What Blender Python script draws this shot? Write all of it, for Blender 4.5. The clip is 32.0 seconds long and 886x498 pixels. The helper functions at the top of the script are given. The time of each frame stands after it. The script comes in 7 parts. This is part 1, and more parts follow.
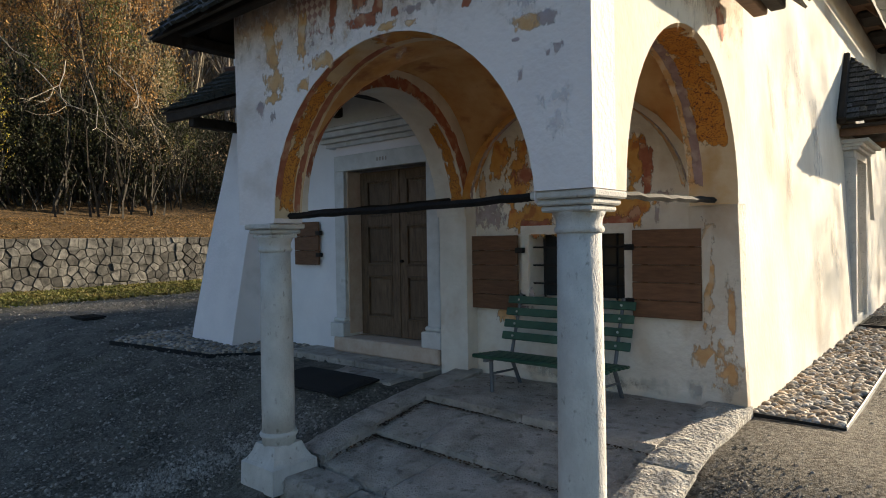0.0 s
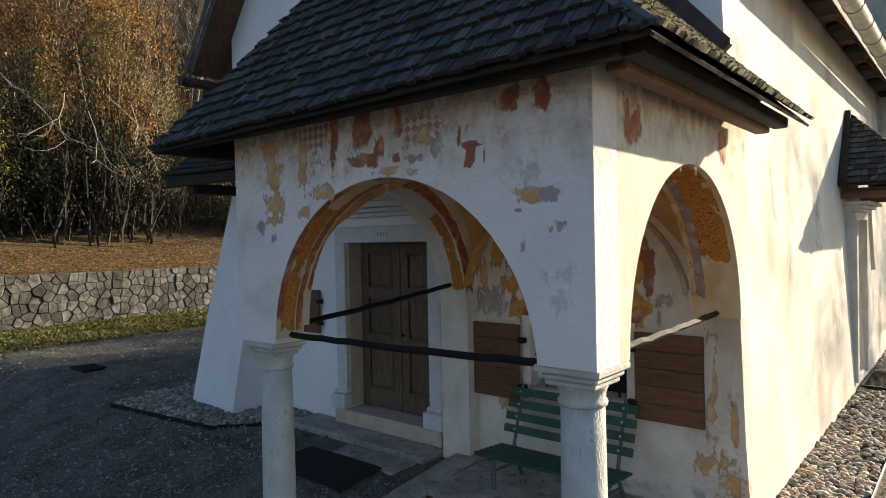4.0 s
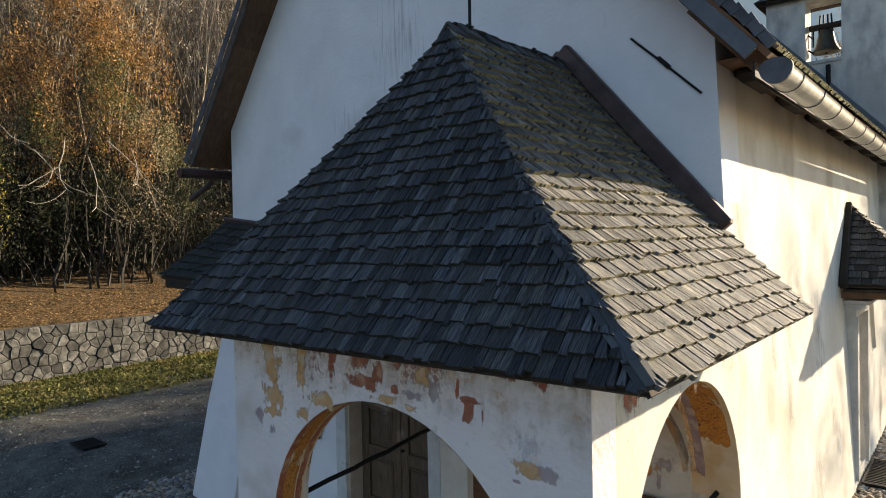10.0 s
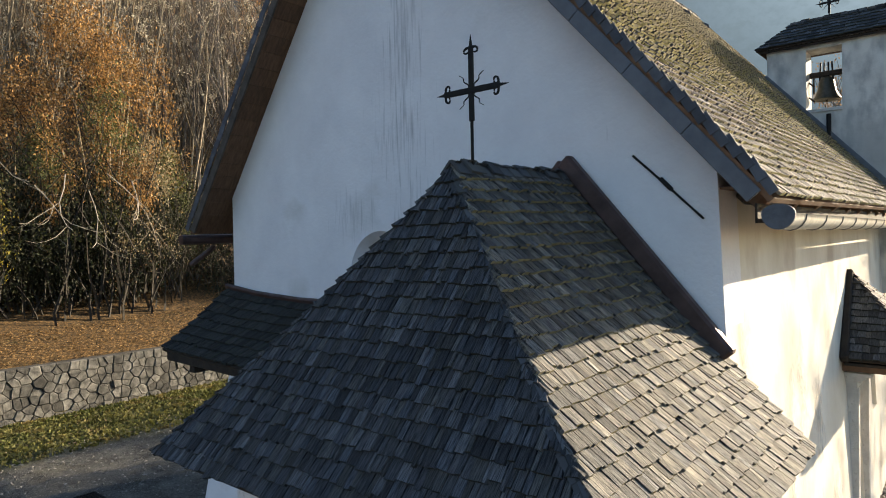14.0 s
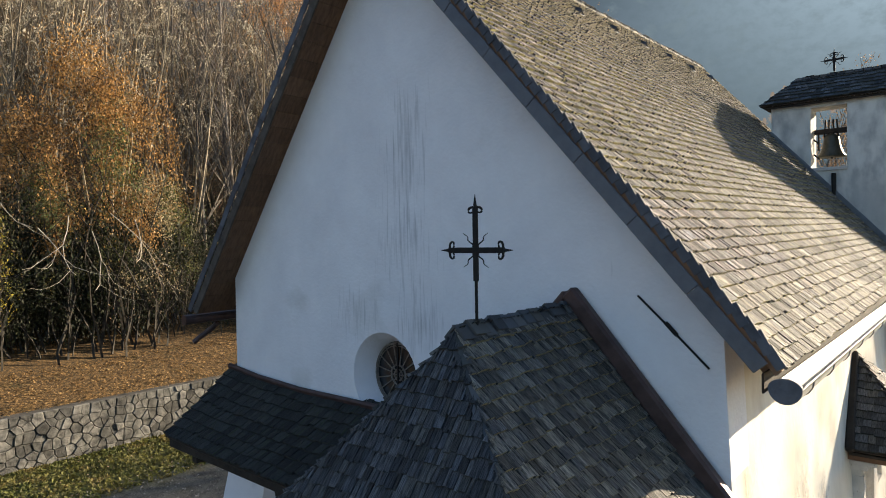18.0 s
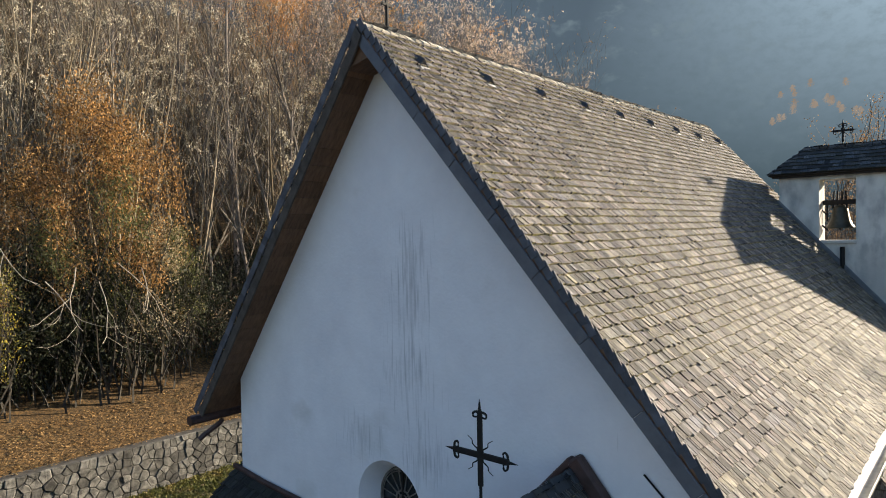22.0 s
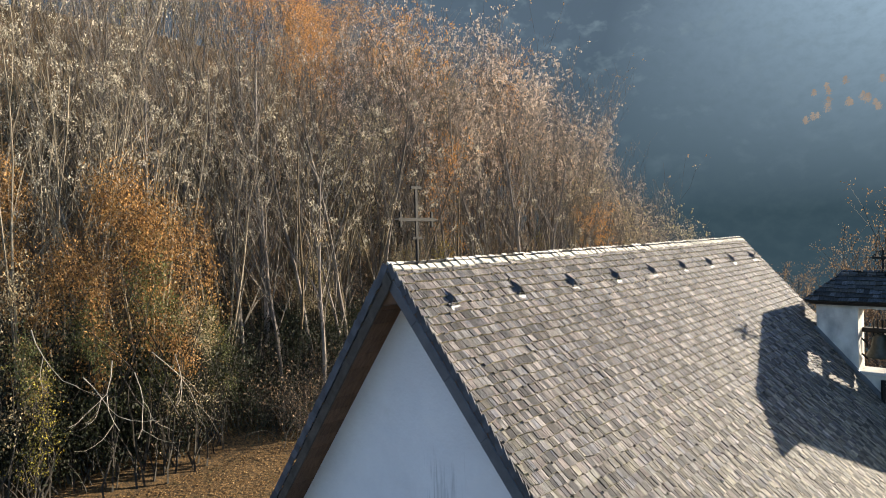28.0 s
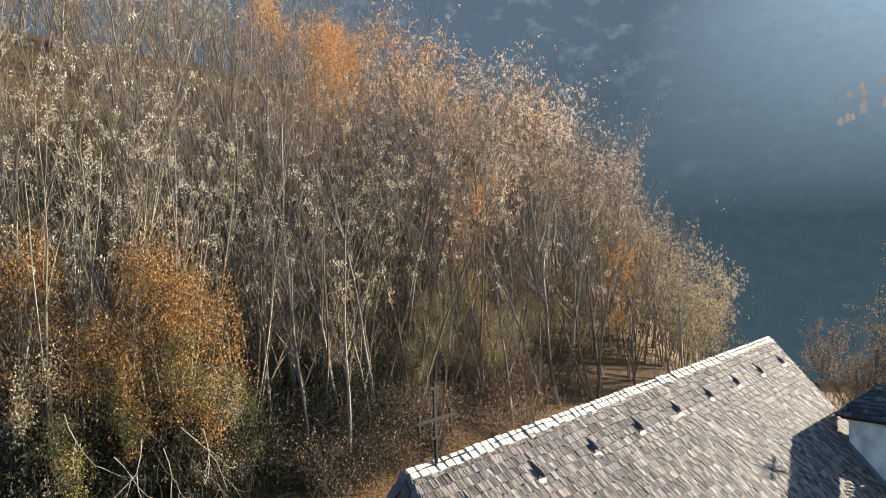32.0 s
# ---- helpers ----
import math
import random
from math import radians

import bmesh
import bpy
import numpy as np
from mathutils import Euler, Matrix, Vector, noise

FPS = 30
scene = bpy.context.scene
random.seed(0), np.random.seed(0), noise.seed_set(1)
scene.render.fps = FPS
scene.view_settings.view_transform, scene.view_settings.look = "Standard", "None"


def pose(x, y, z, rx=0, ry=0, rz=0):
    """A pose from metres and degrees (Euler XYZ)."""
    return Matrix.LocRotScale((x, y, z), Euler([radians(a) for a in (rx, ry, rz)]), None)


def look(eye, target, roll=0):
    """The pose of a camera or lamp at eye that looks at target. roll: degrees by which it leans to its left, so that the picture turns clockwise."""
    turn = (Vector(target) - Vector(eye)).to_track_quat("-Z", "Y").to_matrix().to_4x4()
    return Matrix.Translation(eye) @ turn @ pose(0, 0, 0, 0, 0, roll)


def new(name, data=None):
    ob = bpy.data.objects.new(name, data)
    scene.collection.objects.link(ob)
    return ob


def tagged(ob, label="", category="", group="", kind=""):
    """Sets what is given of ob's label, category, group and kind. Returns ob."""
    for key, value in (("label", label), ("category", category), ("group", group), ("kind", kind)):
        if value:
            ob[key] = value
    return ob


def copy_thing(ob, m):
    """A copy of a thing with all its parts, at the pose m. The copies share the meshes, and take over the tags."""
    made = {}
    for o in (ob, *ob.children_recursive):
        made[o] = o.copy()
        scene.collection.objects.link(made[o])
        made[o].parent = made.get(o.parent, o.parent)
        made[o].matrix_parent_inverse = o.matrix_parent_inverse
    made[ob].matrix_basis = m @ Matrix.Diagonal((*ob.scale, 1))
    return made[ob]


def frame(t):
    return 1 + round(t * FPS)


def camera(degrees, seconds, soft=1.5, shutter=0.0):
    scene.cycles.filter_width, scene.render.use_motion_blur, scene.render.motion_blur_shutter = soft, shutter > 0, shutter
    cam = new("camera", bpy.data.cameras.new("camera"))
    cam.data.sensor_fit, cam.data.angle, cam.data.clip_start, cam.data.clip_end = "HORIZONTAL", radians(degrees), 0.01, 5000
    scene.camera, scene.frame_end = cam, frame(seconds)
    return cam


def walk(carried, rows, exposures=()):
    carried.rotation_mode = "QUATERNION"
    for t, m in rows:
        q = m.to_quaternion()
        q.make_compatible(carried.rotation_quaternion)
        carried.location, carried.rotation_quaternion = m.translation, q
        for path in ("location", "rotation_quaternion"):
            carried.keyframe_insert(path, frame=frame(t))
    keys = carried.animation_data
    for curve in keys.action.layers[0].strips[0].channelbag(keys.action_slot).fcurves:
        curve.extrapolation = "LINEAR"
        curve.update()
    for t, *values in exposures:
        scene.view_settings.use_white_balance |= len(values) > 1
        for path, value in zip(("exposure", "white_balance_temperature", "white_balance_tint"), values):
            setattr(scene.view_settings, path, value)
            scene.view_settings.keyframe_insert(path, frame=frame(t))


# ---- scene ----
cam = camera(69.4, 32.0, soft=1.0)
PATH = [
    (0, (1.604, -3.153, 1.698), (0.312, -1.626, 1.67), -0.9),
    (0.5, (1.603, -3.153, 1.819), (0.312, -1.626, 1.791), -0.9),
    (1, (1.601, -3.15, 1.944), (0.31, -1.623, 1.916), -0.9),
    (1.5, (1.598, -3.147, 2.07), (0.307, -1.619, 2.042), -1.0),
    (2, (1.595, -3.142, 2.197), (0.304, -1.614, 2.169), -1.0),
    (2.5, (1.591, -3.137, 2.322), (0.3, -1.609, 2.294), -1.0),
    (3, (1.587, -3.134, 2.446), (0.296, -1.606, 2.418), -1.0),
    (3.5, (1.584, -3.132, 2.571), (0.293, -1.604, 2.543), -1.1),
    (5.5, (1.584, -3.12, 3.068), (0.293, -1.593, 3.041), -1.1),
    (6, (1.589, -3.113, 3.192), (0.298, -1.586, 3.166), -1.0),
    (6.5, (1.595, -3.105, 3.316), (0.303, -1.578, 3.29), -1.0),
    (7, (1.598, -3.097, 3.44), (0.306, -1.57, 3.414), -1.0),
    (7.5, (1.598, -3.091, 3.567), (0.307, -1.565, 3.54), -1.0),
    (8, (1.597, -3.087, 3.698), (0.305, -1.561, 3.671), -1.0),
    (8.5, (1.593, -3.084, 3.838), (0.301, -1.557, 3.808), -1.0),
    (9, (1.591, -3.079, 3.983), (0.299, -1.553, 3.952), -1.0),
    (9.5, (1.59, -3.073, 4.131), (0.298, -1.547, 4.098), -1.1),
    (10, (1.591, -3.068, 4.276), (0.298, -1.542, 4.242), -1.1),
    (10.5, (1.594, -3.063, 4.415), (0.3, -1.538, 4.382), -1.1),
    (11, (1.595, -3.059, 4.552), (0.301, -1.534, 4.519), -1.1),
    (11.5, (1.594, -3.056, 4.691), (0.301, -1.531, 4.658), -1.1),
    (12, (1.592, -3.056, 4.833), (0.299, -1.53, 4.799), -1.1),
    (12.5, (1.591, -3.058, 4.976), (0.298, -1.532, 4.942), -1.1),
    (13, (1.589, -3.061, 5.121), (0.296, -1.535, 5.087), -1.1),
    (13.5, (1.586, -3.063, 5.266), (0.293, -1.537, 5.231), -1.1),
    (14, (1.581, -3.062, 5.412), (0.289, -1.536, 5.377), -1.1),
    (14.5, (1.576, -3.057, 5.56), (0.284, -1.531, 5.526), -1.1),
    (16.5, (1.572, -3.027, 6.183), (0.279, -1.502, 6.15), -1.1),
    (17, (1.568, -3.022, 6.362), (0.273, -1.498, 6.33), -1.1),
    (17.5, (1.561, -3.019, 6.554), (0.265, -1.496, 6.521), -1.0),
    (18, (1.555, -3.013, 6.754), (0.257, -1.492, 6.721), -1.0),
    (18.5, (1.551, -3.001, 6.959), (0.251, -1.481, 6.927), -1.0),
    (19, (1.548, -2.984, 7.17), (0.246, -1.467, 7.137), -1.0),
    (19.5, (1.546, -2.966, 7.383), (0.243, -1.45, 7.349), -1.0),
    (20, (1.548, -2.951, 7.597), (0.243, -1.436, 7.562), -1.1),
    (20.5, (1.549, -2.943, 7.81), (0.243, -1.429, 7.776), -1.1),
    (21, (1.549, -2.943, 8.025), (0.241, -1.43, 7.991), -1.1),
    (21.5, (1.549, -2.944, 8.244), (0.239, -1.433, 8.209), -1.0),
    (22, (1.549, -2.938, 8.468), (0.237, -1.43, 8.432), -1.0),
    (22.5, (1.551, -2.928, 8.696), (0.236, -1.422, 8.661), -1.1),
    (23, (1.556, -2.92, 8.927), (0.237, -1.417, 8.892), -1.1),
    (23.5, (1.56, -2.918, 9.16), (0.238, -1.418, 9.126), -1.1),
    (24, (1.564, -2.917, 9.399), (0.237, -1.421, 9.366), -1.1),
    (24.5, (1.566, -2.917, 9.644), (0.234, -1.425, 9.611), -1.2),
    (25, (1.565, -2.919, 9.888), (0.228, -1.432, 9.856), -1.3),
    (25.5, (1.561, -2.92, 10.131), (0.218, -1.438, 10.1), -1.3),
    (27.5, (1.524, -2.901, 11.152), (0.157, -1.442, 11.122), -1.4),
    (28, (1.521, -2.895, 11.452), (0.147, -1.442, 11.423), -1.4),
    (28.5, (1.517, -2.882, 11.763), (0.137, -1.435, 11.734), -1.4),
    (29, (1.513, -2.863, 12.072), (0.127, -1.422, 12.044), -1.4),
    (29.5, (1.516, -2.847, 12.385), (0.123, -1.412, 12.358), -1.4),
    (30, (1.532, -2.837, 12.705), (0.131, -1.41, 12.68), -1.5),
    (30.5, (1.559, -2.832, 13.033), (0.151, -1.412, 13.009), -1.5),
    (31, (1.588, -2.821, 13.362), (0.172, -1.409, 13.341), -1.6),
    (31.5, (1.611, -2.798, 13.683), (0.186, -1.394, 13.665), -1.6),
    (32, (1.626, -2.761, 13.982), (0.193, -1.365, 13.968), -1.6),
]
walk(cam, [(t, look(eye, target, roll)) for t, eye, target, roll in PATH], [(0, 1.25, 6950, 10), (6, 1.27, 6950, 10), (9, 1.34, 6950, 10), (13, 1.63, 7000, 10), (18, 1.56, 6900, 10), (20, 1.53, 6800, 10), (25, 1.50, 6600, 10), (28, 1.60, 6400, 10), (32, 1.77, 6350, 10)])

# ---- daylight: low autumn sun from beyond the church, cool open sky ----
SUN = Vector((1.00, 2.60, 0.81)).normalized()
world = bpy.data.worlds.new("sky")
scene.world = world
world.use_nodes = True
wn = world.node_tree
sky = wn.nodes.new("ShaderNodeTexSky")
sky.sky_type, sky.sun_disc = "NISHITA", False
sky.sun_elevation = math.asin(SUN.z)
sky.sun_rotation = math.atan2(SUN.x, SUN.y)
sky.air_density, sky.dust_density, sky.ozone_density = 1.0, 0.4, 3.2
wn.links.new(sky.outputs[0], wn.nodes["Background"].inputs[0])
wn.nodes["Background"].inputs[1].default_value = 0.082
sun = new("sun", bpy.data.lights.new("sun", "SUN"))
sun.data.energy, sun.data.angle, sun.data.color = 5.0, radians(0.55), (1.0, 0.86, 0.66)
sun.matrix_world = look(SUN * 60, (0, 0, 0))


# ---- materials ----
def rgb(c):
    return (c[0], c[1], c[2], 1.0)


def material(name, low, high, size=3.0, rough=0.85, bump=0.3, grain=40.0, third=None, third_size=0.6, third_cut=0.58,
             stretch=(1, 1, 1), metal=0.0, vary=0.0, spec=0.35, depth=0.01, uv=False, tints=()):
    """Two tones in broad clouds, a third in separate patches, and fine grain as relief."""
    m = bpy.data.materials.new(name)
    m.use_nodes = True
    t = m.node_tree
    n, l = t.nodes, t.links
    b = n["Principled BSDF"]
    co = n.new("ShaderNodeTexCoord")
    mp = n.new("ShaderNodeMapping")
    mp.inputs["Scale"].default_value = stretch
    l.new(co.outputs["UV" if uv else "Object"], mp.inputs[0])
    a = n.new("ShaderNodeTexNoise")
    a.inputs["Scale"].default_value, a.inputs["Detail"].default_value = size, 5
    a.inputs["Roughness"].default_value = 0.62
    l.new(mp.outputs[0], a.inputs[0])
    r = n.new("ShaderNodeValToRGB")
    r.color_ramp.elements[0].position, r.color_ramp.elements[1].position = 0.32, 0.68
    r.color_ramp.elements[0].color, r.color_ramp.elements[1].color = rgb(low), rgb(high)
    l.new(a.outputs[0], r.inputs[0])
    out = r.outputs[0]
    if third:
        s = n.new("ShaderNodeTexNoise")
        s.inputs["Scale"].default_value, s.inputs["Detail"].default_value = third_size, 7
        l.new(mp.outputs[0], s.inputs[0])
        k = n.new("ShaderNodeValToRGB")
        k.color_ramp.elements[0].position, k.color_ramp.elements[1].position = third_cut, third_cut + 0.12
        l.new(s.outputs[0], k.inputs[0])
        x = n.new("ShaderNodeMix")
        x.data_type = "RGBA"
        l.new(k.outputs[0], x.inputs[0]), l.new(out, x.inputs[6])
        x.inputs[7].default_value = rgb(third)
        out = x.outputs[2]
    if vary:
        o = n.new("ShaderNodeObjectInfo")
        g = n.new("ShaderNodeNewGeometry")
        ad = n.new("ShaderNodeMath")
        ad.operation = "ADD"
        l.new(o.outputs["Random"], ad.inputs[0]), l.new(g.outputs["Random Per Island"], ad.inputs[1])
        fr = n.new("ShaderNodeMath")
        fr.operation = "FRACT"
        l.new(ad.outputs[0], fr.inputs[0])
        mr = n.new("ShaderNodeMapRange")
        mr.inputs[3].default_value, mr.inputs[4].default_value = 1 - vary, 1 + vary
        l.new(fr.outputs[0], mr.inputs[0])
        hs = n.new("ShaderNodeHueSaturation")
        l.new(out, hs.inputs["Color"]), l.new(mr.outputs[0], hs.inputs["Value"])
        out = hs.outputs[0]
        if tints:
            tm = n.new("ShaderNodeMath")
            tm.operation = "MULTIPLY"
            tm.inputs[1].default_value = 7.31
            tf = n.new("ShaderNodeMath")
            tf.operation = "FRACT"
            l.new(fr.outputs[0], tm.inputs[0]), l.new(tm.outputs[0], tf.inputs[0])
            tr = n.new("ShaderNodeValToRGB")
            tr.color_ramp.interpolation = "CONSTANT"
            tr.color_ramp.elements[0].color = rgb(tints[0])
            tr.color_ramp.elements[1].position, tr.color_ramp.elements[1].color = 1 / len(tints), rgb(tints[1])
            for q in range(2, len(tints)):
                tr.color_ramp.elements.new(q / len(tints)).color = rgb(tints[q])
            l.new(tf.outputs[0], tr.inputs[0])
            tx = n.new("ShaderNodeMix")
            tx.data_type, tx.blend_type = "RGBA", "MULTIPLY"
            tx.inputs[0].default_value = 1.0
            l.new(out, tx.inputs[6]), l.new(tr.outputs[0], tx.inputs[7])
            out = tx.outputs[2]
    l.new(out, b.inputs["Base Color"])
    b.inputs["Roughness"].default_value, b.inputs["Metallic"].default_value = rough, metal
    b.inputs["Specular IOR Level"].default_value = spec
    f = n.new("ShaderNodeTexNoise")
    f.inputs["Scale"].default_value, f.inputs["Detail"].default_value = grain, 4
    l.new(mp.outputs[0], f.inputs[0])
    bp = n.new("ShaderNodeBump")
    bp.inputs["Strength"].default_value, bp.inputs["Distance"].default_value = bump, depth
    l.new(f.outputs[0], bp.inputs["Height"]), l.new(bp.outputs[0], b.inputs["Normal"])
    return m


WHITE = material("limewash", (0.725, 0.695, 0.715), (0.82, 0.785, 0.80), 1.3, 0.9, 0.35, 22, third=(0.57, 0.545, 0.54), third_size=0.9, third_cut=0.6, depth=0.02)
FRONTWASH = material("smoked_limewash", (0.73, 0.675, 0.675), (0.82, 0.765, 0.755), 1.6, 0.9, 0.4, 22, third=(0.60, 0.53, 0.48), third_size=1.1, third_cut=0.58, depth=0.02)
WARM = material("old_plaster", (0.60, 0.545, 0.475), (0.74, 0.70, 0.635), 2.6, 0.92, 0.6, 16, third=(0.53, 0.43, 0.33), third_size=1.7, third_cut=0.57, depth=0.025)
SIDE = material("sunned_plaster", (0.60, 0.55, 0.46), (0.78, 0.74, 0.66), 1.1, 0.92, 0.3, 12, third=(0.50, 0.43, 0.35), third_size=0.8, third_cut=0.58, stretch=(1, 1, 0.7), depth=0.012)
STONE = material("limestone", (0.46, 0.445, 0.42), (0.60, 0.585, 0.555), 7, 0.88, 1.0, 75, third=(0.30, 0.285, 0.255), third_size=26, third_cut=0.62, stretch=(1, 1, 0.6))
PINK = material("pink_stone", (0.46, 0.34, 0.26), (0.56, 0.46, 0.38), 6, 0.85, 0.5, 50)
SLAB = material("paving_stone", (0.31, 0.28, 0.245), (0.56, 0.52, 0.47), 4, 0.9, 1.6, 45, third=(0.22, 0.20, 0.165), third_size=9, third_cut=0.58, depth=0.03)
KERB = material("hammered_stone", (0.30, 0.28, 0.245), (0.54, 0.51, 0.455), 14, 0.92, 1.0, 30, third=(0.24, 0.22, 0.185), third_size=22, third_cut=0.58, depth=0.06)
# One larch in sunny and shaded tones: each slope's light is coloured in.
SHING = material("weathered_larch", (0.034, 0.033, 0.035), (0.212, 0.201, 0.196), 4, 0.78, 0.7, 30, third=(0.15, 0.138, 0.085), third_size=1.1, third_cut=0.63, stretch=(26, 2.2, 1), vary=0.7, uv=True, tints=((1.0, 1.0, 1.0), (1.08, 0.99, 0.94), (0.78, 0.81, 0.91), (0.5, 0.49, 0.54), (1.35, 1.28, 1.2), (0.95, 0.84, 0.80)))
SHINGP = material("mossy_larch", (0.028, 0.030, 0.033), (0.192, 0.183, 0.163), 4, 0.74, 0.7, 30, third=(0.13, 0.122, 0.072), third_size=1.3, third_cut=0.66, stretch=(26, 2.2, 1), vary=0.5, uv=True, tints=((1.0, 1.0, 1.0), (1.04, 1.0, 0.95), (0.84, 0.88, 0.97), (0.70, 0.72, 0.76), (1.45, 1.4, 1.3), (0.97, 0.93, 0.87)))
YELLOWBUTT = material("lichen_butts", (0.15, 0.13, 0.07), (0.30, 0.262, 0.145), 8, 0.9, 0.4, 40)
MOSSBUTT = material("mossy_butts", (0.30, 0.255, 0.15), (0.47, 0.41, 0.27), 8, 0.9, 0.4, 40)
DARKBUTT = material("dark_butts", (0.02, 0.022, 0.02), (0.05, 0.052, 0.042), 8, 0.9, 0.4, 40)
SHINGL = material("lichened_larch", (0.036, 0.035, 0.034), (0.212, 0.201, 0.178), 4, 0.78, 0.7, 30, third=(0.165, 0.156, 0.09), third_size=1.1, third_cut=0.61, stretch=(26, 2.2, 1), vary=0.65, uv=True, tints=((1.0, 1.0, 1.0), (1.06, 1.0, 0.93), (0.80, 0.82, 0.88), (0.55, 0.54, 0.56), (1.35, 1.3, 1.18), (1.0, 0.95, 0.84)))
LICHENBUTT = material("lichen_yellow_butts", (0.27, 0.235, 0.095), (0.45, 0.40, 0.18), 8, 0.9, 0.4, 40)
OLDDECK = material("old_deck", (0.03, 0.022, 0.017), (0.055, 0.042, 0.033), 5, 0.9, 0.4, 30)
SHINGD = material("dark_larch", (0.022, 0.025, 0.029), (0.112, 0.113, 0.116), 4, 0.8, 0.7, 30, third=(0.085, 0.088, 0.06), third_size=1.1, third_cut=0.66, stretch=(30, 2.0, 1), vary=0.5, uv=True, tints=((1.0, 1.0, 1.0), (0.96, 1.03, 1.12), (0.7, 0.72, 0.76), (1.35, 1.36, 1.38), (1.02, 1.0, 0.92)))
for m in (SHING, SHINGL, SHINGP, SHINGD):
    e = next(q for q in m.node_tree.nodes if q.type == "VALTORGB").color_ramp.elements
    e[0].position, e[1].position = 0.39, 0.61
WOOD = material("brown_boards", (0.105, 0.050, 0.027), (0.185, 0.095, 0.052), 6, 0.7, 0.5, 50, stretch=(1, 1, 6), vary=0.15)
DOOR = material("walnut_door", (0.080, 0.050, 0.031), (0.165, 0.110, 0.072), 5, 0.6, 0.5, 60, stretch=(6, 6, 1), vary=0.15)
BEAM = material("dark_beam", (0.018, 0.014, 0.011), (0.042, 0.032, 0.025), 6, 0.85, 0.6, 40)
SOFFIT = material("soffit_boards", (0.10, 0.055, 0.032), (0.19, 0.105, 0.06), 6, 0.75, 0.4, 40, stretch=(1, 4, 1), vary=0.2)
VAULT = material("ochre_vault", (0.58, 0.29, 0.10), (0.72, 0.47, 0.23), 2.2, 0.92, 0.4, 16, third=(0.40, 0.17, 0.07), third_size=3.2, third_cut=0.56)
SLATE = material("grey_tin", (0.09, 0.097, 0.112), (0.14, 0.148, 0.165), 4, 0.55, 0.2, 30, metal=0.2)
IRON = material("wrought_iron", (0.006, 0.006, 0.006), (0.016, 0.014, 0.013), 20, 0.75, 0.4, 80, metal=0.1)
ZINC = material("zinc_gutter", (0.38, 0.385, 0.36), (0.56, 0.56, 0.53), 7, 0.5, 0.2, 40, metal=0.3)
HUNG = material("grey_slate", (0.05, 0.053, 0.062), (0.10, 0.105, 0.12), 5, 0.7, 0.3, 30, vary=0.25)
COPPER = material("brown_flashing", (0.06, 0.038, 0.034), (0.11, 0.07, 0.064), 5, 0.5, 0.2, 30, metal=0.4)
GREEN = material("green_paint", (0.015, 0.055, 0.035), (0.035, 0.10, 0.065), 8, 0.45, 0.3, 40, vary=0.15)
BLACK = material("black_felt", (0.01, 0.011, 0.012), (0.02, 0.02, 0.021), 30, 0.95, 0.8, 200)
DARK = material("dark_inside", (0.012, 0.011, 0.01), (0.02, 0.019, 0.018), 3, 0.9, 0.1, 20)
PEBBLE = material("river_pebble", (0.20, 0.19, 0.175), (0.37, 0.35, 0.32), 9, 0.75, 0.2, 40, vary=0.45, tints=((1, 1, 1), (1.1, 0.95, 0.8), (0.65, 0.66, 0.7), (1.15, 1.0, 0.85), (0.95, 0.74, 0.55), (0.5, 0.5, 0.5)))
# Mossy larch, darkened further: the pent roof's want of sun is coloured in.
SHINGM = material("moss_dark_larch", (0.016, 0.017, 0.016), (0.05, 0.05, 0.046), 4, 0.85, 0.7, 30, third=(0.035, 0.045, 0.018), third_size=1.5, third_cut=0.56, stretch=(26, 2.2, 1), vary=0.45, uv=True)
BEAMGREY = material("weathered_grey_board", (0.052, 0.043, 0.036), (0.105, 0.090, 0.076), 6, 0.85, 0.5, 40)
PORTAL = material("whitened_stone", (0.50, 0.495, 0.485), (0.64, 0.635, 0.625), 5, 0.88, 0.5, 40, third=(0.40, 0.38, 0.35), third_size=5, third_cut=0.64)
RUBBLE = material("rubble_stone", (0.045, 0.044, 0.041), (0.19, 0.182, 0.163), 6, 0.9, 0.9, 26, third=(0.06, 0.06, 0.053), third_size=3.4, third_cut=0.57, vary=0.5, depth=0.03)
MORTAR = material("dark_mortar", (0.05, 0.047, 0.042), (0.09, 0.085, 0.077), 5, 0.95, 0.8, 30)
BRONZE = material("bell_bronze", (0.05, 0.05, 0.04), (0.10, 0.095, 0.075), 8, 0.5, 0.2, 40, metal=0.7)


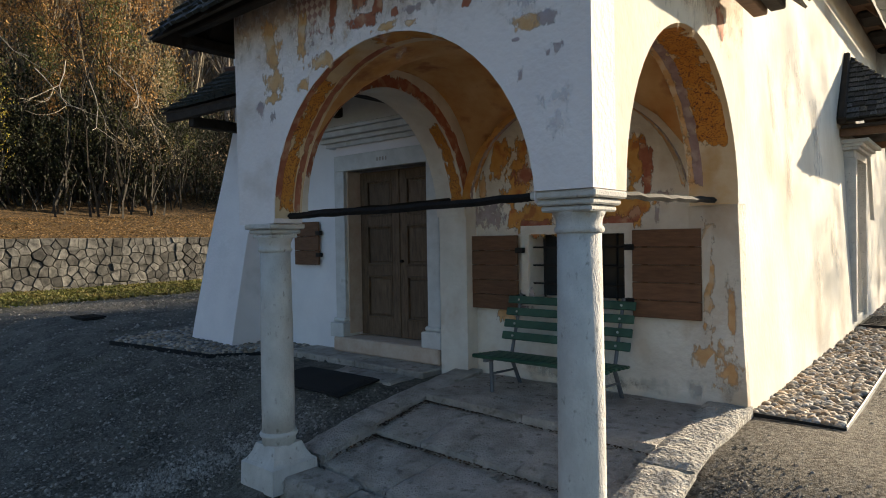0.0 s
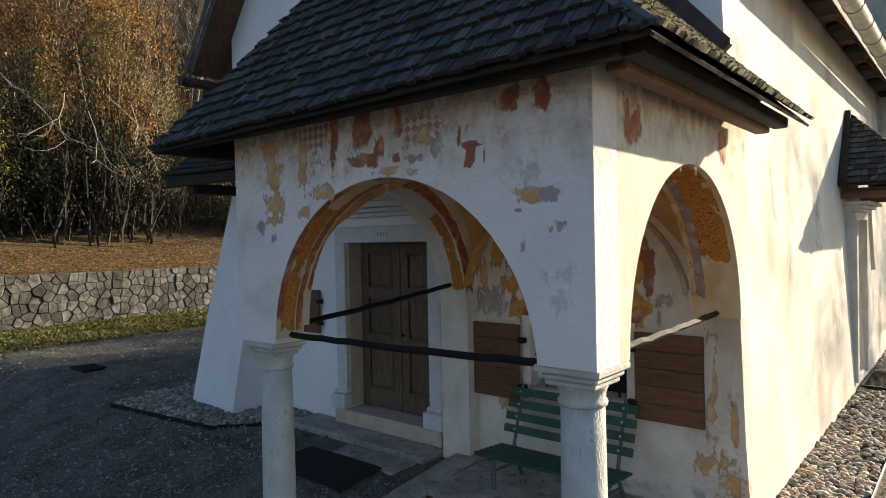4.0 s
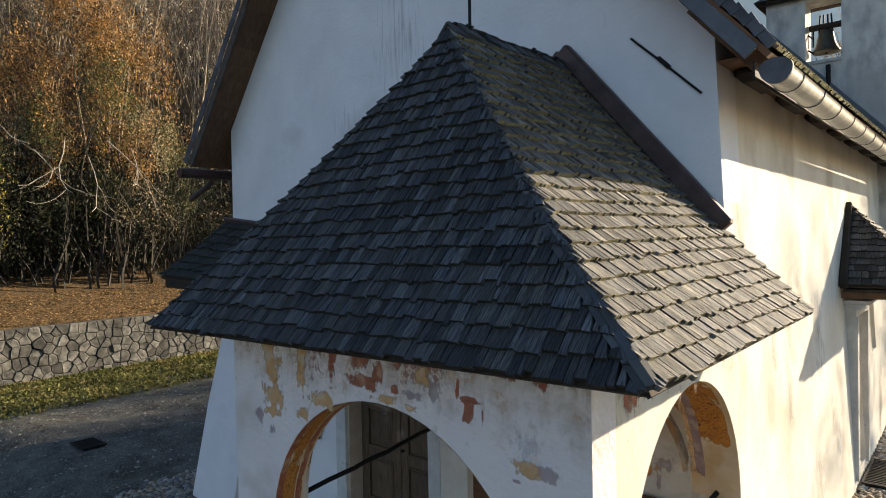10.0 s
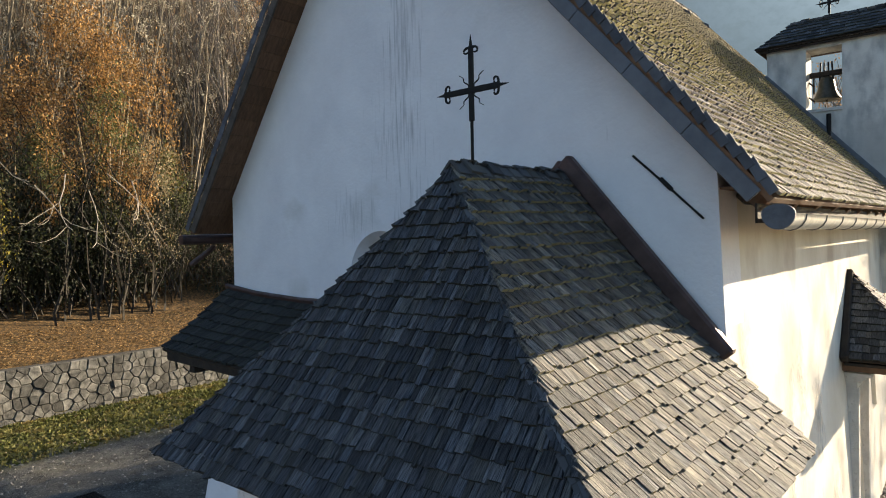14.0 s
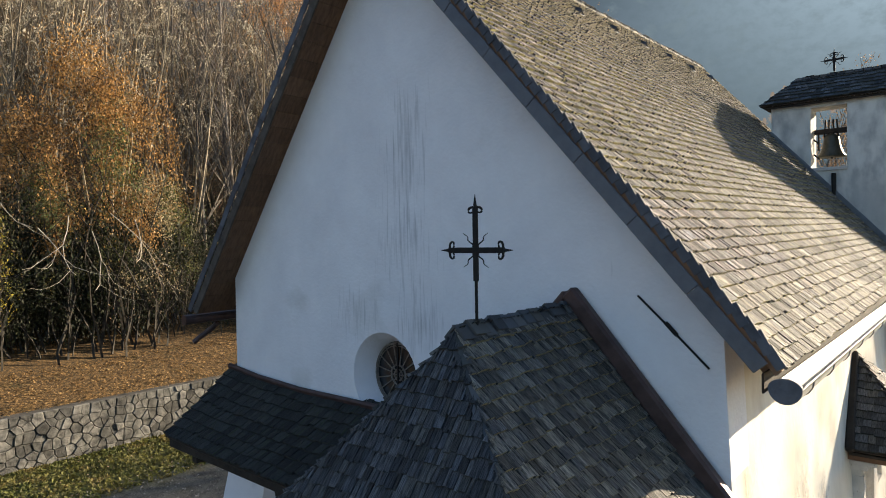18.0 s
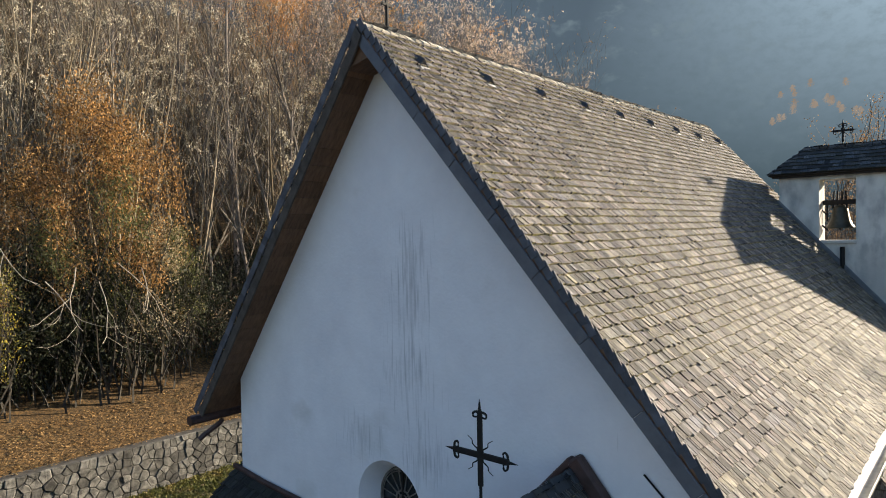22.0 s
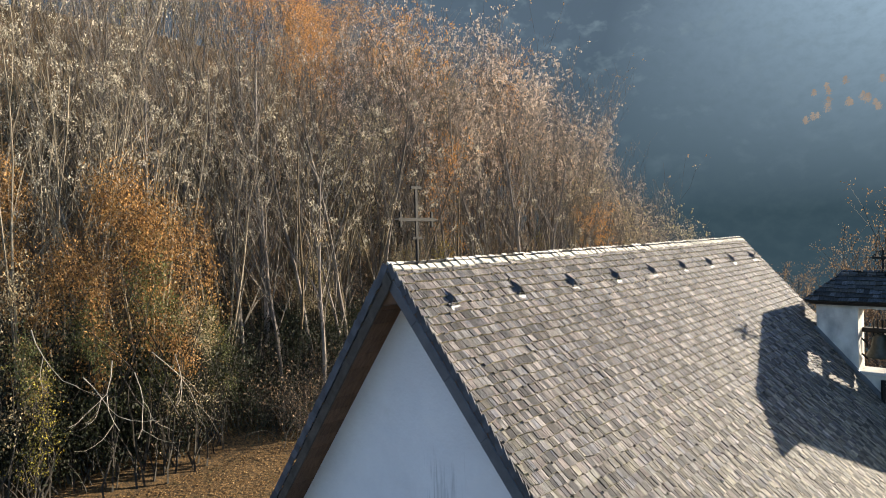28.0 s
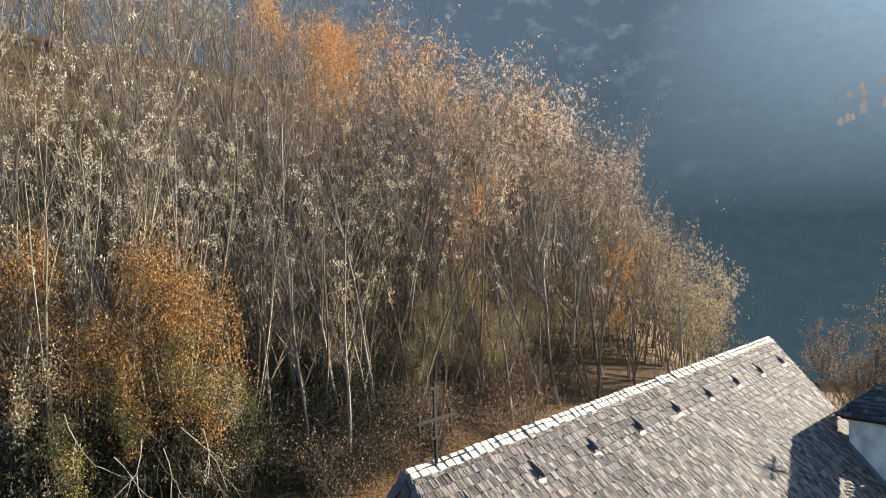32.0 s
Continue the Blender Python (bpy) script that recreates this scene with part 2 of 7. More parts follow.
def fresco(name, low, high, third, grain=9.0, cut=0.5, upright=0.6, cover=0.93, edge=0.07):
    """Old paint that flakes off: solid in the middle of its sheet, eaten away towards its edges."""
    m = material(name, low, high, 9, 0.92, 0.3, 40, third=third, third_size=7, third_cut=0.52)
    n, l = m.node_tree.nodes, m.node_tree.links
    b = n["Principled BSDF"]
    uv = n.new("ShaderNodeTexCoord")
    sep = n.new("ShaderNodeSeparateXYZ")
    l.new(uv.outputs["UV"], sep.inputs[0])
    mp = n.new("ShaderNodeMapping")
    mp.inputs["Scale"].default_value = (1, 1, upright)
    l.new(uv.outputs["Object"], mp.inputs[0])
    a = n.new("ShaderNodeTexNoise")
    a.inputs["Scale"].default_value, a.inputs["Detail"].default_value, a.inputs["Roughness"].default_value = grain, 8, 0.68
    l.new(mp.outputs[0], a.inputs[0])
    ad = n.new("ShaderNodeMath")
    ad.operation = "MULTIPLY_ADD"
    l.new(sep.outputs[0], ad.inputs[0])
    ad.inputs[1].default_value = -0.42
    l.new(a.outputs[0], ad.inputs[2])
    r = n.new("ShaderNodeMapRange")
    r.inputs[1].default_value, r.inputs[2].default_value = cut - 0.26, cut - 0.26 + edge
    l.new(ad.outputs[0], r.inputs[0])
    r.inputs[4].default_value = cover
    l.new(r.outputs[0], b.inputs["Alpha"])
    return m


OCHRE = fresco("ochre_fresco", (0.60, 0.32, 0.125), (0.72, 0.46, 0.24), (0.72, 0.55, 0.38), cover=0.85, edge=0.12)
RUST = fresco("red_fresco", (0.30, 0.095, 0.06), (0.42, 0.165, 0.10), (0.52, 0.30, 0.20))
MAUVE = fresco("mauve_fresco", (0.36, 0.27, 0.29), (0.50, 0.41, 0.42), (0.58, 0.51, 0.48), 16, cover=0.62, edge=0.12)
ORANGE = fresco("orange_fresco", (0.56, 0.25, 0.06), (0.66, 0.36, 0.11), (0.45, 0.17, 0.06), 6)
WORN = fresco("worn_plaster", (0.50, 0.455, 0.415), (0.60, 0.56, 0.51), (0.64, 0.60, 0.55), 5, upright=0.6, cover=0.5, edge=0.25)
PURPLE = fresco("purple_band_fresco", (0.27, 0.18, 0.18), (0.38, 0.27, 0.27), (0.46, 0.36, 0.33), 12)
ROUGHCAST = fresco("bare_roughcast", (0.70, 0.68, 0.70), (0.80, 0.775, 0.79), (0.46, 0.40, 0.44), 18, cover=0.42, edge=0.18)
for nd in ROUGHCAST.node_tree.nodes:
    if nd.type == "TEX_NOISE" and nd.inputs["Detail"].default_value == 7:
        nd.inputs["Scale"].default_value = 34
WASH = fresco("faded_wash", (0.70, 0.52, 0.395), (0.75, 0.63, 0.53), (0.66, 0.47, 0.35), 6, upright=0.8, cover=0.82, edge=0.36)


# ---- building blocks ----
def thing(name, at, label, category, group="", kind=""):
    e = new(name)
    e.location = at
    return tagged(e, label, category, group, kind)


def part(name, bm, mat, parent=None, label="", smooth=False):
    me = bpy.data.meshes.new(name)
    bm.to_mesh(me)
    bm.free()
    me.materials.append(mat)
    if smooth:
        me.polygons.foreach_set("use_smooth", [True] * len(me.polygons))
    ob = new(name, me)
    if parent:
        ob.parent = parent
        if parent.type == "EMPTY":
            ob.matrix_parent_inverse = Matrix.Translation(-parent.location)
    return tagged(ob, label) if label else ob


def box(bm, lo, hi, m=None, bevel=0.0):
    c = [(a + b) / 2 for a, b in zip(lo, hi)]
    s = [abs(b - a) for a, b in zip(lo, hi)]
    mm = Matrix.Translation(c) @ Matrix.Diagonal((*s, 1))
    if m:
        mm = m @ mm
    vs = bmesh.ops.create_cube(bm, size=1, matrix=mm)["verts"]
    if bevel:
        es = list({e for v in vs for e in v.link_edges})
        bmesh.ops.bevel(bm, geom=es, offset=bevel, segments=1, affect="EDGES", clamp_overlap=True)
    return bm


def boxed(lo, hi, m=None, bevel=0.0):
    return box(bmesh.new(), lo, hi, m, bevel)


def rod(bm, a, b, r, n=8, r2=None):
    a, b = Vector(a), Vector(b)
    d = b - a
    m = Matrix.Translation((a + b) / 2) @ d.to_track_quat("Z", "Y").to_matrix().to_4x4()
    bmesh.ops.create_cone(bm, cap_ends=True, segments=n, radius1=r, radius2=r if r2 is None else r2, depth=d.length, matrix=m)
    return bm


def swept(bm, pts, r, n=6, r2=None, closed=False):
    """One bent bar through the points, with round section."""
    pts = [Vector(p) for p in pts]
    last = None
    first = None
    for k, p in enumerate(pts):
        a = pts[k - 1] if k or closed else p
        b = pts[(k + 1) % len(pts)] if k < len(pts) - 1 or closed else p
        m = (b - a).to_track_quat("Z", "Y").to_matrix()
        rad = r if r2 is None else r + (r2 - r) * k / (len(pts) - 1)
        ring_v = [bm.verts.new(p + m @ Vector((rad * math.cos(2 * math.pi * j / n), rad * math.sin(2 * math.pi * j / n), 0))) for j in range(n)]
        if last:
            for j in range(n):
                bm.faces.new((last[j], last[(j + 1) % n], ring_v[(j + 1) % n], ring_v[j]))
        first = first or ring_v
        last = ring_v
    if closed:
        for j in range(n):
            bm.faces.new((last[j], last[(j + 1) % n], first[(j + 1) % n], first[j]))
    else:
        bm.faces.new(first[::-1]), bm.faces.new(last)
    bmesh.ops.recalc_face_normals(bm, faces=bm.faces)
    return bm


def lathe(bm, profile, at, n=28):
    """profile: rows of radius and height."""
    rings = [[bm.verts.new((at[0] + r * math.cos(2 * math.pi * k / n), at[1] + r * math.sin(2 * math.pi * k / n), at[2] + z)) for k in range(n)] for r, z in profile]
    for a, b in zip(rings, rings[1:]):
        for k in range(n):
            bm.faces.new((a[k], a[(k + 1) % n], b[(k + 1) % n], b[k]))
    bm.faces.new(rings[0][::-1]), bm.faces.new(rings[-1])
    return bm


def sheet(bm, loops, at, thick):
    """A wall with holes: flat loops (outline first), laid out by at(u, v, depth), thick deep."""
    from mathutils.geometry import tessellate_polygon
    flat = [p for lp in loops for p in lp]
    tris = tessellate_polygon([[Vector((u, v, 0)) for u, v in lp] for lp in loops])
    f = [bm.verts.new(at(u, v, 0.0)) for u, v in flat]
    b = [bm.verts.new(at(u, v, thick)) for u, v in flat]
    for i, j, k in tris:
        bm.faces.new((f[i], f[j], f[k])), bm.faces.new((b[k], b[j], b[i]))
    o = 0
    for lp in loops:
        n = len(lp)
        for i in range(n):
            j = (i + 1) % n
            bm.faces.new((f[o + i], b[o + i], b[o + j], f[o + j]))
        o += n
    bmesh.ops.recalc_face_normals(bm, faces=bm.faces)
    return bm


def rect(u0, v0, u1, v1):
    return [(u0, v0), (u1, v0), (u1, v1), (u0, v1)]


def arc(cu, cv, a, b, t0, t1, n):
    return [(cu + a * math.cos(t0 + (t1 - t0) * k / n), cv + b * math.sin(t0 + (t1 - t0) * k / n)) for k in range(n + 1)]


def ground_z(x, y):
    """The yard: falls towards the front, rises gently to the terrace wall."""
    s = 1.5 - y
    fall = 0.30 * (s if s > 0.4 else (0.0 if s < -0.4 else (s + 0.4) ** 2 / 1.6))
    dip = 0.36 if -2.98 < x < -0.15 and -0.1 < y < 2.9 else (0.10 * max(0.0, min(1.0, (x + 3.75) / 0.4)) * max(0.0, min(1.0, (2.0 - y) / 0.3)) * max(0.0, min(1.0, (y - 0.4) / 0.3)) if x <= -2.98 else 0.0)
    return 0.08 - dip - min(fall, 1.6) + 0.021 * max(0.0, -x - 6) + 0.012 * max(0.0, min(y, 30) - 4)


def wx(z):
    """The outer face of the sunny wall leans in as it rises."""
    return 0.03 - 0.0465 * z


def right_z(x):
    return 11.14 - 1.145 * (x + 4.41)


def left_z(x):
    return 11.10 - 1.31 * (-4.41 - x)


# ---- ground ----
def ground():
    bm = bmesh.new()
    xs = [-1500, -400, -150, -100] + [-80 + 2 * k for k in range(30)] + [-19.9, -19.3] + [-18.5 + 0.5 * k for k in range(27)] + [-5 + 0.2 * k for k in range(36)] + [2.4, 3, 4, 6, 10, 20, 40, 100, 400, 1500]
    ys = [-1500, -300, -60, -25, -12] + [-6 + 0.5 * k for k in range(11)] + [-0.4 + 0.2 * k for k in range(19)] + [3.5 + 0.5 * k for k in range(24)] + [16 + 3 * k for k in range(20)] + [90, 140, 300, 800, 1500]
    grid = []
    for x in xs:
        row = []
        for y in ys:
            z = hill_z(x, y) if x < -19.5 else ground_z(x, y) - 0.55 * max(0, min(y, 600) - 34)
            z += 0.03 * noise.noise(Vector((x * 0.5, y * 0.5, 0))) if x > -19 else 0.0
            row.append(bm.verts.new((x, y, z)))
        grid.append(row)
    for a, b in zip(grid, grid[1:]):
        for j in range(len(ys) - 1):
            bm.faces.new((a[j], b[j], b[j + 1], a[j + 1]))
    return bm


def hill_z(x, y):
    d = -19.5 - x
    z = 1.9 + 0.30 * min(d, 4) + 0.62 * max(0, min(d, 70) - 4)
    z += 1.2 * noise.noise(Vector((x * 0.06, y * 0.06, 3))) * min(1, d / 6)
    return z - 0.45 * max(0, min(y, 500) - 50)


def ground_material():
    m = material("yard_gravel", (0.06, 0.056, 0.048), (0.155, 0.145, 0.125), 7, 0.95, 1.0, 90, third=(0.075, 0.078, 0.034), third_size=0.7, third_cut=0.56, depth=0.02)
    t = m.node_tree
    n, l = t.nodes, t.links
    b = n["Principled BSDF"]
    old = b.inputs["Base Color"].links[0].from_socket
    co = n.new("ShaderNodeTexCoord")
    sep = n.new("ShaderNodeSeparateXYZ")
    l.new(co.outputs["Object"], sep.inputs[0])

    def mask(socket, lo, hi, wob):
        w = n.new("ShaderNodeTexNoise")
        w.inputs["Scale"].default_value, w.inputs["Detail"].default_value = 0.9, 6
        l.new(co.outputs["Object"], w.inputs[0])
        ad = n.new("ShaderNodeMath")
        ad.operation = "MULTIPLY_ADD"
        l.new(w.outputs[0], ad.inputs[0])
        ad.inputs[1].default_value = wob
        l.new(socket, ad.inputs[2])
        r = n.new("ShaderNodeMapRange")
        r.inputs[1].default_value, r.inputs[2].default_value = lo, hi
        l.new(ad.outputs[0], r.inputs[0])
        return r.outputs[0]

    def mix(fac, a, c):
        x = n.new("ShaderNodeMix")
        x.data_type = "RGBA"
        l.new(fac, x.inputs[0]), l.new(a, x.inputs[6]), l.new(c, x.inputs[7])
        return x.outputs[2]

    def tones(c1, c2, size, c3=None):
        w = n.new("ShaderNodeTexNoise")
        w.inputs["Scale"].default_value, w.inputs["Detail"].default_value = size, 8
        w.inputs["Roughness"].default_value = 0.75
        l.new(co.outputs["Object"], w.inputs[0])
        r = n.new("ShaderNodeValToRGB")
        r.color_ramp.elements[0].position, r.color_ramp.elements[1].position = 0.38, 0.62
        r.color_ramp.elements[0].color, r.color_ramp.elements[1].color = rgb(c1), rgb(c2)
        if c3:
            e = r.color_ramp.elements.new(0.5)
            e.color = rgb(c3)
        l.new(w.outputs[0], r.inputs[0])
        return r.outputs[0]

    grass = tones((0.05, 0.06, 0.014), (0.20, 0.175, 0.055), 9)
    leaves = tones((0.022, 0.015, 0.008), (0.22, 0.125, 0.045), 11, (0.09, 0.055, 0.022))
    # Brighter tones for the sunny side: sunlight put into the ground's colour.
    lit = tones((0.045, 0.036, 0.024), (0.30, 0.25, 0.18), 26, (0.14, 0.112, 0.077))
    vo = n.new("ShaderNodeTexVoronoi")
    vo.inputs["Scale"].default_value = 48
    l.new(co.outputs["Object"], vo.inputs[0])
    vr = n.new("ShaderNodeValToRGB")
    vr.color_ramp.elements[0].color, vr.color_ramp.elements[1].color = rgb((0.018, 0.017, 0.014)), rgb((0.26, 0.245, 0.215))
    vr.color_ramp.elements[0].position, vr.color_ramp.elements[1].position = 0.25, 0.9
    vs = n.new("ShaderNodeSeparateColor")
    l.new(vo.outputs["Color"], vs.inputs[0]), l.new(vs.outputs[0], vr.inputs[0])
    half = n.new("ShaderNodeMix")
    half.data_type = "RGBA"
    half.inputs[0].default_value = 0.55
    l.new(old, half.inputs[6]), l.new(vr.outputs[0], half.inputs[7])
    old = half.outputs[2]
    speck = n.new("ShaderNodeMix")
    speck.data_type = "RGBA"
    speck.inputs[0].default_value = 0.55
    l.new(lit, speck.inputs[6]), l.new(vr.outputs[0], speck.inputs[7])
    moss = tones((0.025, 0.024, 0.016), (0.23, 0.215, 0.18), 1.7)
    worn = n.new("ShaderNodeMix")
    worn.data_type = "RGBA"
    worn.inputs[0].default_value = 0.45
    l.new(old, worn.inputs[6]), l.new(moss, worn.inputs[7])
    right = mix(mask(sep.outputs[0], -0.9, -0.1, 0.4), worn.outputs[2], speck.outputs[2])
    out = mix(mask(sep.outputs[0], -14.9, -16.0, 0.9), right, grass)
    out = mix(mask(sep.outputs[0], -18.9, -19.4, 0.6), out, leaves)
    l.new(out, b.inputs["Base Color"])
    return m


tagged(part("ground", ground(), ground_material(), smooth=True), "gravel yard falling to the front, grass verge and leaf-strewn wooded slope", "ground", kind="structure")

# ---- nave walls ----
R0, R1 = -8.10, 2.90
low = [(-8.1, -0.4), (-3.45, -0.4), (-3.45, 3.75), (wx(3.75) - 0.004, 3.75), (wx(5.9) - 0.004, right_z(-0.25) - 0.22), (-4.41, 10.985), (-8.1, left_z(-8.1) - 0.12)]
rose = arc(-4.555, 4.91, 0.60, 0.61, 0, -2 * math.pi, 36)[:-1]
facade = sheet(bmesh.new(), [low, rect(-5.24, 0.30, -3.70, 2.68)[::-1], rose], lambda u, v, d: (u, 2.90 + d, v), 0.55)


def streaked(name, runs, ypos, run=(15, 1, 0.9), low=(0.72, 0.71, 0.735), high=(0.815, 0.806, 0.825)):
    """Limewash with black damp runs below the gable and over the round window."""
    m = material(name, low, high, 1.3, 0.9, 0.35, 22, third=(0.66, 0.65, 0.65), third_size=0.9, third_cut=0.62, depth=0.02)
    n, l = m.node_tree.nodes, m.node_tree.links
    b = n["Principled BSDF"]
    out = b.inputs["Base Color"].links[0].from_socket
    co, mp, a = n.new("ShaderNodeTexCoord"), n.new("ShaderNodeMapping"), n.new("ShaderNodeTexNoise")
    mp.inputs["Scale"].default_value = run
    a.inputs["Scale"].default_value, a.inputs["Detail"].default_value = 2.2, 6
    l.new(co.outputs["Object"], mp.inputs[0]), l.new(mp.outputs[0], a.inputs[0])
    for cx, cz, rx, rz, cut in runs:
        g = n.new("ShaderNodeMapping")
        g.inputs["Location"].default_value = (-cx / rx, -ypos / 9, -cz / rz)
        g.inputs["Scale"].default_value = (1 / rx, 1 / 9, 1 / rz)
        sp = n.new("ShaderNodeTexGradient")
        sp.gradient_type = "SPHERICAL"
        l.new(co.outputs["Object"], g.inputs[0]), l.new(g.outputs[0], sp.inputs[0])
        mu = n.new("ShaderNodeMath")
        mu.operation = "MULTIPLY_ADD"
        l.new(sp.outputs["Fac"], mu.inputs[0])
        mu.inputs[1].default_value = 0.40
        l.new(a.outputs[0], mu.inputs[2])
        r = n.new("ShaderNodeMapRange")
        r.inputs[1].default_value, r.inputs[2].default_value, r.inputs[4].default_value = cut + 0.23, cut + 0.50, 0.42
        l.new(mu.outputs[0], r.inputs[0])
        x = n.new("ShaderNodeMix")
        x.data_type = "RGBA"
        l.new(r.outputs[0], x.inputs[0]), l.new(out, x.inputs[6])
        x.inputs[7].default_value = rgb((0.20, 0.20, 0.21))
        out = x.outputs[2]
    l.new(out, b.inputs["Base Color"])
    return m


FACADE = tagged(part("wall_west", facade, streaked("damp_limewash", ((-4.1, 7.9, 0.75, 1.5, 0.50), (-5.1, 5.75, 0.7, 0.55, 0.50), (-3.9, 5.7, 0.9, 0.9, 0.54), (-4.2, 6.7, 1.2, 1.2, 0.56)), 3.0)), "tall white limewashed gable wall with damp streaks", "wall", kind="structure")
back = [(-3.45, -0.4), (wx(-0.4) - 0.004, -0.4), (wx(3.75) - 0.004, 3.75), (-3.45, 3.75)]
PORCHBACK = tagged(part("wall_porch_back", sheet(bmesh.new(), [back, rect(-2.26, 1.05, -1.14, 1.74)[::-1]], lambda u, v, d: (u, 2.895 + d, v), 0.55), WARM),
                   "aged plaster wall inside the porch with faded fresco patches", "wall", kind="structure")
side = [(2.903, -0.4), (14.8, -0.4), (14.8, 6.1), (2.903, 6.05)]
holes = [rect(8.95, 0.35, 9.95, 2.75)[::-1], rect(11.5, 1.95, 12.1, 3.25)[::-1]]
SIDEWALL = tagged(part("wall_south", sheet(bmesh.new(), [side] + holes, lambda u, v, d: (wx(v) - d, u, v), 0.5), SIDE), "sunlit battered side wall of worn cream plaster", "wall", kind="structure")
tagged(part("wall_north", boxed((-8.1, 3.45, -0.4), (-7.6, 14.5, 5.95)), WHITE), "plain white plastered side wall", "wall", kind="structure")
gab = [(-8.1, -0.4), (-0.2, -0.4), (-0.2, right_z(-0.2) - 0.3), (-4.41, 10.86), (-8.1, 5.95)]
tagged(part("wall_east", sheet(bmesh.new(), [gab], lambda u, v, d: (u, 14.55 + d, v), 0.4), WHITE), "plain plastered end gable wall", "wall", kind="structure")

# corner buttress, dying into the facade as it rises
bm = bmesh.new()
x0, x1 = -8.20, -7.05
rows_b = [(-0.3, 2.05, x0 - 0.06, x1), (0.4, 2.16, x0 - 0.02, x1), (1.6, 2.40, x0 + 0.02, x1 - 0.02), (2.7, 2.66, x0 + 0.06, x1 - 0.04), (3.7, 2.897, x0 + 0.09, x1 - 0.06)]
rings = [[bm.verts.new(p) for p in ((a, 2.93, z), (a, y, z), (b, y, z), (b, 2.93, z))] for z, y, a, b in rows_b]
for a, b in zip(rings, rings[1:]):
    for k in range(4):
        bm.faces.new((a[k], a[(k + 1) % 4], b[(k + 1) % 4], b[k]))
bm.faces.new(rings[-1])
bmesh.ops.recalc_face_normals(bm, faces=bm.faces)
tagged(part("buttress", bm, WHITE), "white plastered sloping corner buttress with grey weather stain", "buttress", kind="structure")

# ---- porch ----
PO = thing("porch", (-1.7, 1.4, -0.4), "open arched church porch of pale plaster with faded frescoes", "porch")


def porch_front():
    t = arc(-1.63, 1.90, 1.262, 1.24, 0, math.pi, 26)
    outer = [(-3.41, 1.86), (-2.895, 1.86)] + t[::-1] + [(-0.37, 1.97), (0.0, 1.97), (0.0, 4.04), (-3.44, 4.04)]
    return sheet(bmesh.new(), [outer], lambda u, v, d: (u, d, v), 0.285)


def porch_side(x, flip, rise=1.235):
    t = arc(1.55, 1.97, 1.125, rise, 0, math.pi, 26)
    outer = [(0.288, 1.97)] + t[::-1] + [(2.89, 1.97), (2.89, 4.04), (0.288, 4.04)]
    return sheet(bmesh.new(), [outer], lambda u, v, d: (x + flip * d, u, v), 0.42)


FRONT = part("front_arch", porch_front(), FRONTWASH, PO)
SARCH = part("side_arch", porch_side(-0.002, -1), SIDE, PO, "sunlit plastered side arch")
NARCH = part("side_arch", porch_side(-3.41, 1, 1.28), WARM, PO)
# respond piers that carry the side arches at the church wall
bm = bmesh.new()
pv = [bm.verts.new((x, y, z)) for z, o, ya, yb in ((-0.3, 0.045, 2.85, 2.875), (0.9, 0.0, 2.785, 2.82), (1.97, 0.0, 2.668, 2.74)) for x, y in ((o - 0.006, ya), (o - 0.006, 2.899), (-0.5, 2.894), (-0.2, yb))]
for k in range(4):
    for q in (0, 4):
        bm.faces.new((pv[q + k], pv[q + (k + 1) % 4], pv[q + 4 + (k + 1) % 4], pv[q + 4 + k]))
bm.faces.new(pv[8:])
bmesh.ops.recalc_face_normals(bm, faces=bm.faces)
part("pier", bm, WARM, PO)
bm = bmesh.new()
box(bm, (-3.40, 2.70, -0.3), (-2.992, 2.893, 1.97))
part("pier", bm, WARM, PO)
# groin vault
bm = bmesh.new()
N = 24
vg = []
for i in range(N + 1):
    x = -2.99 + 2.57 * i / N
    row = []
    for j in range(N + 1):
        y = 0.283 + 2.607 * j / N
        hx = 1.15 * math.sqrt(max(0, 1 - abs((x + 1.705) / 1.29) ** 2.2))
        hy = 1.40 * math.sqrt(max(0, 1 - abs((y - 1.63) / 1.27) ** 2.5))
        row.append(bm.verts.new((x, y, 1.99 + max(hx, hy) + 0.06)))
    vg.append(row)
for a, b in zip(vg, vg[1:]):
    for j in range(N):
        bm.faces.new((a[j], a[j + 1], b[j + 1], b[j]))
part("vault", bm, VAULT, PO, "ochre-tinted plaster groin vault", smooth=True)


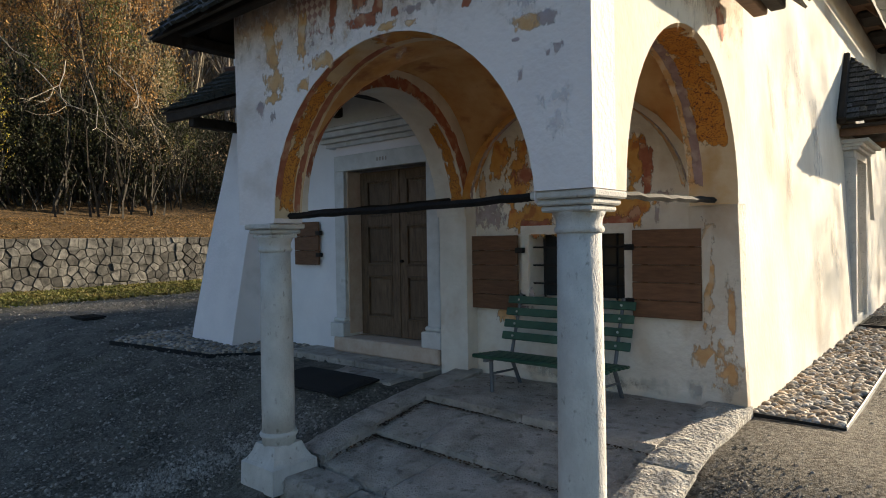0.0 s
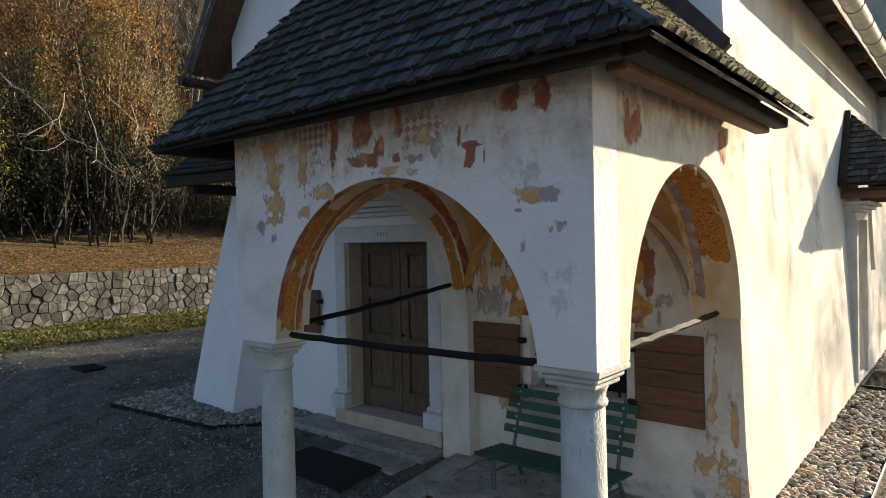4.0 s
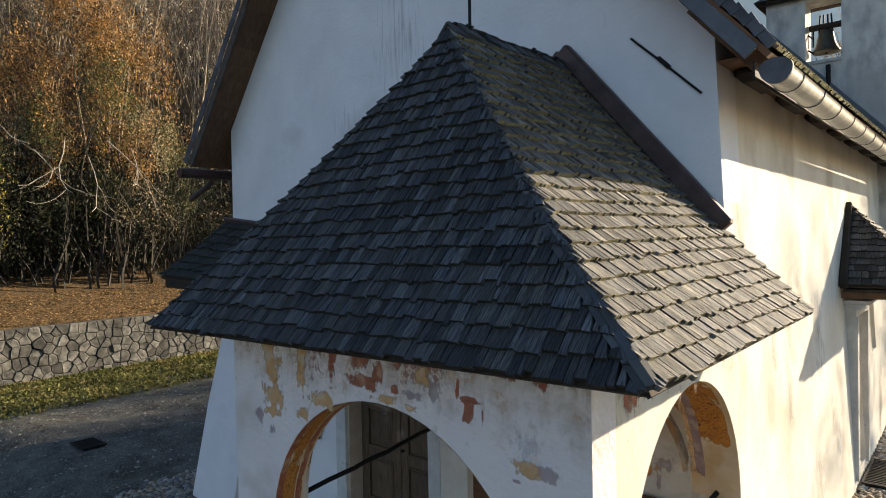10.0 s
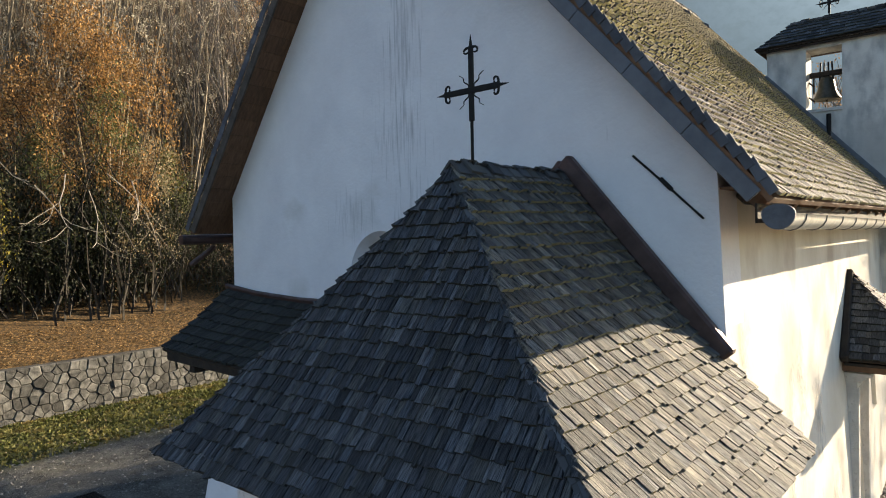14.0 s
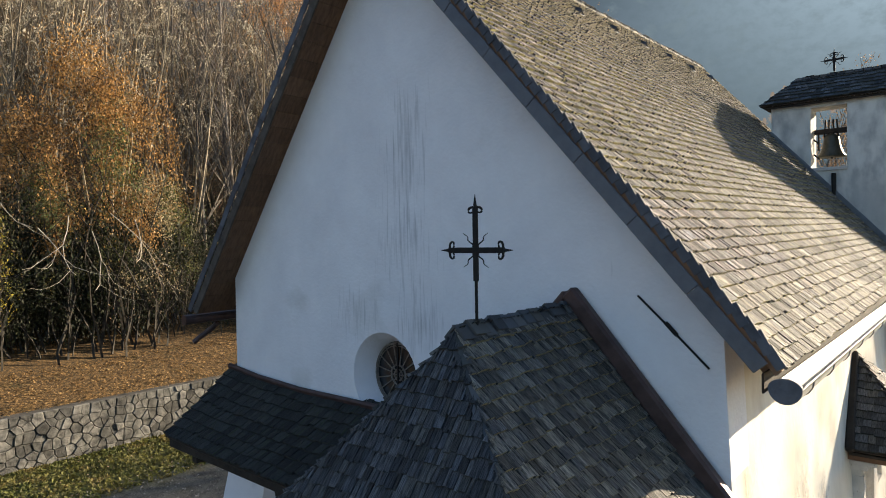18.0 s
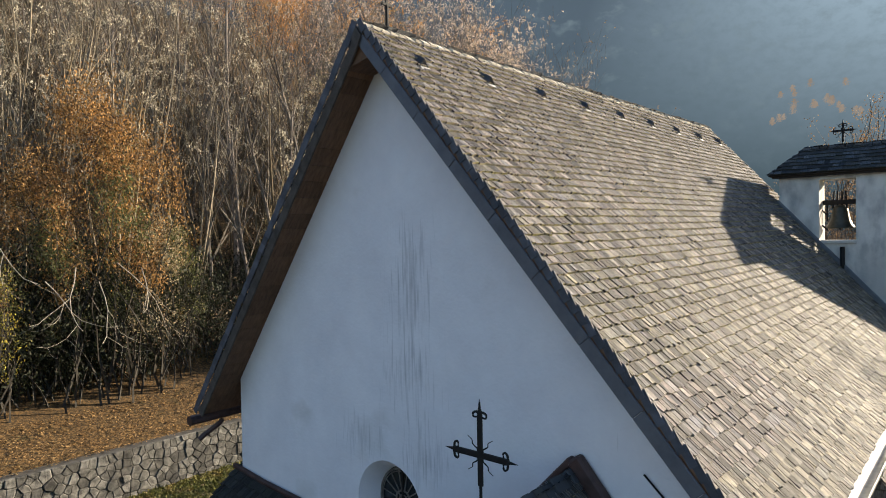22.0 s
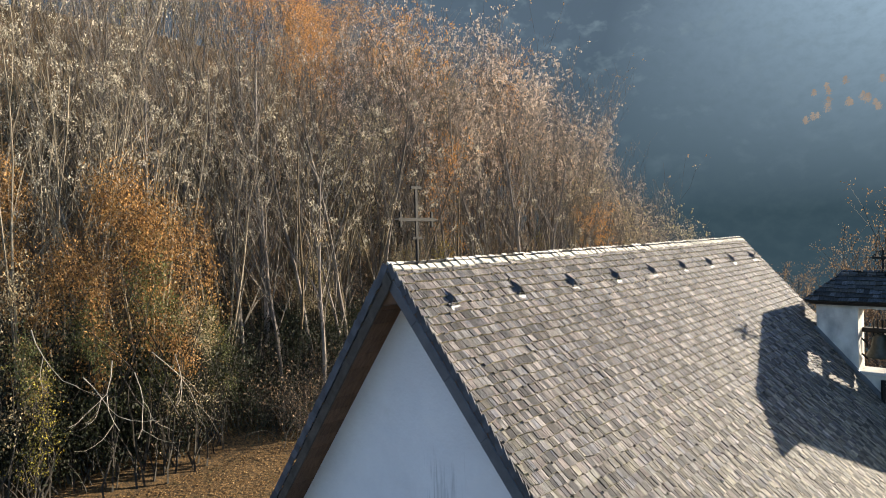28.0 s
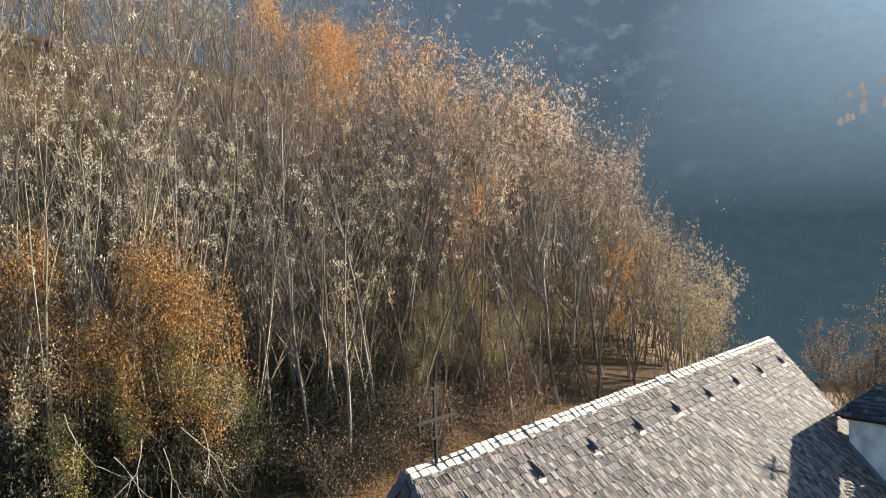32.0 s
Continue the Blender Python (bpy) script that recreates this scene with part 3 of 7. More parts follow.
def column(cx, cy, zb, zt, fat=1.0, wide=0.218):
    """Stone column: flared base on a square plinth, plain shaft, moulded square capital."""
    c = thing("column", (cx, cy, zb), "slender pale stone porch column with moulded square capital", "column", "porch columns")
    h = zt - zb
    bm = bmesh.new()
    rows = [[bm.verts.new((cx + r * math.cos(math.pi * (2 * k + 1) / 4) * 1.414, cy + r * math.sin(math.pi * (2 * k + 1) / 4) * 1.414, zb + z)) for k in range(4)] for r, z in ((0.235, -0.18), (0.23, 0.03), (0.20, 0.055), (0.165, 0.11), (0.14, 0.185))]
    for qa, qb in zip(rows, rows[1:]):
        for k in range(4):
            bm.faces.new((qa[k], qa[(k + 1) % 4], qb[(k + 1) % 4], qb[k]))
    bm.faces.new(rows[-1])
    part("plinth", bm, STONE, c)
    part("base", lathe(bmesh.new(), [(r * fat, z) for r, z in [(0.155, 0.17), (0.155, 0.235), (0.172, 0.25), (0.176, 0.268), (0.16, 0.288)]], (cx, cy, zb)), STONE, c, smooth=True)
    part("shaft", lathe(bmesh.new(), [(r * fat, z) for r, z in [(0.150, 0.27), (0.152, 0.5), (0.148, 1.2), (0.138, h - 0.235)]], (cx, cy, zb)), STONE, c, smooth=True)
    cap = part("capital", lathe(bmesh.new(), [(r * fat, z) for r, z in [(0.139, -0.245), (0.153, -0.238), (0.157, -0.224), (0.153, -0.21), (0.142, -0.202), (0.145, -0.165), (0.16, -0.135), (0.168, -0.118)]], (cx, cy, zt)), STONE, c, smooth=True)
    bm = bmesh.new()
    box(bm, (cx - wide + 0.046, cy - wide + 0.046, zt - 0.122), (cx + wide - 0.046, cy + wide - 0.046, zt - 0.088), bevel=0.010)
    box(bm, (cx - wide + 0.026, cy - wide + 0.026, zt - 0.085), (cx + wide - 0.026, cy + wide - 0.026, zt - 0.05), bevel=0.010)
    box(bm, (cx - wide, cy - wide, zt - 0.047), (cx + wide, cy + wide, zt - 0.002), bevel=0.010)
    part("abacus", bm, STONE, cap)
    return c


column(-3.10, 0.15, -0.22, 1.86, 0.93, 0.185)
column(-0.206, 0.222, -0.46, 1.97, 0.93, 0.208)


# ---- shingled roofs ----
SH = {}
# Butts follow suit: yellow for the sunny slopes, shade-dark for the rest.
BUTTS = {SHING.name: MOSSBUTT, SHINGP.name: YELLOWBUTT}


def with_uv(me, at, seed):
    """Lays each face out by its own width and length, with a random shift per shingle."""
    rr = random.Random(seed)
    lay = me.uv_layers.new(name="UVMap")
    shift = {}
    for poly in me.polygons:
        for li in poly.loop_indices:
            vi = me.loops[li].vertex_index
            k = vi // 8
            if k not in shift:
                shift[k] = (rr.uniform(0, 9), rr.uniform(0, 9))
            x, y = at[vi]
            lay.data[li].uv = (x + shift[k][0], y + shift[k][1])


def shingle_mesh(w, ln, mat, seed):
    key = (round(w, 3), round(ln, 3), mat.name, seed)
    if key not in SH:
        rr = random.Random(str(key))
        c0, c1 = rr.uniform(-0.006, 0.004), rr.uniform(-0.006, 0.004)
        vs = [(-w / 2, c0, 0.006), (w / 2, c1, 0.006), (w / 2, ln, 0), (-w / 2, ln, 0), (-w / 2, c0, 0.034), (w / 2, c1, 0.034), (w / 2, ln, 0.008), (-w / 2, ln, 0.008)]
        me = bpy.data.meshes.new("shingle")
        me.from_pydata(vs, [], [(0, 1, 5, 4), (1, 2, 6, 5), (2, 3, 7, 6), (3, 0, 4, 7), (4, 5, 6, 7), (3, 2, 1, 0)])
        with_uv(me, [(v[0], v[1]) for v in vs], str(key))
        me.materials.append(mat)
        me.materials.append(BUTTS.get(mat.name, DARKBUTT))
        me.polygons[0].material_index = 1
        SH[key] = me
    return SH[key]


def shingle_slope(p0, p1, p2, p3, width, expo, mat, parent, near=None, most=300, sag=0.0, deck=True, name="roof_deck", deckmat=None, seed=1, alt=None):
    """Courses of shingles on the slope eave p0-p1 to top p3-p2; those picked by near(point) are pieces of their own."""
    rr = random.Random(seed)
    p0, p1, p2, p3 = (Vector(p) for p in (p0, p1, p2, p3))
    nrm = (p1 - p0).cross(p3 - p0).normalized()
    rise = ((p3 + p2) - (p0 + p1)).length / 2

    def at(u, v):
        return p0.lerp(p1, u).lerp(p3.lerp(p2, u), v) - nrm * sag * math.sin(math.pi * v)

    if deck:
        bm = bmesh.new()
        K = 8
        top = [[bm.verts.new(at(u, k / K)) for u in (0, 1)] for k in range(K + 1)]
        bot = [[bm.verts.new(at(u, k / K) - nrm * (0.05 if deckmat else 0.022)) for u in (0, 1)] for k in range(K + 1)]
        for k in range(K):
            bm.faces.new((top[k][0], top[k][1], top[k + 1][1], top[k + 1][0]))
            bm.faces.new((bot[k][1], bot[k][0], bot[k + 1][0], bot[k + 1][1]))
            bm.faces.new((top[k][0], top[k + 1][0], bot[k + 1][0], bot[k][0]))
            bm.faces.new((top[k + 1][1], top[k][1], bot[k][1], bot[k + 1][1]))
        bm.faces.new((top[0][1], top[0][0], bot[0][0], bot[0][1]))
        part(name, bm, deckmat or OLDDECK, parent)
    courses = max(1, round(rise / expo))
    L = min(expo * 1.7, 0.4)
    singles, verts, faces, flat, kinds = [], [], [], [], []
    for k in range(courses):
        v, vt = k / courses, min(1, k / courses + L / rise)
        a, b = at(0, v), at(1, v)
        ln = (b - a).length
        if ln < 0.03:
            continue
        ux = (b - a).normalized()
        up = (at(0.5, min(1, v + 0.04)) - at(0.5, v)).normalized()
        nz = ux.cross(up).normalized()
        up = nz.cross(ux)
        lb, rb = (at(0, vt) - a).dot(ux), (at(1, vt) - a).dot(ux)
        s = -rr.uniform(0, 0.5) * width
        while s < ln - 0.01:
            w = width * rr.choice((0.55, 0.7, 0.85, 1.0, 1.15, 1.45))
            lo, hi = max(s, 0), min(s + w, ln)
            s += w
            if hi - lo < 0.02:
                continue
            q = (hi - lo) / 2 - 0.004
            mid = (lo + hi) / 2
            tl, tr, T = max(-q, lb - mid), min(q, rb - mid), L
            if lb > hi - 0.004:
                T, tl = L * max(0.0, hi - 0.004) / lb, q - 0.002
            if rb < lo + 0.004:
                T, tr = min(T, L * max(0.0, ln - lo - 0.004) / (ln - rb)), -q + 0.002
            if T < 0.03:
                continue
            if tl > tr:
                tl = tr = (tl + tr) / 2
            m = Matrix((ux, up, nz)).transposed().to_4x4()
            m.translation = a + ux * mid + up * rr.gauss(0, 0.009) + nz * (0.004 + 0.002 * abs(rr.gauss(0, 1)))
            cut = tl > -q + 1e-4 or tr < q - 1e-4
            m = m @ pose(0, 0, 0.022 + rr.uniform(0, 0.006), -rr.uniform(3.4, 5.2), 0 if cut else rr.gauss(0, 0.7), 0 if cut else rr.uniform(-1.0, 1.0))
            if near and near(m.translation) and len(singles) < most and not cut:
                singles.append((m, 2 * q))
            else:
                o = len(verts)
                c0, c1 = rr.uniform(-0.006, 0.004), rr.uniform(-0.006, 0.004)
                loc = ((-q, c0, 0.006), (q, c1, 0.006), (tr, T, 0), (tl, T, 0), (-q, c0, 0.034), (q, c1, 0.034), (tr, T, 0.008), (tl, T, 0.008))
                verts += [m @ Vector(c) for c in loc]
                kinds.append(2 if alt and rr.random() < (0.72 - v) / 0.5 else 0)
                flat += [(c[0], c[1]) for c in loc]
                faces += [(o, o + 1, o + 5, o + 4), (o + 1, o + 2, o + 6, o + 5), (o + 3, o, o + 4, o + 7), (o + 4, o + 5, o + 6, o + 7)]
    if verts:
        me = bpy.data.meshes.new("shingles")
        me.from_pydata(verts, [], faces)
        with_uv(me, flat, seed)
        me.materials.append(mat)
        me.materials.append(BUTTS.get(mat.name, DARKBUTT))
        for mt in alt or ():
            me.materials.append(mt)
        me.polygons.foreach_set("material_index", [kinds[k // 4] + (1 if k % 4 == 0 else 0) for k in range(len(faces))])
        ob = new("shingles", me)
        ob.parent = parent
        if parent.type == "EMPTY":
            ob.matrix_parent_inverse = Matrix.Translation(-parent.location)
        tagged(ob, kind="stuff")
    return [(m, q, L, mat, parent) for m, q in singles]


PIECES = []
PR = thing("porch_roof", (-1.75, 1.2, 3.6), "steep hipped porch roof of weathered larch shingles", "roof")
E0, E1, E2 = (-4.10, -0.42, 3.53), (0.50, -0.42, 3.58), (0.49, 2.9, 3.59)
A0, A1 = (-1.76, 1.02, 5.95), (-1.73, 2.9, 5.99)
E3 = (-4.12, 2.9, 3.6)
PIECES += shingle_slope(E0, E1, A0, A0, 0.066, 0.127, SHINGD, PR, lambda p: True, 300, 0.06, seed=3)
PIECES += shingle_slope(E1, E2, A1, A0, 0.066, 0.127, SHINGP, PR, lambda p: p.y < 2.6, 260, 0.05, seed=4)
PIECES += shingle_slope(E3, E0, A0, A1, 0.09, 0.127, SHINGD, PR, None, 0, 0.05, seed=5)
rr = random.Random(91)
na, nb = Vector((0, -0.86, 0.51)), Vector((0.75, 0, 0.66))
hip0, hip1 = Vector(E1), Vector(A0)
hd = (hip1 - hip0).normalized()
for k in range(22):
    f = (k + 0.12) / 22
    p = hip0.lerp(hip1, f) - (na + nb).normalized() * 0.075 * math.sin(math.pi * f)
    for w in (0.2, 0.5, 0.8):
        nn = na.lerp(nb, w).normalized()
        nn = (nn - hd * nn.dot(hd)).normalized()
        m = Matrix((hd.cross(nn), hd, nn)).transposed().to_4x4()
        m.translation = p + hd.cross(nn) * (w - 0.5) * 0.05 + nn * 0.018
        m = m @ pose(0, 0, 0, -4.2 + rr.uniform(-0.6, 0.6), 0, rr.uniform(-3, 3) + (w - 0.5) * -14)
        part("hip_shingle", boxed((-0.024, rr.uniform(-0.01, 0.01), 0.0), (0.024, 0.19, 0.03), m), SHINGD, PR)
PT = thing("pent_roof", (-6.0, 2.2, 3.9), "low mossy shingled pent roof along the gable wall", "roof")
PENT = [(-8.25, 3.76, 4.62), (-7.45, 3.72, 4.53), (-6.3, 3.70, 4.47), (-3.2, 3.69, 4.47)]
for k, (q0, q1) in enumerate(zip(PENT, PENT[1:])):
    PIECES += shingle_slope((q0[0], 1.7, q0[1]), (q1[0], 1.7, q1[1]), (q1[0], 2.89, q1[2]), (q0[0], 2.89, q0[2]), 0.11, 0.18, SHINGM, PT, lambda p: True, 60, 0.03, deckmat=OLDDECK, seed=60 + k)

NR = thing("nave_roof", (-4.4, 8.6, 5.6), "steep nave roof of sun-bleached wooden shingles", "roof")
RF, RB = (-4.41, 2.42, 11.09), (-4.41, 15.0, 11.25)
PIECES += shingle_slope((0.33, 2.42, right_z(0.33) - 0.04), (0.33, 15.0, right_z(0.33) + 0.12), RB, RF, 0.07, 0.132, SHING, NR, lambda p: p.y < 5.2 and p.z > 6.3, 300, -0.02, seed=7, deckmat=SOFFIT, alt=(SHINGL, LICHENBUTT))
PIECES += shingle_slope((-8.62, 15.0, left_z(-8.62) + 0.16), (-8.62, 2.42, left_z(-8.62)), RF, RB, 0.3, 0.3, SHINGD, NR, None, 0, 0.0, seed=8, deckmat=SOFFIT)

# belfry
BE = thing("belfry", (-1.1, 14.7, 6.0), "white plastered bell gable tower with open bell arch", "bell tower")
shaft = [(-2.46, 4.0), (0.55, 4.0), (0.55, 9.86), (-2.46, 9.86)]
part("wall", sheet(bmesh.new(), [shaft, rect(-1.62, 8.25, -0.89, 9.66)[::-1]], lambda u, v, d: (u, 14.08 + d, v), 0.62), streaked("stained_tower", ((-0.5, 7.0, 1.7, 1.2, 0.16), (-1.5, 7.1, 1.1, 1.0, 0.26)), 14.1, (1.6, 1, 0.8), (0.60, 0.58, 0.535), (0.70, 0.685, 0.645)), BE)
BR = [(-2.66, 13.87, 9.80), (0.8, 13.87, 9.80), (0.8, 15.4, 9.80), (-2.66, 15.4, 9.80)]
BT = [(-2.0, 14.5, 10.42), (0.1, 14.5, 10.42)]
shingle_slope(BR[0], BR[1], BT[1], BT[0], 0.2, 0.13, SHINGD, BE, None, 0, 0.0, seed=9)
shingle_slope(BR[3], BR[0], BT[0], BT[0], 0.2, 0.13, SHINGD, BE, None, 0, 0.0, seed=10)
shingle_slope(BR[1], BR[2], BT[1], BT[1], 0.2, 0.13, SHINGD, BE, None, 0, 0.0, seed=11)
shingle_slope(BR[2], BR[3], BT[0], BT[1], 0.2, 0.13, SHINGD, BE, None, 0, 0.0, seed=12)

# ---- painted plaster ----
def blob(u, v, w, h, at, seed, n=28):
    """A flake of old paint laid just proud of the wall; the sheet's first coordinate runs from middle to rim."""
    bm = bmesh.new()
    lay = bm.loops.layers.uv.new("UVMap")
    lift = 0.002 + 0.00013 * seed
    c = bm.verts.new(at(u, v, lift))
    ring = []
    for k in range(n):
        a = 2 * math.pi * k / n
        r = 1.2 + 0.5 * noise.noise(Vector((math.cos(a) * 1.3 + seed * 7.3, math.sin(a) * 1.3, seed * 1.7)))
        sq = max(abs(math.cos(a)), abs(math.sin(a)))
        ring.append(bm.verts.new(at(u + 0.5 * w * r * math.cos(a) / sq ** 0.6, v + 0.5 * h * r * math.sin(a) / sq ** 0.6, lift)))
    for k in range(n):
        f = bm.faces.new((c, ring[k], ring[(k + 1) % n]))
        for lp in f.loops:
            lp[lay].uv = (0.0 if lp.vert is c else 1.0, 0)
    return bm


def on_front(u, v, d):
    return (u, -d, v)


def on_back(u, v, d):
    return (u, 2.895 - d, v)


def on_side(u, v, d):
    return (wx(v) + d, u, v)


def on_pier(u, v, d):
    k = (v - 0.9) / 1.07 if v > 0.9 else (v - 0.9) / 1.2
    ya = 2.785 - (0.117 if k > 0 else 0.065) * k
    yb = 2.82 - (0.08 if k > 0 else 0.055) * k
    y = 2.894 + (yb - 2.894) * (u + 0.5) / 0.3 if u < -0.2 else yb + (ya - yb) * (u + 0.2) / 0.194
    return (u - 0.3 * d, y - 0.95 * d, v)


def chequer_material():
    m = fresco("chequer_fresco", (0.33, 0.18, 0.18), (0.42, 0.26, 0.25), (0.48, 0.33, 0.31), 12)
    n, l = m.node_tree.nodes, m.node_tree.links
    b = n["Principled BSDF"]
    old = b.inputs["Base Color"].links[0].from_socket
    co, mp, ck, mx = n.new("ShaderNodeTexCoord"), n.new("ShaderNodeMapping"), n.new("ShaderNodeTexChecker"), n.new("ShaderNodeMix")
    mp.inputs["Rotation"].default_value = (0, radians(45), 0)
    mp.inputs["Location"].default_value = (0, 0.013, 0)
    ck.inputs["Scale"].default_value = 22
    l.new(co.outputs["Object"], mp.inputs[0]), l.new(mp.outputs[0], ck.inputs[0])
    mx.data_type = "RGBA"
    l.new(ck.outputs["Fac"], mx.inputs[0]), l.new(old, mx.inputs[6])
    mx.inputs[7].default_value = rgb((0.70, 0.60, 0.55))
    l.new(mx.outputs[2], b.inputs["Base Color"])
    return m


CHEQ = chequer_material()


def wash_sheet(u0, u1, at, top=3.72, low=2.85):
    """The faded ground colour of the frescoes under the eaves, thinning out downward."""
    bm = bmesh.new()
    lay = bm.loops.layers.uv.new("UVMap")
    n = 10
    rows = [[bm.verts.new(at(u0 + (u1 - u0) * k / n, v, 0.0015)) for k in range(n + 1)] for v in (top, low)]
    for k in range(n):
        f = bm.faces.new((rows[0][k], rows[0][k + 1], rows[1][k + 1], rows[1][k]))
        for lp in f.loops:
            lp[lay].uv = (0.0 if lp.vert in rows[0] else 1.0, 0)
    return bm


part("fresco_ground", wash_sheet(-3.42, -0.003, on_front), WASH, FRONT, "beige fresco ground")
part("fresco_ground", wash_sheet(0.29, 2.85, lambda u, v, d: (0.0005 + d, u, v), 3.8, 2.95), WASH, SARCH, "beige fresco ground")
sd = 0
for name, mat, rows, at, par in (
        ("fresco_patch", RUST, [(.5, 3.36, .3, .3), (2.2, 3.4, .3, .3)], lambda u, v, d: (0.001 + d, u, v), SARCH),
        ("fresco_patch", CHEQ, [(-2.36, 3.53, 0.54, 0.56), (-1.23, 3.43, 0.50, 0.29)], on_front, FRONT),
        ("fresco_patch", OCHRE, [(-2.89, 3.33, 0.35, 0.60), (-2.47, 3.3, 0.17, 0.51), (-2.85, 3.02, 0.43, 0.29), (-2.22, 3.08, 0.35, 0.18), (-2.47, 2.93, 0.18, 0.13), (-1.56, 3.18, 0.29, 0.08), (-1.31, 3.15, 0.17, 0.07), (-1.21, 3.38, 0.21, 0.18), (-0.39, 2.95, 0.34, 0.14), (-2.87, 2.89, 0.30, 0.12)], on_front, FRONT),
        ("fresco_patch", RUST, [(-2.11, 3.51, 0.13, 0.61), (-1.8, 3.53, 0.24, 0.46), (-1.77, 3.27, 0.47, 0.14), (-1.63, 3.35, 0.13, 0.20), (-1.43, 3.47, 0.08, 0.32), (-0.83, 3.28, 0.20, 0.05), (-0.83, 3.2, 0.12, 0.15), (-0.72, 3.2, 0.03, 0.17), (-1.46, 3.26, 0.08, 0.08), (-0.91, 3.34, 0.04, 0.18)], on_front, FRONT),
        ("fresco_patch", MAUVE, [(-1.28, 3.24, 0.24, 0.08), (-1.1, 3.3, 0.14, 0.21), (-0.45, 2.65, 0.07, 0.11), (-0.27, 2.93, 0.18, 0.16), (-0.21, 2.76, 0.08, 0.10), (-0.27, 2.74, 0.05, 0.07), (-3.06, 2.82, 0.17, 0.20), (-2.87, 2.74, 0.09, 0.13), (-0.49, 2.86, 0.09, 0.03), (-2.29, 3.13, 0.05, 0.03), (-2.34, 3.22, 0.05, 0.05), (-2.23, 3.24, 0.03, 0.02), (-2.12, 3.18, 0.07, 0.03), (-2.4, 3.16, 0.03, 0.05), (-2.2, 3.14, 0.03, 0.03), (-2.38, 3.06, 0.03, 0.03)], on_front, FRONT),
        ("fresco_patch", ROUGHCAST, [(-0.19, 2.5, 0.17, 0.13), (-0.22, 2.34, 0.21, 0.21), (-0.32, 2.48, 0.09, 0.10), (-0.4, 3.07, 0.33, 0.25)], on_front, FRONT),
        ("fresco_patch", RUST, [(-.54, 3.5, .2, .18), (-.3, 3.5, .16, .2)], on_front, FRONT),
        ("fresco_patch", OCHRE, [(-.29, 1.24, 0.16, 0.87), (-2.89, 2.29, 0.18, 0.59), (-3.27, 1.88, 0.20, 0.30), (-.21, .55, 0.31, 0.55), (-.18, .9, 0.18, 0.39), (-.45, .55, 0.13, 0.20), (-2.55, .82, 0.39, 0.26)], on_back, PORCHBACK),
        ("fresco_patch", OCHRE, [(-.3, 1.3, 0.13, 1.30), (-.14, .5, 0.31, 0.65), (-.36, .58, 0.31, 0.34), (-.1, 1.0, 0.13, 0.91), (-.3, 1.75, 0.16, 0.26)], on_pier, PORCHBACK),
        ("fresco_patch", ORANGE, [(-2.4, 2.35, 0.55, 0.94), (-2.62, 2.65, 0.39, 0.59), (-1.05, 2.5, 0.39, 0.52), (-2.0, 2.75, 1.17, 0.65), (-2.2, 1.98, 0.78, 0.52), (-1.2, 2.0, 0.65, 0.39)], on_back, PORCHBACK),
        ("fresco_patch", RUST, [(-.9, 2.39, 0.18, 0.68), (-1.02, 1.92, 0.20, 0.20), (-2.3, 2.4, 0.42, 0.26), (-2.18, 1.85, 0.65, 0.16), (-1.2, 1.86, 0.44, 0.21)], on_back, PORCHBACK),
        ("fresco_patch", MAUVE, [(-.73, 2.08, 0.31, 0.17), (-.79, 1.92, 0.08, 0.26), (-2.8, 1.98, 0.60, 0.47), (-2.3, 1.0, .34, .3), (-1.1, 1.3, .1, .6)], on_back, PORCHBACK)):
    for u, v, w, h in rows:
        sd += 1
        part(name, blob(u, v, w, h, at, sd), mat, par)
for u, v, w, h, at in ((-1.0, .24, .9, .2, on_back), (-1.9, .26, 1.0, .2, on_back), (-.42, .26, .2, .22, on_pier), (-.12, .3, .2, .3, on_pier)):
    sd += 1
    part("damp_patch", blob(u, v, w, h, at, sd), WORN, PORCHBACK)
for u, v, w, h in ((4.3, 3.1, .5, 1.1), (5.0, 3.2, .6, 1.7), (5.7, 3.5, .8, 1.5), (4.9, 2.3, .5, .8), (6.6, 3.0, .8, 1.6), (7.5, 1.6, .9, 1.2), (3.4, 4.2, .5, .8), (6.3, 1.2, .7, .8), (10.9, 3.2, .8, 1.6)):
    sd += 1
    part("bare_patch", blob(u, v, w, h, on_side, sd), WORN, SIDEWALL)


def ragged(bm, n, rows):
    """Rows of paired edges into a strip, flaking at both long edges and at the ends."""
    lay = bm.loops.layers.uv.new("UVMap")
    for k, (a, b) in enumerate(zip(rows, rows[1:])):
        for j in range(2):
            f = bm.faces.new((a[j], a[j + 1], b[j + 1], b[j]))
            for lp in f.loops:
                q = k + (1 if lp.vert in b else 0)
                end = max(0.0, 1 - min(q, n - q) / 3)
                lp[lay].uv = (max(end, 0.08 if lp.vert in (a[1], b[1]) else 0.46), 0)
    return bm


def intrados(c, zc, a, b, t0, t1, lo, hi, at, lift, seed, wob=0.012):
    """A painted band on the underside of an arch, with frayed edges."""
    bm = bmesh.new()
    n = 36
    rows = []
    for k in range(n + 1):
        t = t0 + (t1 - t0) * k / n
        f, g = (wob * noise.noise(Vector((k * 0.5, seed, s))) for s in (0, 9))
        u, v = c + (a - lift) * math.cos(t), zc + (b - lift) * math.sin(t)
        rows.append([bm.verts.new(at(u, v, d)) for d in (lo + f, (lo + hi) / 2, hi + g)])
    return ragged(bm, n, rows)


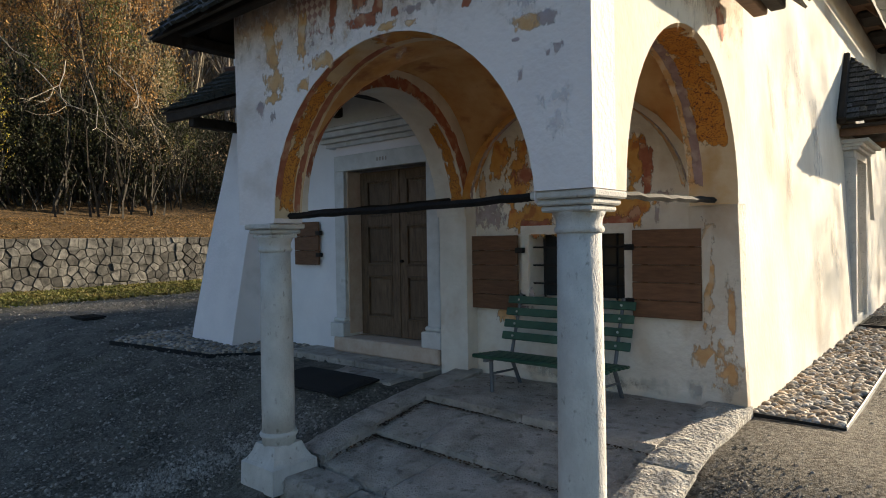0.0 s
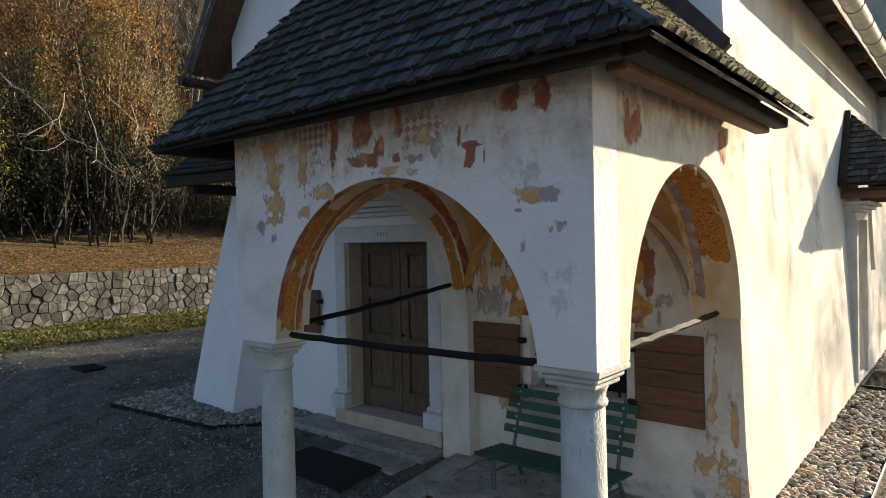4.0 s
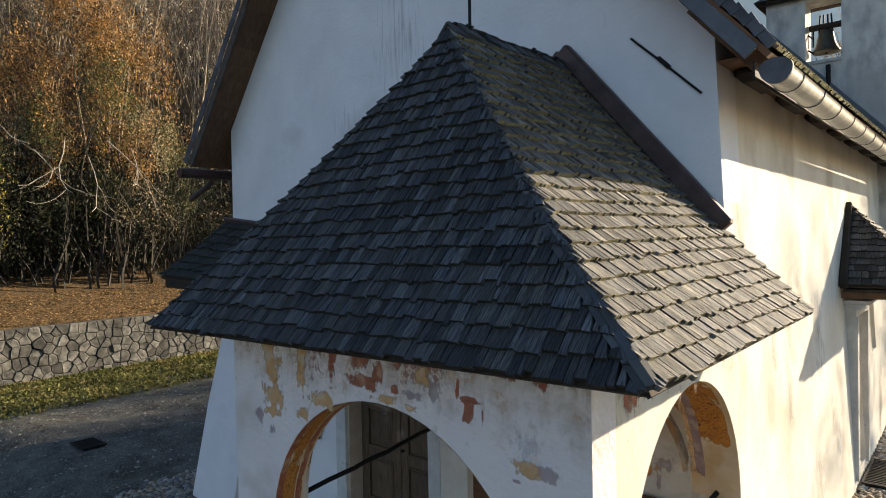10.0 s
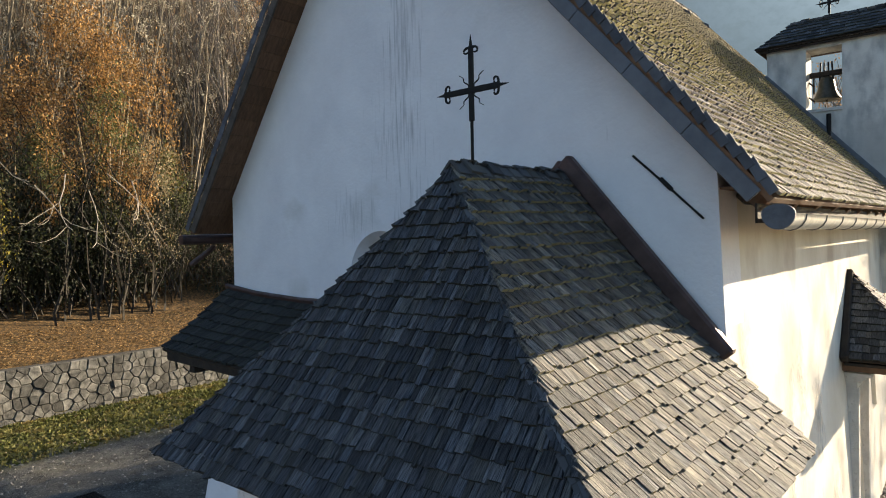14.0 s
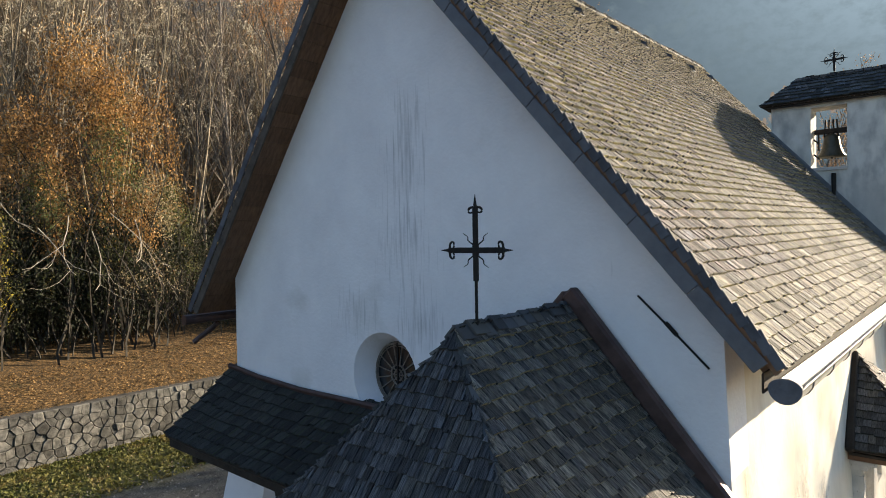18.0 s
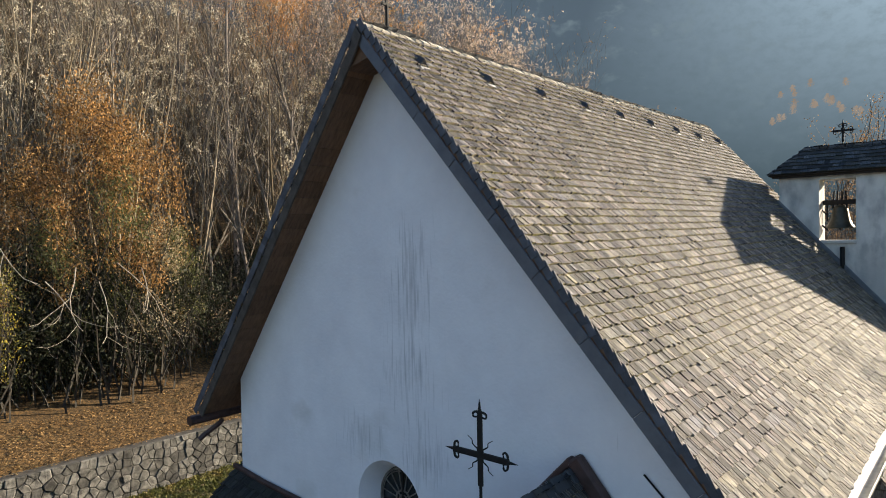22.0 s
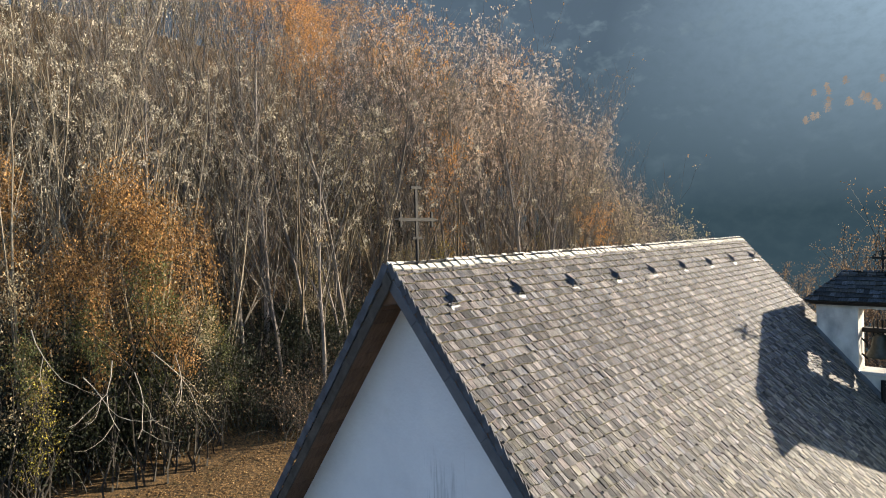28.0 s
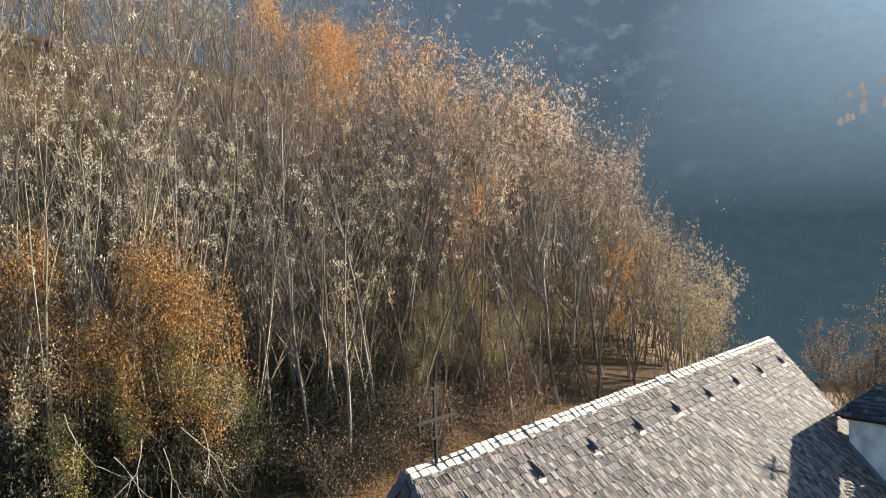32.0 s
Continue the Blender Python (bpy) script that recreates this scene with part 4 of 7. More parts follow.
def ring_band(c, zc, a, b, t0, t1, wide, at, seed):
    """A painted band on the face of a wall round an arch."""
    bm = bmesh.new()
    n = 40
    rows = []
    for k in range(n + 1):
        t = t0 + (t1 - t0) * k / n
        w = wide * (1 + 0.25 * noise.noise(Vector((k * 0.6, seed, 0))))
        rows.append([bm.verts.new(at(c + (a + o) * math.cos(t), zc + (b + o) * math.sin(t), 0)) for o in (0.004, w / 2, w)])
    return ragged(bm, n, rows)


SCROLL = fresco("scroll_fresco", (0.56, 0.21, 0.035), (0.64, 0.29, 0.06), (0.16, 0.055, 0.03), 7)
for nd in SCROLL.node_tree.nodes:
    if nd.type == "TEX_NOISE" and abs(nd.inputs["Scale"].default_value - 7) < 0.01 and nd.inputs["Detail"].default_value == 7:
        nd.inputs["Scale"].default_value, nd.inputs["Detail"].default_value, nd.inputs["Distortion"].default_value = 34, 2, 2.2
LINING = material("tinted_lining", (0.60, 0.44, 0.26), (0.70, 0.58, 0.42), 3, 0.92, 0.4, 16, third=(0.58, 0.36, 0.17), third_size=2.4, third_cut=0.55)


def lining(c, zc, a, b, at, depth):
    bm = bmesh.new()
    last = None
    for k in range(27):
        t = math.pi * k / 26
        u, v = c + (a - 0.002) * math.cos(t), zc + (b - 0.002) * math.sin(t)
        pair = (bm.verts.new(at(u, v, 0.006)), bm.verts.new(at(u, v, depth)))
        if last:
            bm.faces.new((last[0], last[1], pair[1], pair[0]))
        last = pair
    return bm


def in_front(u, v, d):
    return (u, d, v)


def in_south(u, v, d):
    return (-d, u, v)


def in_north(u, v, d):
    return (-3.41 + d, u, v)


part("arch_lining", lining(-1.63, 1.90, 1.262, 1.24, in_front, 0.281), LINING, FRONT)
part("arch_lining", lining(1.55, 1.97, 1.125, 1.235, in_south, 0.415), LINING, SARCH)
part("painted_band", intrados(-1.63, 1.90, 1.262, 1.24, 2.08, 3.12, 0.05, 0.185, in_front, 0.005, 1), SCROLL, FRONT, "orange scrollwork band")
part("painted_band", intrados(-1.63, 1.90, 1.262, 1.24, 1.8, 3.05, 0.0, 0.06, in_front, 0.007, 2), RUST, FRONT)
part("painted_band", intrados(-1.63, 1.90, 1.262, 1.24, 1.6, 3.14, 0.195, 0.255, in_front, 0.007, 3), RUST, FRONT)
part("painted_band", intrados(-1.63, 1.90, 1.262, 1.24, 0.3, 1.7, 0.0, 0.2, in_front, 0.005, 4), ORANGE, FRONT)
part("painted_band", intrados(1.55, 1.97, 1.125, 1.235, 0.36, 1.72, 0.05, 0.30, in_south, 0.005, 1), SCROLL, SARCH, "orange scrollwork band")
part("painted_band", intrados(1.55, 1.97, 1.125, 1.235, 0.08, 1.75, 0.29, 0.37, in_south, 0.007, 3), PURPLE, SARCH)
part("painted_band", intrados(1.55, 1.97, 1.125, 1.235, 0.1, 1.8, 0.35, 0.42, in_south, 0.006, 5), OCHRE, SARCH)
part("painted_band", intrados(1.55, 1.97, 1.125, 1.28, 0.08, 0.95, 0.24, 0.40, in_north, 0.005, 1), SCROLL, NARCH, "orange scrollwork band")
part("painted_band", ring_band(1.55, 1.97, 1.125, 1.28, 0.02, 3.0, 0.135, lambda u, v, d: (-2.986, u, v), 4), RUST, NARCH, "dark red painted arch band")
# rib bands of the vault along the church wall
for k, (t0, t1, m) in enumerate(((0.1, 1.6, OCHRE), (1.55, 3.05, ORANGE))):
    part("painted_band", intrados(-1.705, 1.99, 1.28, 1.19, t0, t1, 2.58, 2.72, in_front, 0.02, 5 + k), m, PO)
    part("painted_band", intrados(-1.705, 1.99, 1.28, 1.19, t0, t1, 2.71, 2.78, in_front, 0.02, 8 + k), MAUVE, PO)

# ---- iron tie bars of the porch ----
for a, b in (((-2.95, 0.15, 1.925), (-0.40, 0.15, 1.955)), ((-0.2, 0.46, 1.975), (-0.2, 2.75, 2.015)), ((-3.2, 0.36, 1.945), (-3.2, 2.895, 2.19))):
    q = random.Random(a[0])
    bm = swept(bmesh.new(), [Vector(a).lerp(Vector(b), k / 16) + Vector((q.uniform(-0.004, 0.004), q.uniform(-0.004, 0.004), q.uniform(-0.007, 0.007) - 0.012 * math.sin(math.pi * k / 16))) for k in range(17)], 0.026, 4)
    tagged(part("tie_bar", bm, IRON), "hand-forged iron tie bar spanning the porch arch", "tie bar", "porch tie bars")

# ---- portal ----
DO = thing("portal", (-4.47, 2.9, 0.17), "stone church doorway with moulded cornice and double wooden door", "doorway")
for x0, x1 in ((-5.44, -5.24), (-3.70, -3.49)):
    part("jamb", boxed((x0, 2.80, 0.62), (x1, 3.05, 2.68), bevel=0.008), PORTAL, DO)
    part("plinth", boxed((x0 - 0.06, 2.73, 0.36), (x1 + (0.02 if x0 < -5 else 0.06), 3.05, 0.56), bevel=0.012), PORTAL, DO)
    part("plinth_moulding", boxed((x0 - 0.03, 2.765, 0.56), (x1 + 0.015, 3.05, 0.625), bevel=0.02), PORTAL, DO)
part("lintel", boxed((-5.44, 2.80, 2.68), (-3.49, 3.05, 2.90), bevel=0.008), PORTAL, DO)
part("frieze", boxed((-5.42, 2.83, 2.903), (-3.51, 3.0, 3.02)), WHITE, DO)
bm = bmesh.new()
for z0, z1, o in ((3.02, 3.08, 0.06), (3.082, 3.14, 0.12), (3.142, 3.22, 0.19), (3.222, 3.27, 0.24)):
    box(bm, (-5.50 - o, 2.82 - o, z0), (-3.43 + o, 2.96, z1), bevel=0.008)
part("cornice", bm, PORTAL, DO)
part("threshold", boxed((-5.42, 2.72, 0.165), (-3.46, 3.15, 0.365), bevel=0.02), PINK, DO, "worn pink stone threshold")
part("door_post", boxed((-5.239, 2.86, 0.405), (-5.215, 3.095, 2.68)), PINK, DO, "brownish inner jamb stone")
# stone date bars on the lintel
for k in range(4):
    part("carved_mark", boxed((-4.57 + 0.055 * k, 2.7985, 2.765), (-4.545 + 0.055 * k, 2.801, 2.815)), SLAB, DO)


def leaf(x0, x1, parent):
    d = part("door_leaf", boxed((x0, 3.14, 0.375), (x1, 3.19, 2.67)), DOOR, parent, "brown panelled wooden door leaf")
    w = x1 - x0
    for xa, xb in ((x0, x0 + 0.13), (x1 - 0.13, x1)):
        part("stile", boxed((xa, 3.105, 0.375), (xb, 3.139, 2.67), bevel=0.004), DOOR, d)
    for za, zb in ((0.375, 0.62), (1.22, 1.36), (1.92, 2.04), (2.55, 2.67)):
        part("rail", boxed((x0 + 0.131, 3.107, za), (x1 - 0.131, 3.139, zb), bevel=0.004), DOOR, d)
    for za, zb in ((0.62, 1.22), (1.36, 1.92), (2.04, 2.55)):
        bm = boxed((x0 + 0.175, 3.117, za + 0.05), (x1 - 0.175, 3.139, zb - 0.05), bevel=0.012)
        part("panel", bm, DOOR, d)
        fr = bmesh.new()
        for lo, hi in (((x0 + 0.132, za + 0.002), (x1 - 0.132, za + 0.025)), ((x0 + 0.132, zb - 0.025), (x1 - 0.132, zb - 0.002)), ((x0 + 0.132, za + 0.026), (x0 + 0.155, zb - 0.026)), ((x1 - 0.155, za + 0.026), (x1 - 0.132, zb - 0.026))):
            box(fr, (lo[0], 3.098, lo[1]), (hi[0], 3.138, hi[1]), bevel=0.004)
        part("moulding", fr, DOOR, d)
    return d


leaf(-5.23, -4.475, DO)
LR = leaf(-4.465, -3.71, DO)
part("door_handle", rod(bmesh.new(), (-4.40, 3.06, 1.42), (-4.40, 3.10, 1.42), 0.02), IRON, LR)
part("cover_strip", boxed((-4.49, 3.085, 0.375), (-4.445, 3.104, 2.67), bevel=0.004), DOOR, DO)

# ---- steps, kerbs and porch paving ----
PV = tagged(part("pavement", boxed((-2.92, 0.02, -0.6), (-0.22, 2.89, -0.36)), SLAB), "worn stepped limestone paving of the porch", "pavement", kind="structure")
rs = random.Random(11)


def slab_stone(lo, hi, mat, parent, name="paving_slab", bev=0.015, lean=0.6, label=""):
    c = [(a + b) / 2 for a, b in zip(lo, hi)]
    m = Matrix.Translation(c) @ pose(0, 0, 0, rs.uniform(-lean, lean), rs.uniform(-lean, lean), rs.uniform(-0.5, 0.5)) @ Matrix.Translation([-v for v in c])
    bm = boxed(lo, hi, m, bev)
    return part(name, bm, mat, parent, label)


def laid_slab(x0, x1, f0, f1, yb, zf, zb, parent):
    """A paving slab that falls towards its front edge, which runs from f0 to f1."""
    bm = bmesh.new()
    jz = rs.uniform(-0.006, 0.006)
    nx, ny = 8, 5
    grid = []
    for i in range(nx + 1):
        u = i / nx
        row = []
        for j in range(ny + 1):
            v = j / ny
            x, y = x0 + (x1 - x0) * u, (f0 + (f1 - f0) * u) * (1 - v) + yb * v
            edge = min(u, 1 - u, v, 1 - v) < 1e-6
            z = zf + (zb - zf) * v + jz + 0.012 * noise.noise(Vector((x * 3, y * 3, 7))) + 0.006 * noise.noise(Vector((x * 11, y * 11, 2))) - (0.014 if edge else 0)
            if j == 0:
                y += 0.018 * noise.noise(Vector((x * 6, 4, 1)))
            row.append(bm.verts.new((x, y, z)))
        grid.append(row)
    for a, b in zip(grid, grid[1:]):
        for j in range(ny):
            bm.faces.new((a[j], b[j], b[j + 1], a[j + 1]))
    ext = bmesh.ops.extrude_edge_only(bm, edges=[e for e in bm.edges if e.is_boundary])
    for v in ext["geom"]:
        if isinstance(v, bmesh.types.BMVert):
            v.co.z -= 0.16
    bmesh.ops.recalc_face_normals(bm, faces=bm.faces)
    return part("paving_slab", bm, SLAB, parent)


def edge_y(x, a, b):
    return a + (b - a) * (x + 2.88) / 2.55


for (ya, yb_), (ba, bb), zf, zb, cuts in (((1.83, 1.62), (2.89, 2.89), 0.105, 0.145, (-2.88, -1.62, -0.32)), ((1.09, 0.96), (1.84, 1.64), -0.105, 0.02, (-2.88, -2.25, -1.2, -0.32)), ((0.44, 0.10), (1.11, 0.98), -0.235, -0.165, (-2.84, -1.95, -1.3, -0.32)), ((-0.25, -0.35), (0.43, 0.12), -0.34, -0.27, (-2.2, -1.3, -0.45))):
    for a, b in zip(cuts, cuts[1:]):
        back = (edge_y(a, ba, bb) + edge_y(b, ba, bb)) / 2 - 0.012
        laid_slab(a, b - 0.012, edge_y(a, ya, yb_), edge_y(b, ya, yb_), back, zf, zb, PV)
slab_stone((-2.93, 0.02, -0.46), (-2.24, 0.40, -0.265), SLAB, PV, bev=0.03)
slab_stone((-6.0, 2.36, -0.1), (-4.6, 2.885, 0.165), SLAB, PV, "step", label="worn stone step")
slab_stone((-4.59, 2.36, -0.1), (-3.42, 2.885, 0.16), SLAB, PV, "step", label="worn stone step")
slab_stone((-6.05, 1.93, -0.1), (-3.5, 2.35, 0.085), SLAB, PV, "step", label="worn stone step")


def kerb(a, b, wide, thick, mat, label):
    """One long rough block, laid along the fall of the ground."""
    a, b = Vector(a), Vector(b)
    d = b - a
    m = Matrix.Translation((a + b) / 2) @ d.to_track_quat("Y", "Z").to_matrix().to_4x4()
    bm = bmesh.new()
    nx, ny = 6, max(6, int(d.length / 0.08))
    bmesh.ops.create_grid(bm, x_segments=nx, y_segments=ny, size=0.5)
    for v in bm.verts:
        ex = abs(abs(v.co.x) - 0.5) < 1e-4 or abs(abs(v.co.y) - 0.5) < 1e-4
        v.co = Vector((v.co.x * wide, v.co.y * d.length, 0))
        v.co.z += 0.016 * noise.noise(v.co * 9 + a) - (0.02 if ex else 0)
        v.co.x += 0.015 * noise.noise(Vector((v.co.y * 2, a.x, a.y)))
    edge = [e for e in bm.edges if e.is_boundary]
    ext = bmesh.ops.extrude_edge_only(bm, edges=edge)
    for v in ext["geom"]:
        if isinstance(v, bmesh.types.BMVert):
            v.co.z = -thick
    bmesh.ops.recalc_face_normals(bm, faces=bm.faces)
    for v in bm.verts:
        v.co = m @ v.co
    return tagged(part("kerbstone", bm, mat), label, "kerbstone", "porch kerbstones")


kerb((-3.07, 2.85, 0.19), (-3.075, 1.345, 0.015), 0.34, 0.3, SLAB, "long worn grey kerbstone edging the porch floor")
kerb((-3.075, 1.325, 0.005), (-3.0, 0.42, -0.16), 0.36, 0.3, SLAB, "long worn grey kerbstone edging the porch floor")
kerb((-0.14, 2.86, 0.21), (-0.125, 1.345, 0.075), 0.38, 0.35, KERB, "rough hammered pale kerbstone in sunlight")
kerb((-0.125, 1.325, 0.065), (-0.09, 0.40, -0.10), 0.40, 0.35, KERB, "rough hammered pale kerbstone in sunlight")
kerb((-0.09, 0.36, -0.11), (-0.01, -0.9, -0.36), 0.40, 0.35, KERB, "rough hammered pale kerbstone in sunlight")

bm = bmesh.new()
bmesh.ops.create_grid(bm, x_segments=14, y_segments=8, size=0.5)
for v in bm.verts:
    x, y = -4.3 + v.co.x * 1.25, 1.62 + v.co.y * 0.62
    v.co = (x, y, ground_z(x, y) + 0.045 + 0.008 * noise.noise(Vector((x * 4, y * 4, 0))))
bmesh.ops.solidify(bm, geom=bm.faces[:], thickness=0.02)
tagged(part("doormat", bm, BLACK), "large black rubber doormat lying before the steps", "doormat")

# ---- windows and shutters ----
WI = tagged(new("window_1"), "small barred church window in the porch wall", "window", kind="structure")
WI.location = (-1.7, 2.9, 1.05)
bm = bmesh.new()
for lo, hi in (((-2.36, 0.95), (-1.04, 1.045)), ((-2.36, 1.745), (-1.04, 1.84)), ((-2.36, 1.047), (-2.265, 1.743)), ((-1.135, 1.047), (-1.04, 1.743))):
    box(bm, (lo[0], 2.882, lo[1]), (hi[0], 2.97, hi[1]))
part("window_frame", bm, WARM, WI)
for k in range(6):
    part("bar", rod(bmesh.new(), (-2.12 + 0.17 * k, 3.0, 1.05), (-2.12 + 0.17 * k, 3.0, 1.74), 0.011, 6), IRON, WI)
for k in range(3):
    part("bar", rod(bmesh.new(), (-2.26, 2.985, 1.2 + 0.2 * k), (-1.14, 2.985, 1.2 + 0.2 * k), 0.01, 6), IRON, WI)
glass = bpy.data.materials.new("window_glass")
glass.use_nodes = True
gb = glass.node_tree.nodes["Principled BSDF"]
gb.inputs["Base Color"].default_value, gb.inputs["Roughness"].default_value = (0.02, 0.024, 0.028, 1), 0.12
part("pane", boxed((-2.26, 3.2, 1.05), (-1.14, 3.21, 1.74)), glass, WI)


def shutter(x0, x1, z0, z1, hinge, n=5, y=2.80, label="open brown plank window shutter hung flat on the wall"):
    s = thing("window_shutter", ((x0 + x1) / 2, y, z0), label, "shutter", "window shutters")
    hz = (z1 - z0) / n
    for k in range(n):
        part("plank", boxed((x0, y, z0 + k * hz + 0.002), (x1, y + 0.035, z0 + (k + 1) * hz - 0.002), bevel=0.004), WOOD, s)
    for xx in (x0 + 0.08, x1 - 0.12):
        part("batten", boxed((xx, y + 0.036, z0 + 0.05), (xx + 0.05, y + 0.07, z1 - 0.05)), WOOD, s)
    for zz in (z0 + 0.12, z1 - 0.2):
        part("hinge", boxed((hinge - 0.05, y - 0.012, zz), (hinge + 0.05, y + 0.05, zz + 0.06), bevel=0.006), IRON, s)
    return s


shutter(-2.99, -2.36, 0.90, 1.74, -2.33)
shutter(-1.02, -0.365, 0.92, 1.77, -1.05)
shutter(-6.42, -5.86, 1.36, 2.0, -5.86, 3, 2.83, "small dark wooden shutter closed over a window")

# ---- bench ----
BN = thing("bench", (-1.6, 2.3, 0.13), "weathered green slatted park bench with iron legs", "bench")
bx0, bx1 = -2.42, -0.92
for k in range(6):
    y = 2.03 + 0.085 * k
    part("seat_slat", boxed((bx0, y, 0.50 + (0.0 if k else -0.012) - 0.006 * k), (bx1, y + 0.058, 0.527 - 0.006 * k), bevel=0.009), GREEN, BN)
for k in range(4):
    m = Matrix.Translation((0, 2.56 + 0.045 * k, 0.66 + 0.125 * k)) @ pose(0, 0, 0, -18, 0, 0)
    part("back_slat", boxed((bx0 + 0.02, -0.012, -0.042), (bx1 - 0.02, 0.014, 0.042), m, 0.006), GREEN, BN)
for xx in (bx0 + 0.16, bx1 - 0.16):
    fr = part("bench_frame", boxed((xx - 0.02, 2.04, 0.455), (xx + 0.02, 2.56, 0.488)), SLATE, BN, "grey iron frame")
    part("leg", rod(bmesh.new(), (xx, 2.16, 0.13), (xx, 2.15, 0.46), 0.021, 6), SLATE, fr)
    part("leg", rod(bmesh.new(), (xx, 2.68, 0.13), (xx, 2.50, 0.46), 0.021, 6), SLATE, fr)
    part("brace", rod(bmesh.new(), (xx, 2.16, 0.32), (xx, 2.58, 0.30), 0.012, 6), SLATE, fr)
    part("back_support", rod(bmesh.new(), (xx, 2.52, 0.46), (xx, 2.735, 1.10), 0.018, 6), SLATE, fr)
    for k in range(4):
        part("bolt", rod(bmesh.new(), (xx, 2.535 + 0.045 * k, 0.665 + 0.125 * k), (xx, 2.56 + 0.045 * k, 0.66 + 0.125 * k), 0.012, 6), ZINC, fr)

# ---- rose window ----
RW = tagged(new("window_2"), "round window with thin spoked wooden tracery and dark panes", "window", kind="structure")
RX, RY, RZ = -4.555, 3.17, 4.91
RW.location = (RX, RY, RZ)
bm = bmesh.new()
n = 40
ra = [bm.verts.new((RX + 0.602 * math.cos(2 * math.pi * k / n), 2.905, RZ + 0.612 * math.sin(2 * math.pi * k / n))) for k in range(n)]
rm = [bm.verts.new((RX + 0.52 * math.cos(2 * math.pi * k / n), 3.0, RZ + 0.53 * math.sin(2 * math.pi * k / n))) for k in range(n)]
rb = [bm.verts.new((RX + 0.445 * math.cos(2 * math.pi * k / n), 3.20, RZ + 0.455 * math.sin(2 * math.pi * k / n))) for k in range(n)]
for qa, qb in ((ra, rm), (rm, rb)):
    for k in range(n):
        bm.faces.new((qa[k], qa[(k + 1) % n], qb[(k + 1) % n], qb[k]))
part("reveal", bm, WHITE, RW, smooth=True)


def ring(bm, c, r, t, n=36):
    return swept(bm, [(c[0] + r * math.cos(2 * math.pi * k / n), c[1], c[2] + r * math.sin(2 * math.pi * k / n)) for k in range(n)], t, 5, closed=True)


TRACERY = material("grey_weathered_oak", (0.10, 0.085, 0.072), (0.24, 0.215, 0.19), 9, 0.85, 0.5, 50)
for r, t in ((0.43, 0.016), (0.395, 0.008), (0.135, 0.012), (0.075, 0.010)):
    part("ring", ring(bmesh.new(), (RX, RY, RZ), r, t), TRACERY, RW)
for k in range(16):
    a = 2 * math.pi * (k + 0.5) / 16
    part("spoke", rod(bmesh.new(), (RX + 0.12 * math.cos(a), RY, RZ + 0.12 * math.sin(a)), (RX + 0.43 * math.cos(a), RY, RZ + 0.43 * math.sin(a)), 0.009, 6), TRACERY, RW)
for k in range(8):
    a = 2 * math.pi * k / 8
    part("hub_spoke", rod(bmesh.new(), (RX, RY, RZ), (RX + 0.13 * math.cos(a), RY, RZ + 0.13 * math.sin(a)), 0.008, 6), TRACERY, RW)
part("saddle_bar", boxed((RX - 0.012, RY - 0.02, RZ - 0.44), (RX + 0.012, RY + 0.004, RZ + 0.44)), IRON, RW)
bm = bmesh.new()
rod(bm, (RX, RY + 0.025, RZ), (RX, RY + 0.035, RZ), 0.455, 32)
part("pane", bm, glass, RW)

# ---- iron crosses and wall anchor ----
def curl(bm, at, side, up, r, t):
    """A forged hook that leaves the bar and curls back, thinning."""
    pts = [at, at + up * r * 0.5]
    for k in range(9):
        a = math.pi * 1.15 * k / 8
        pts.append(at + up * r * 0.6 + side * (r * (1 - math.cos(a)) * (1 - 0.05 * k)) + up * (r * math.sin(a)))
    swept(bm, pts, t, 6, t * 0.6)


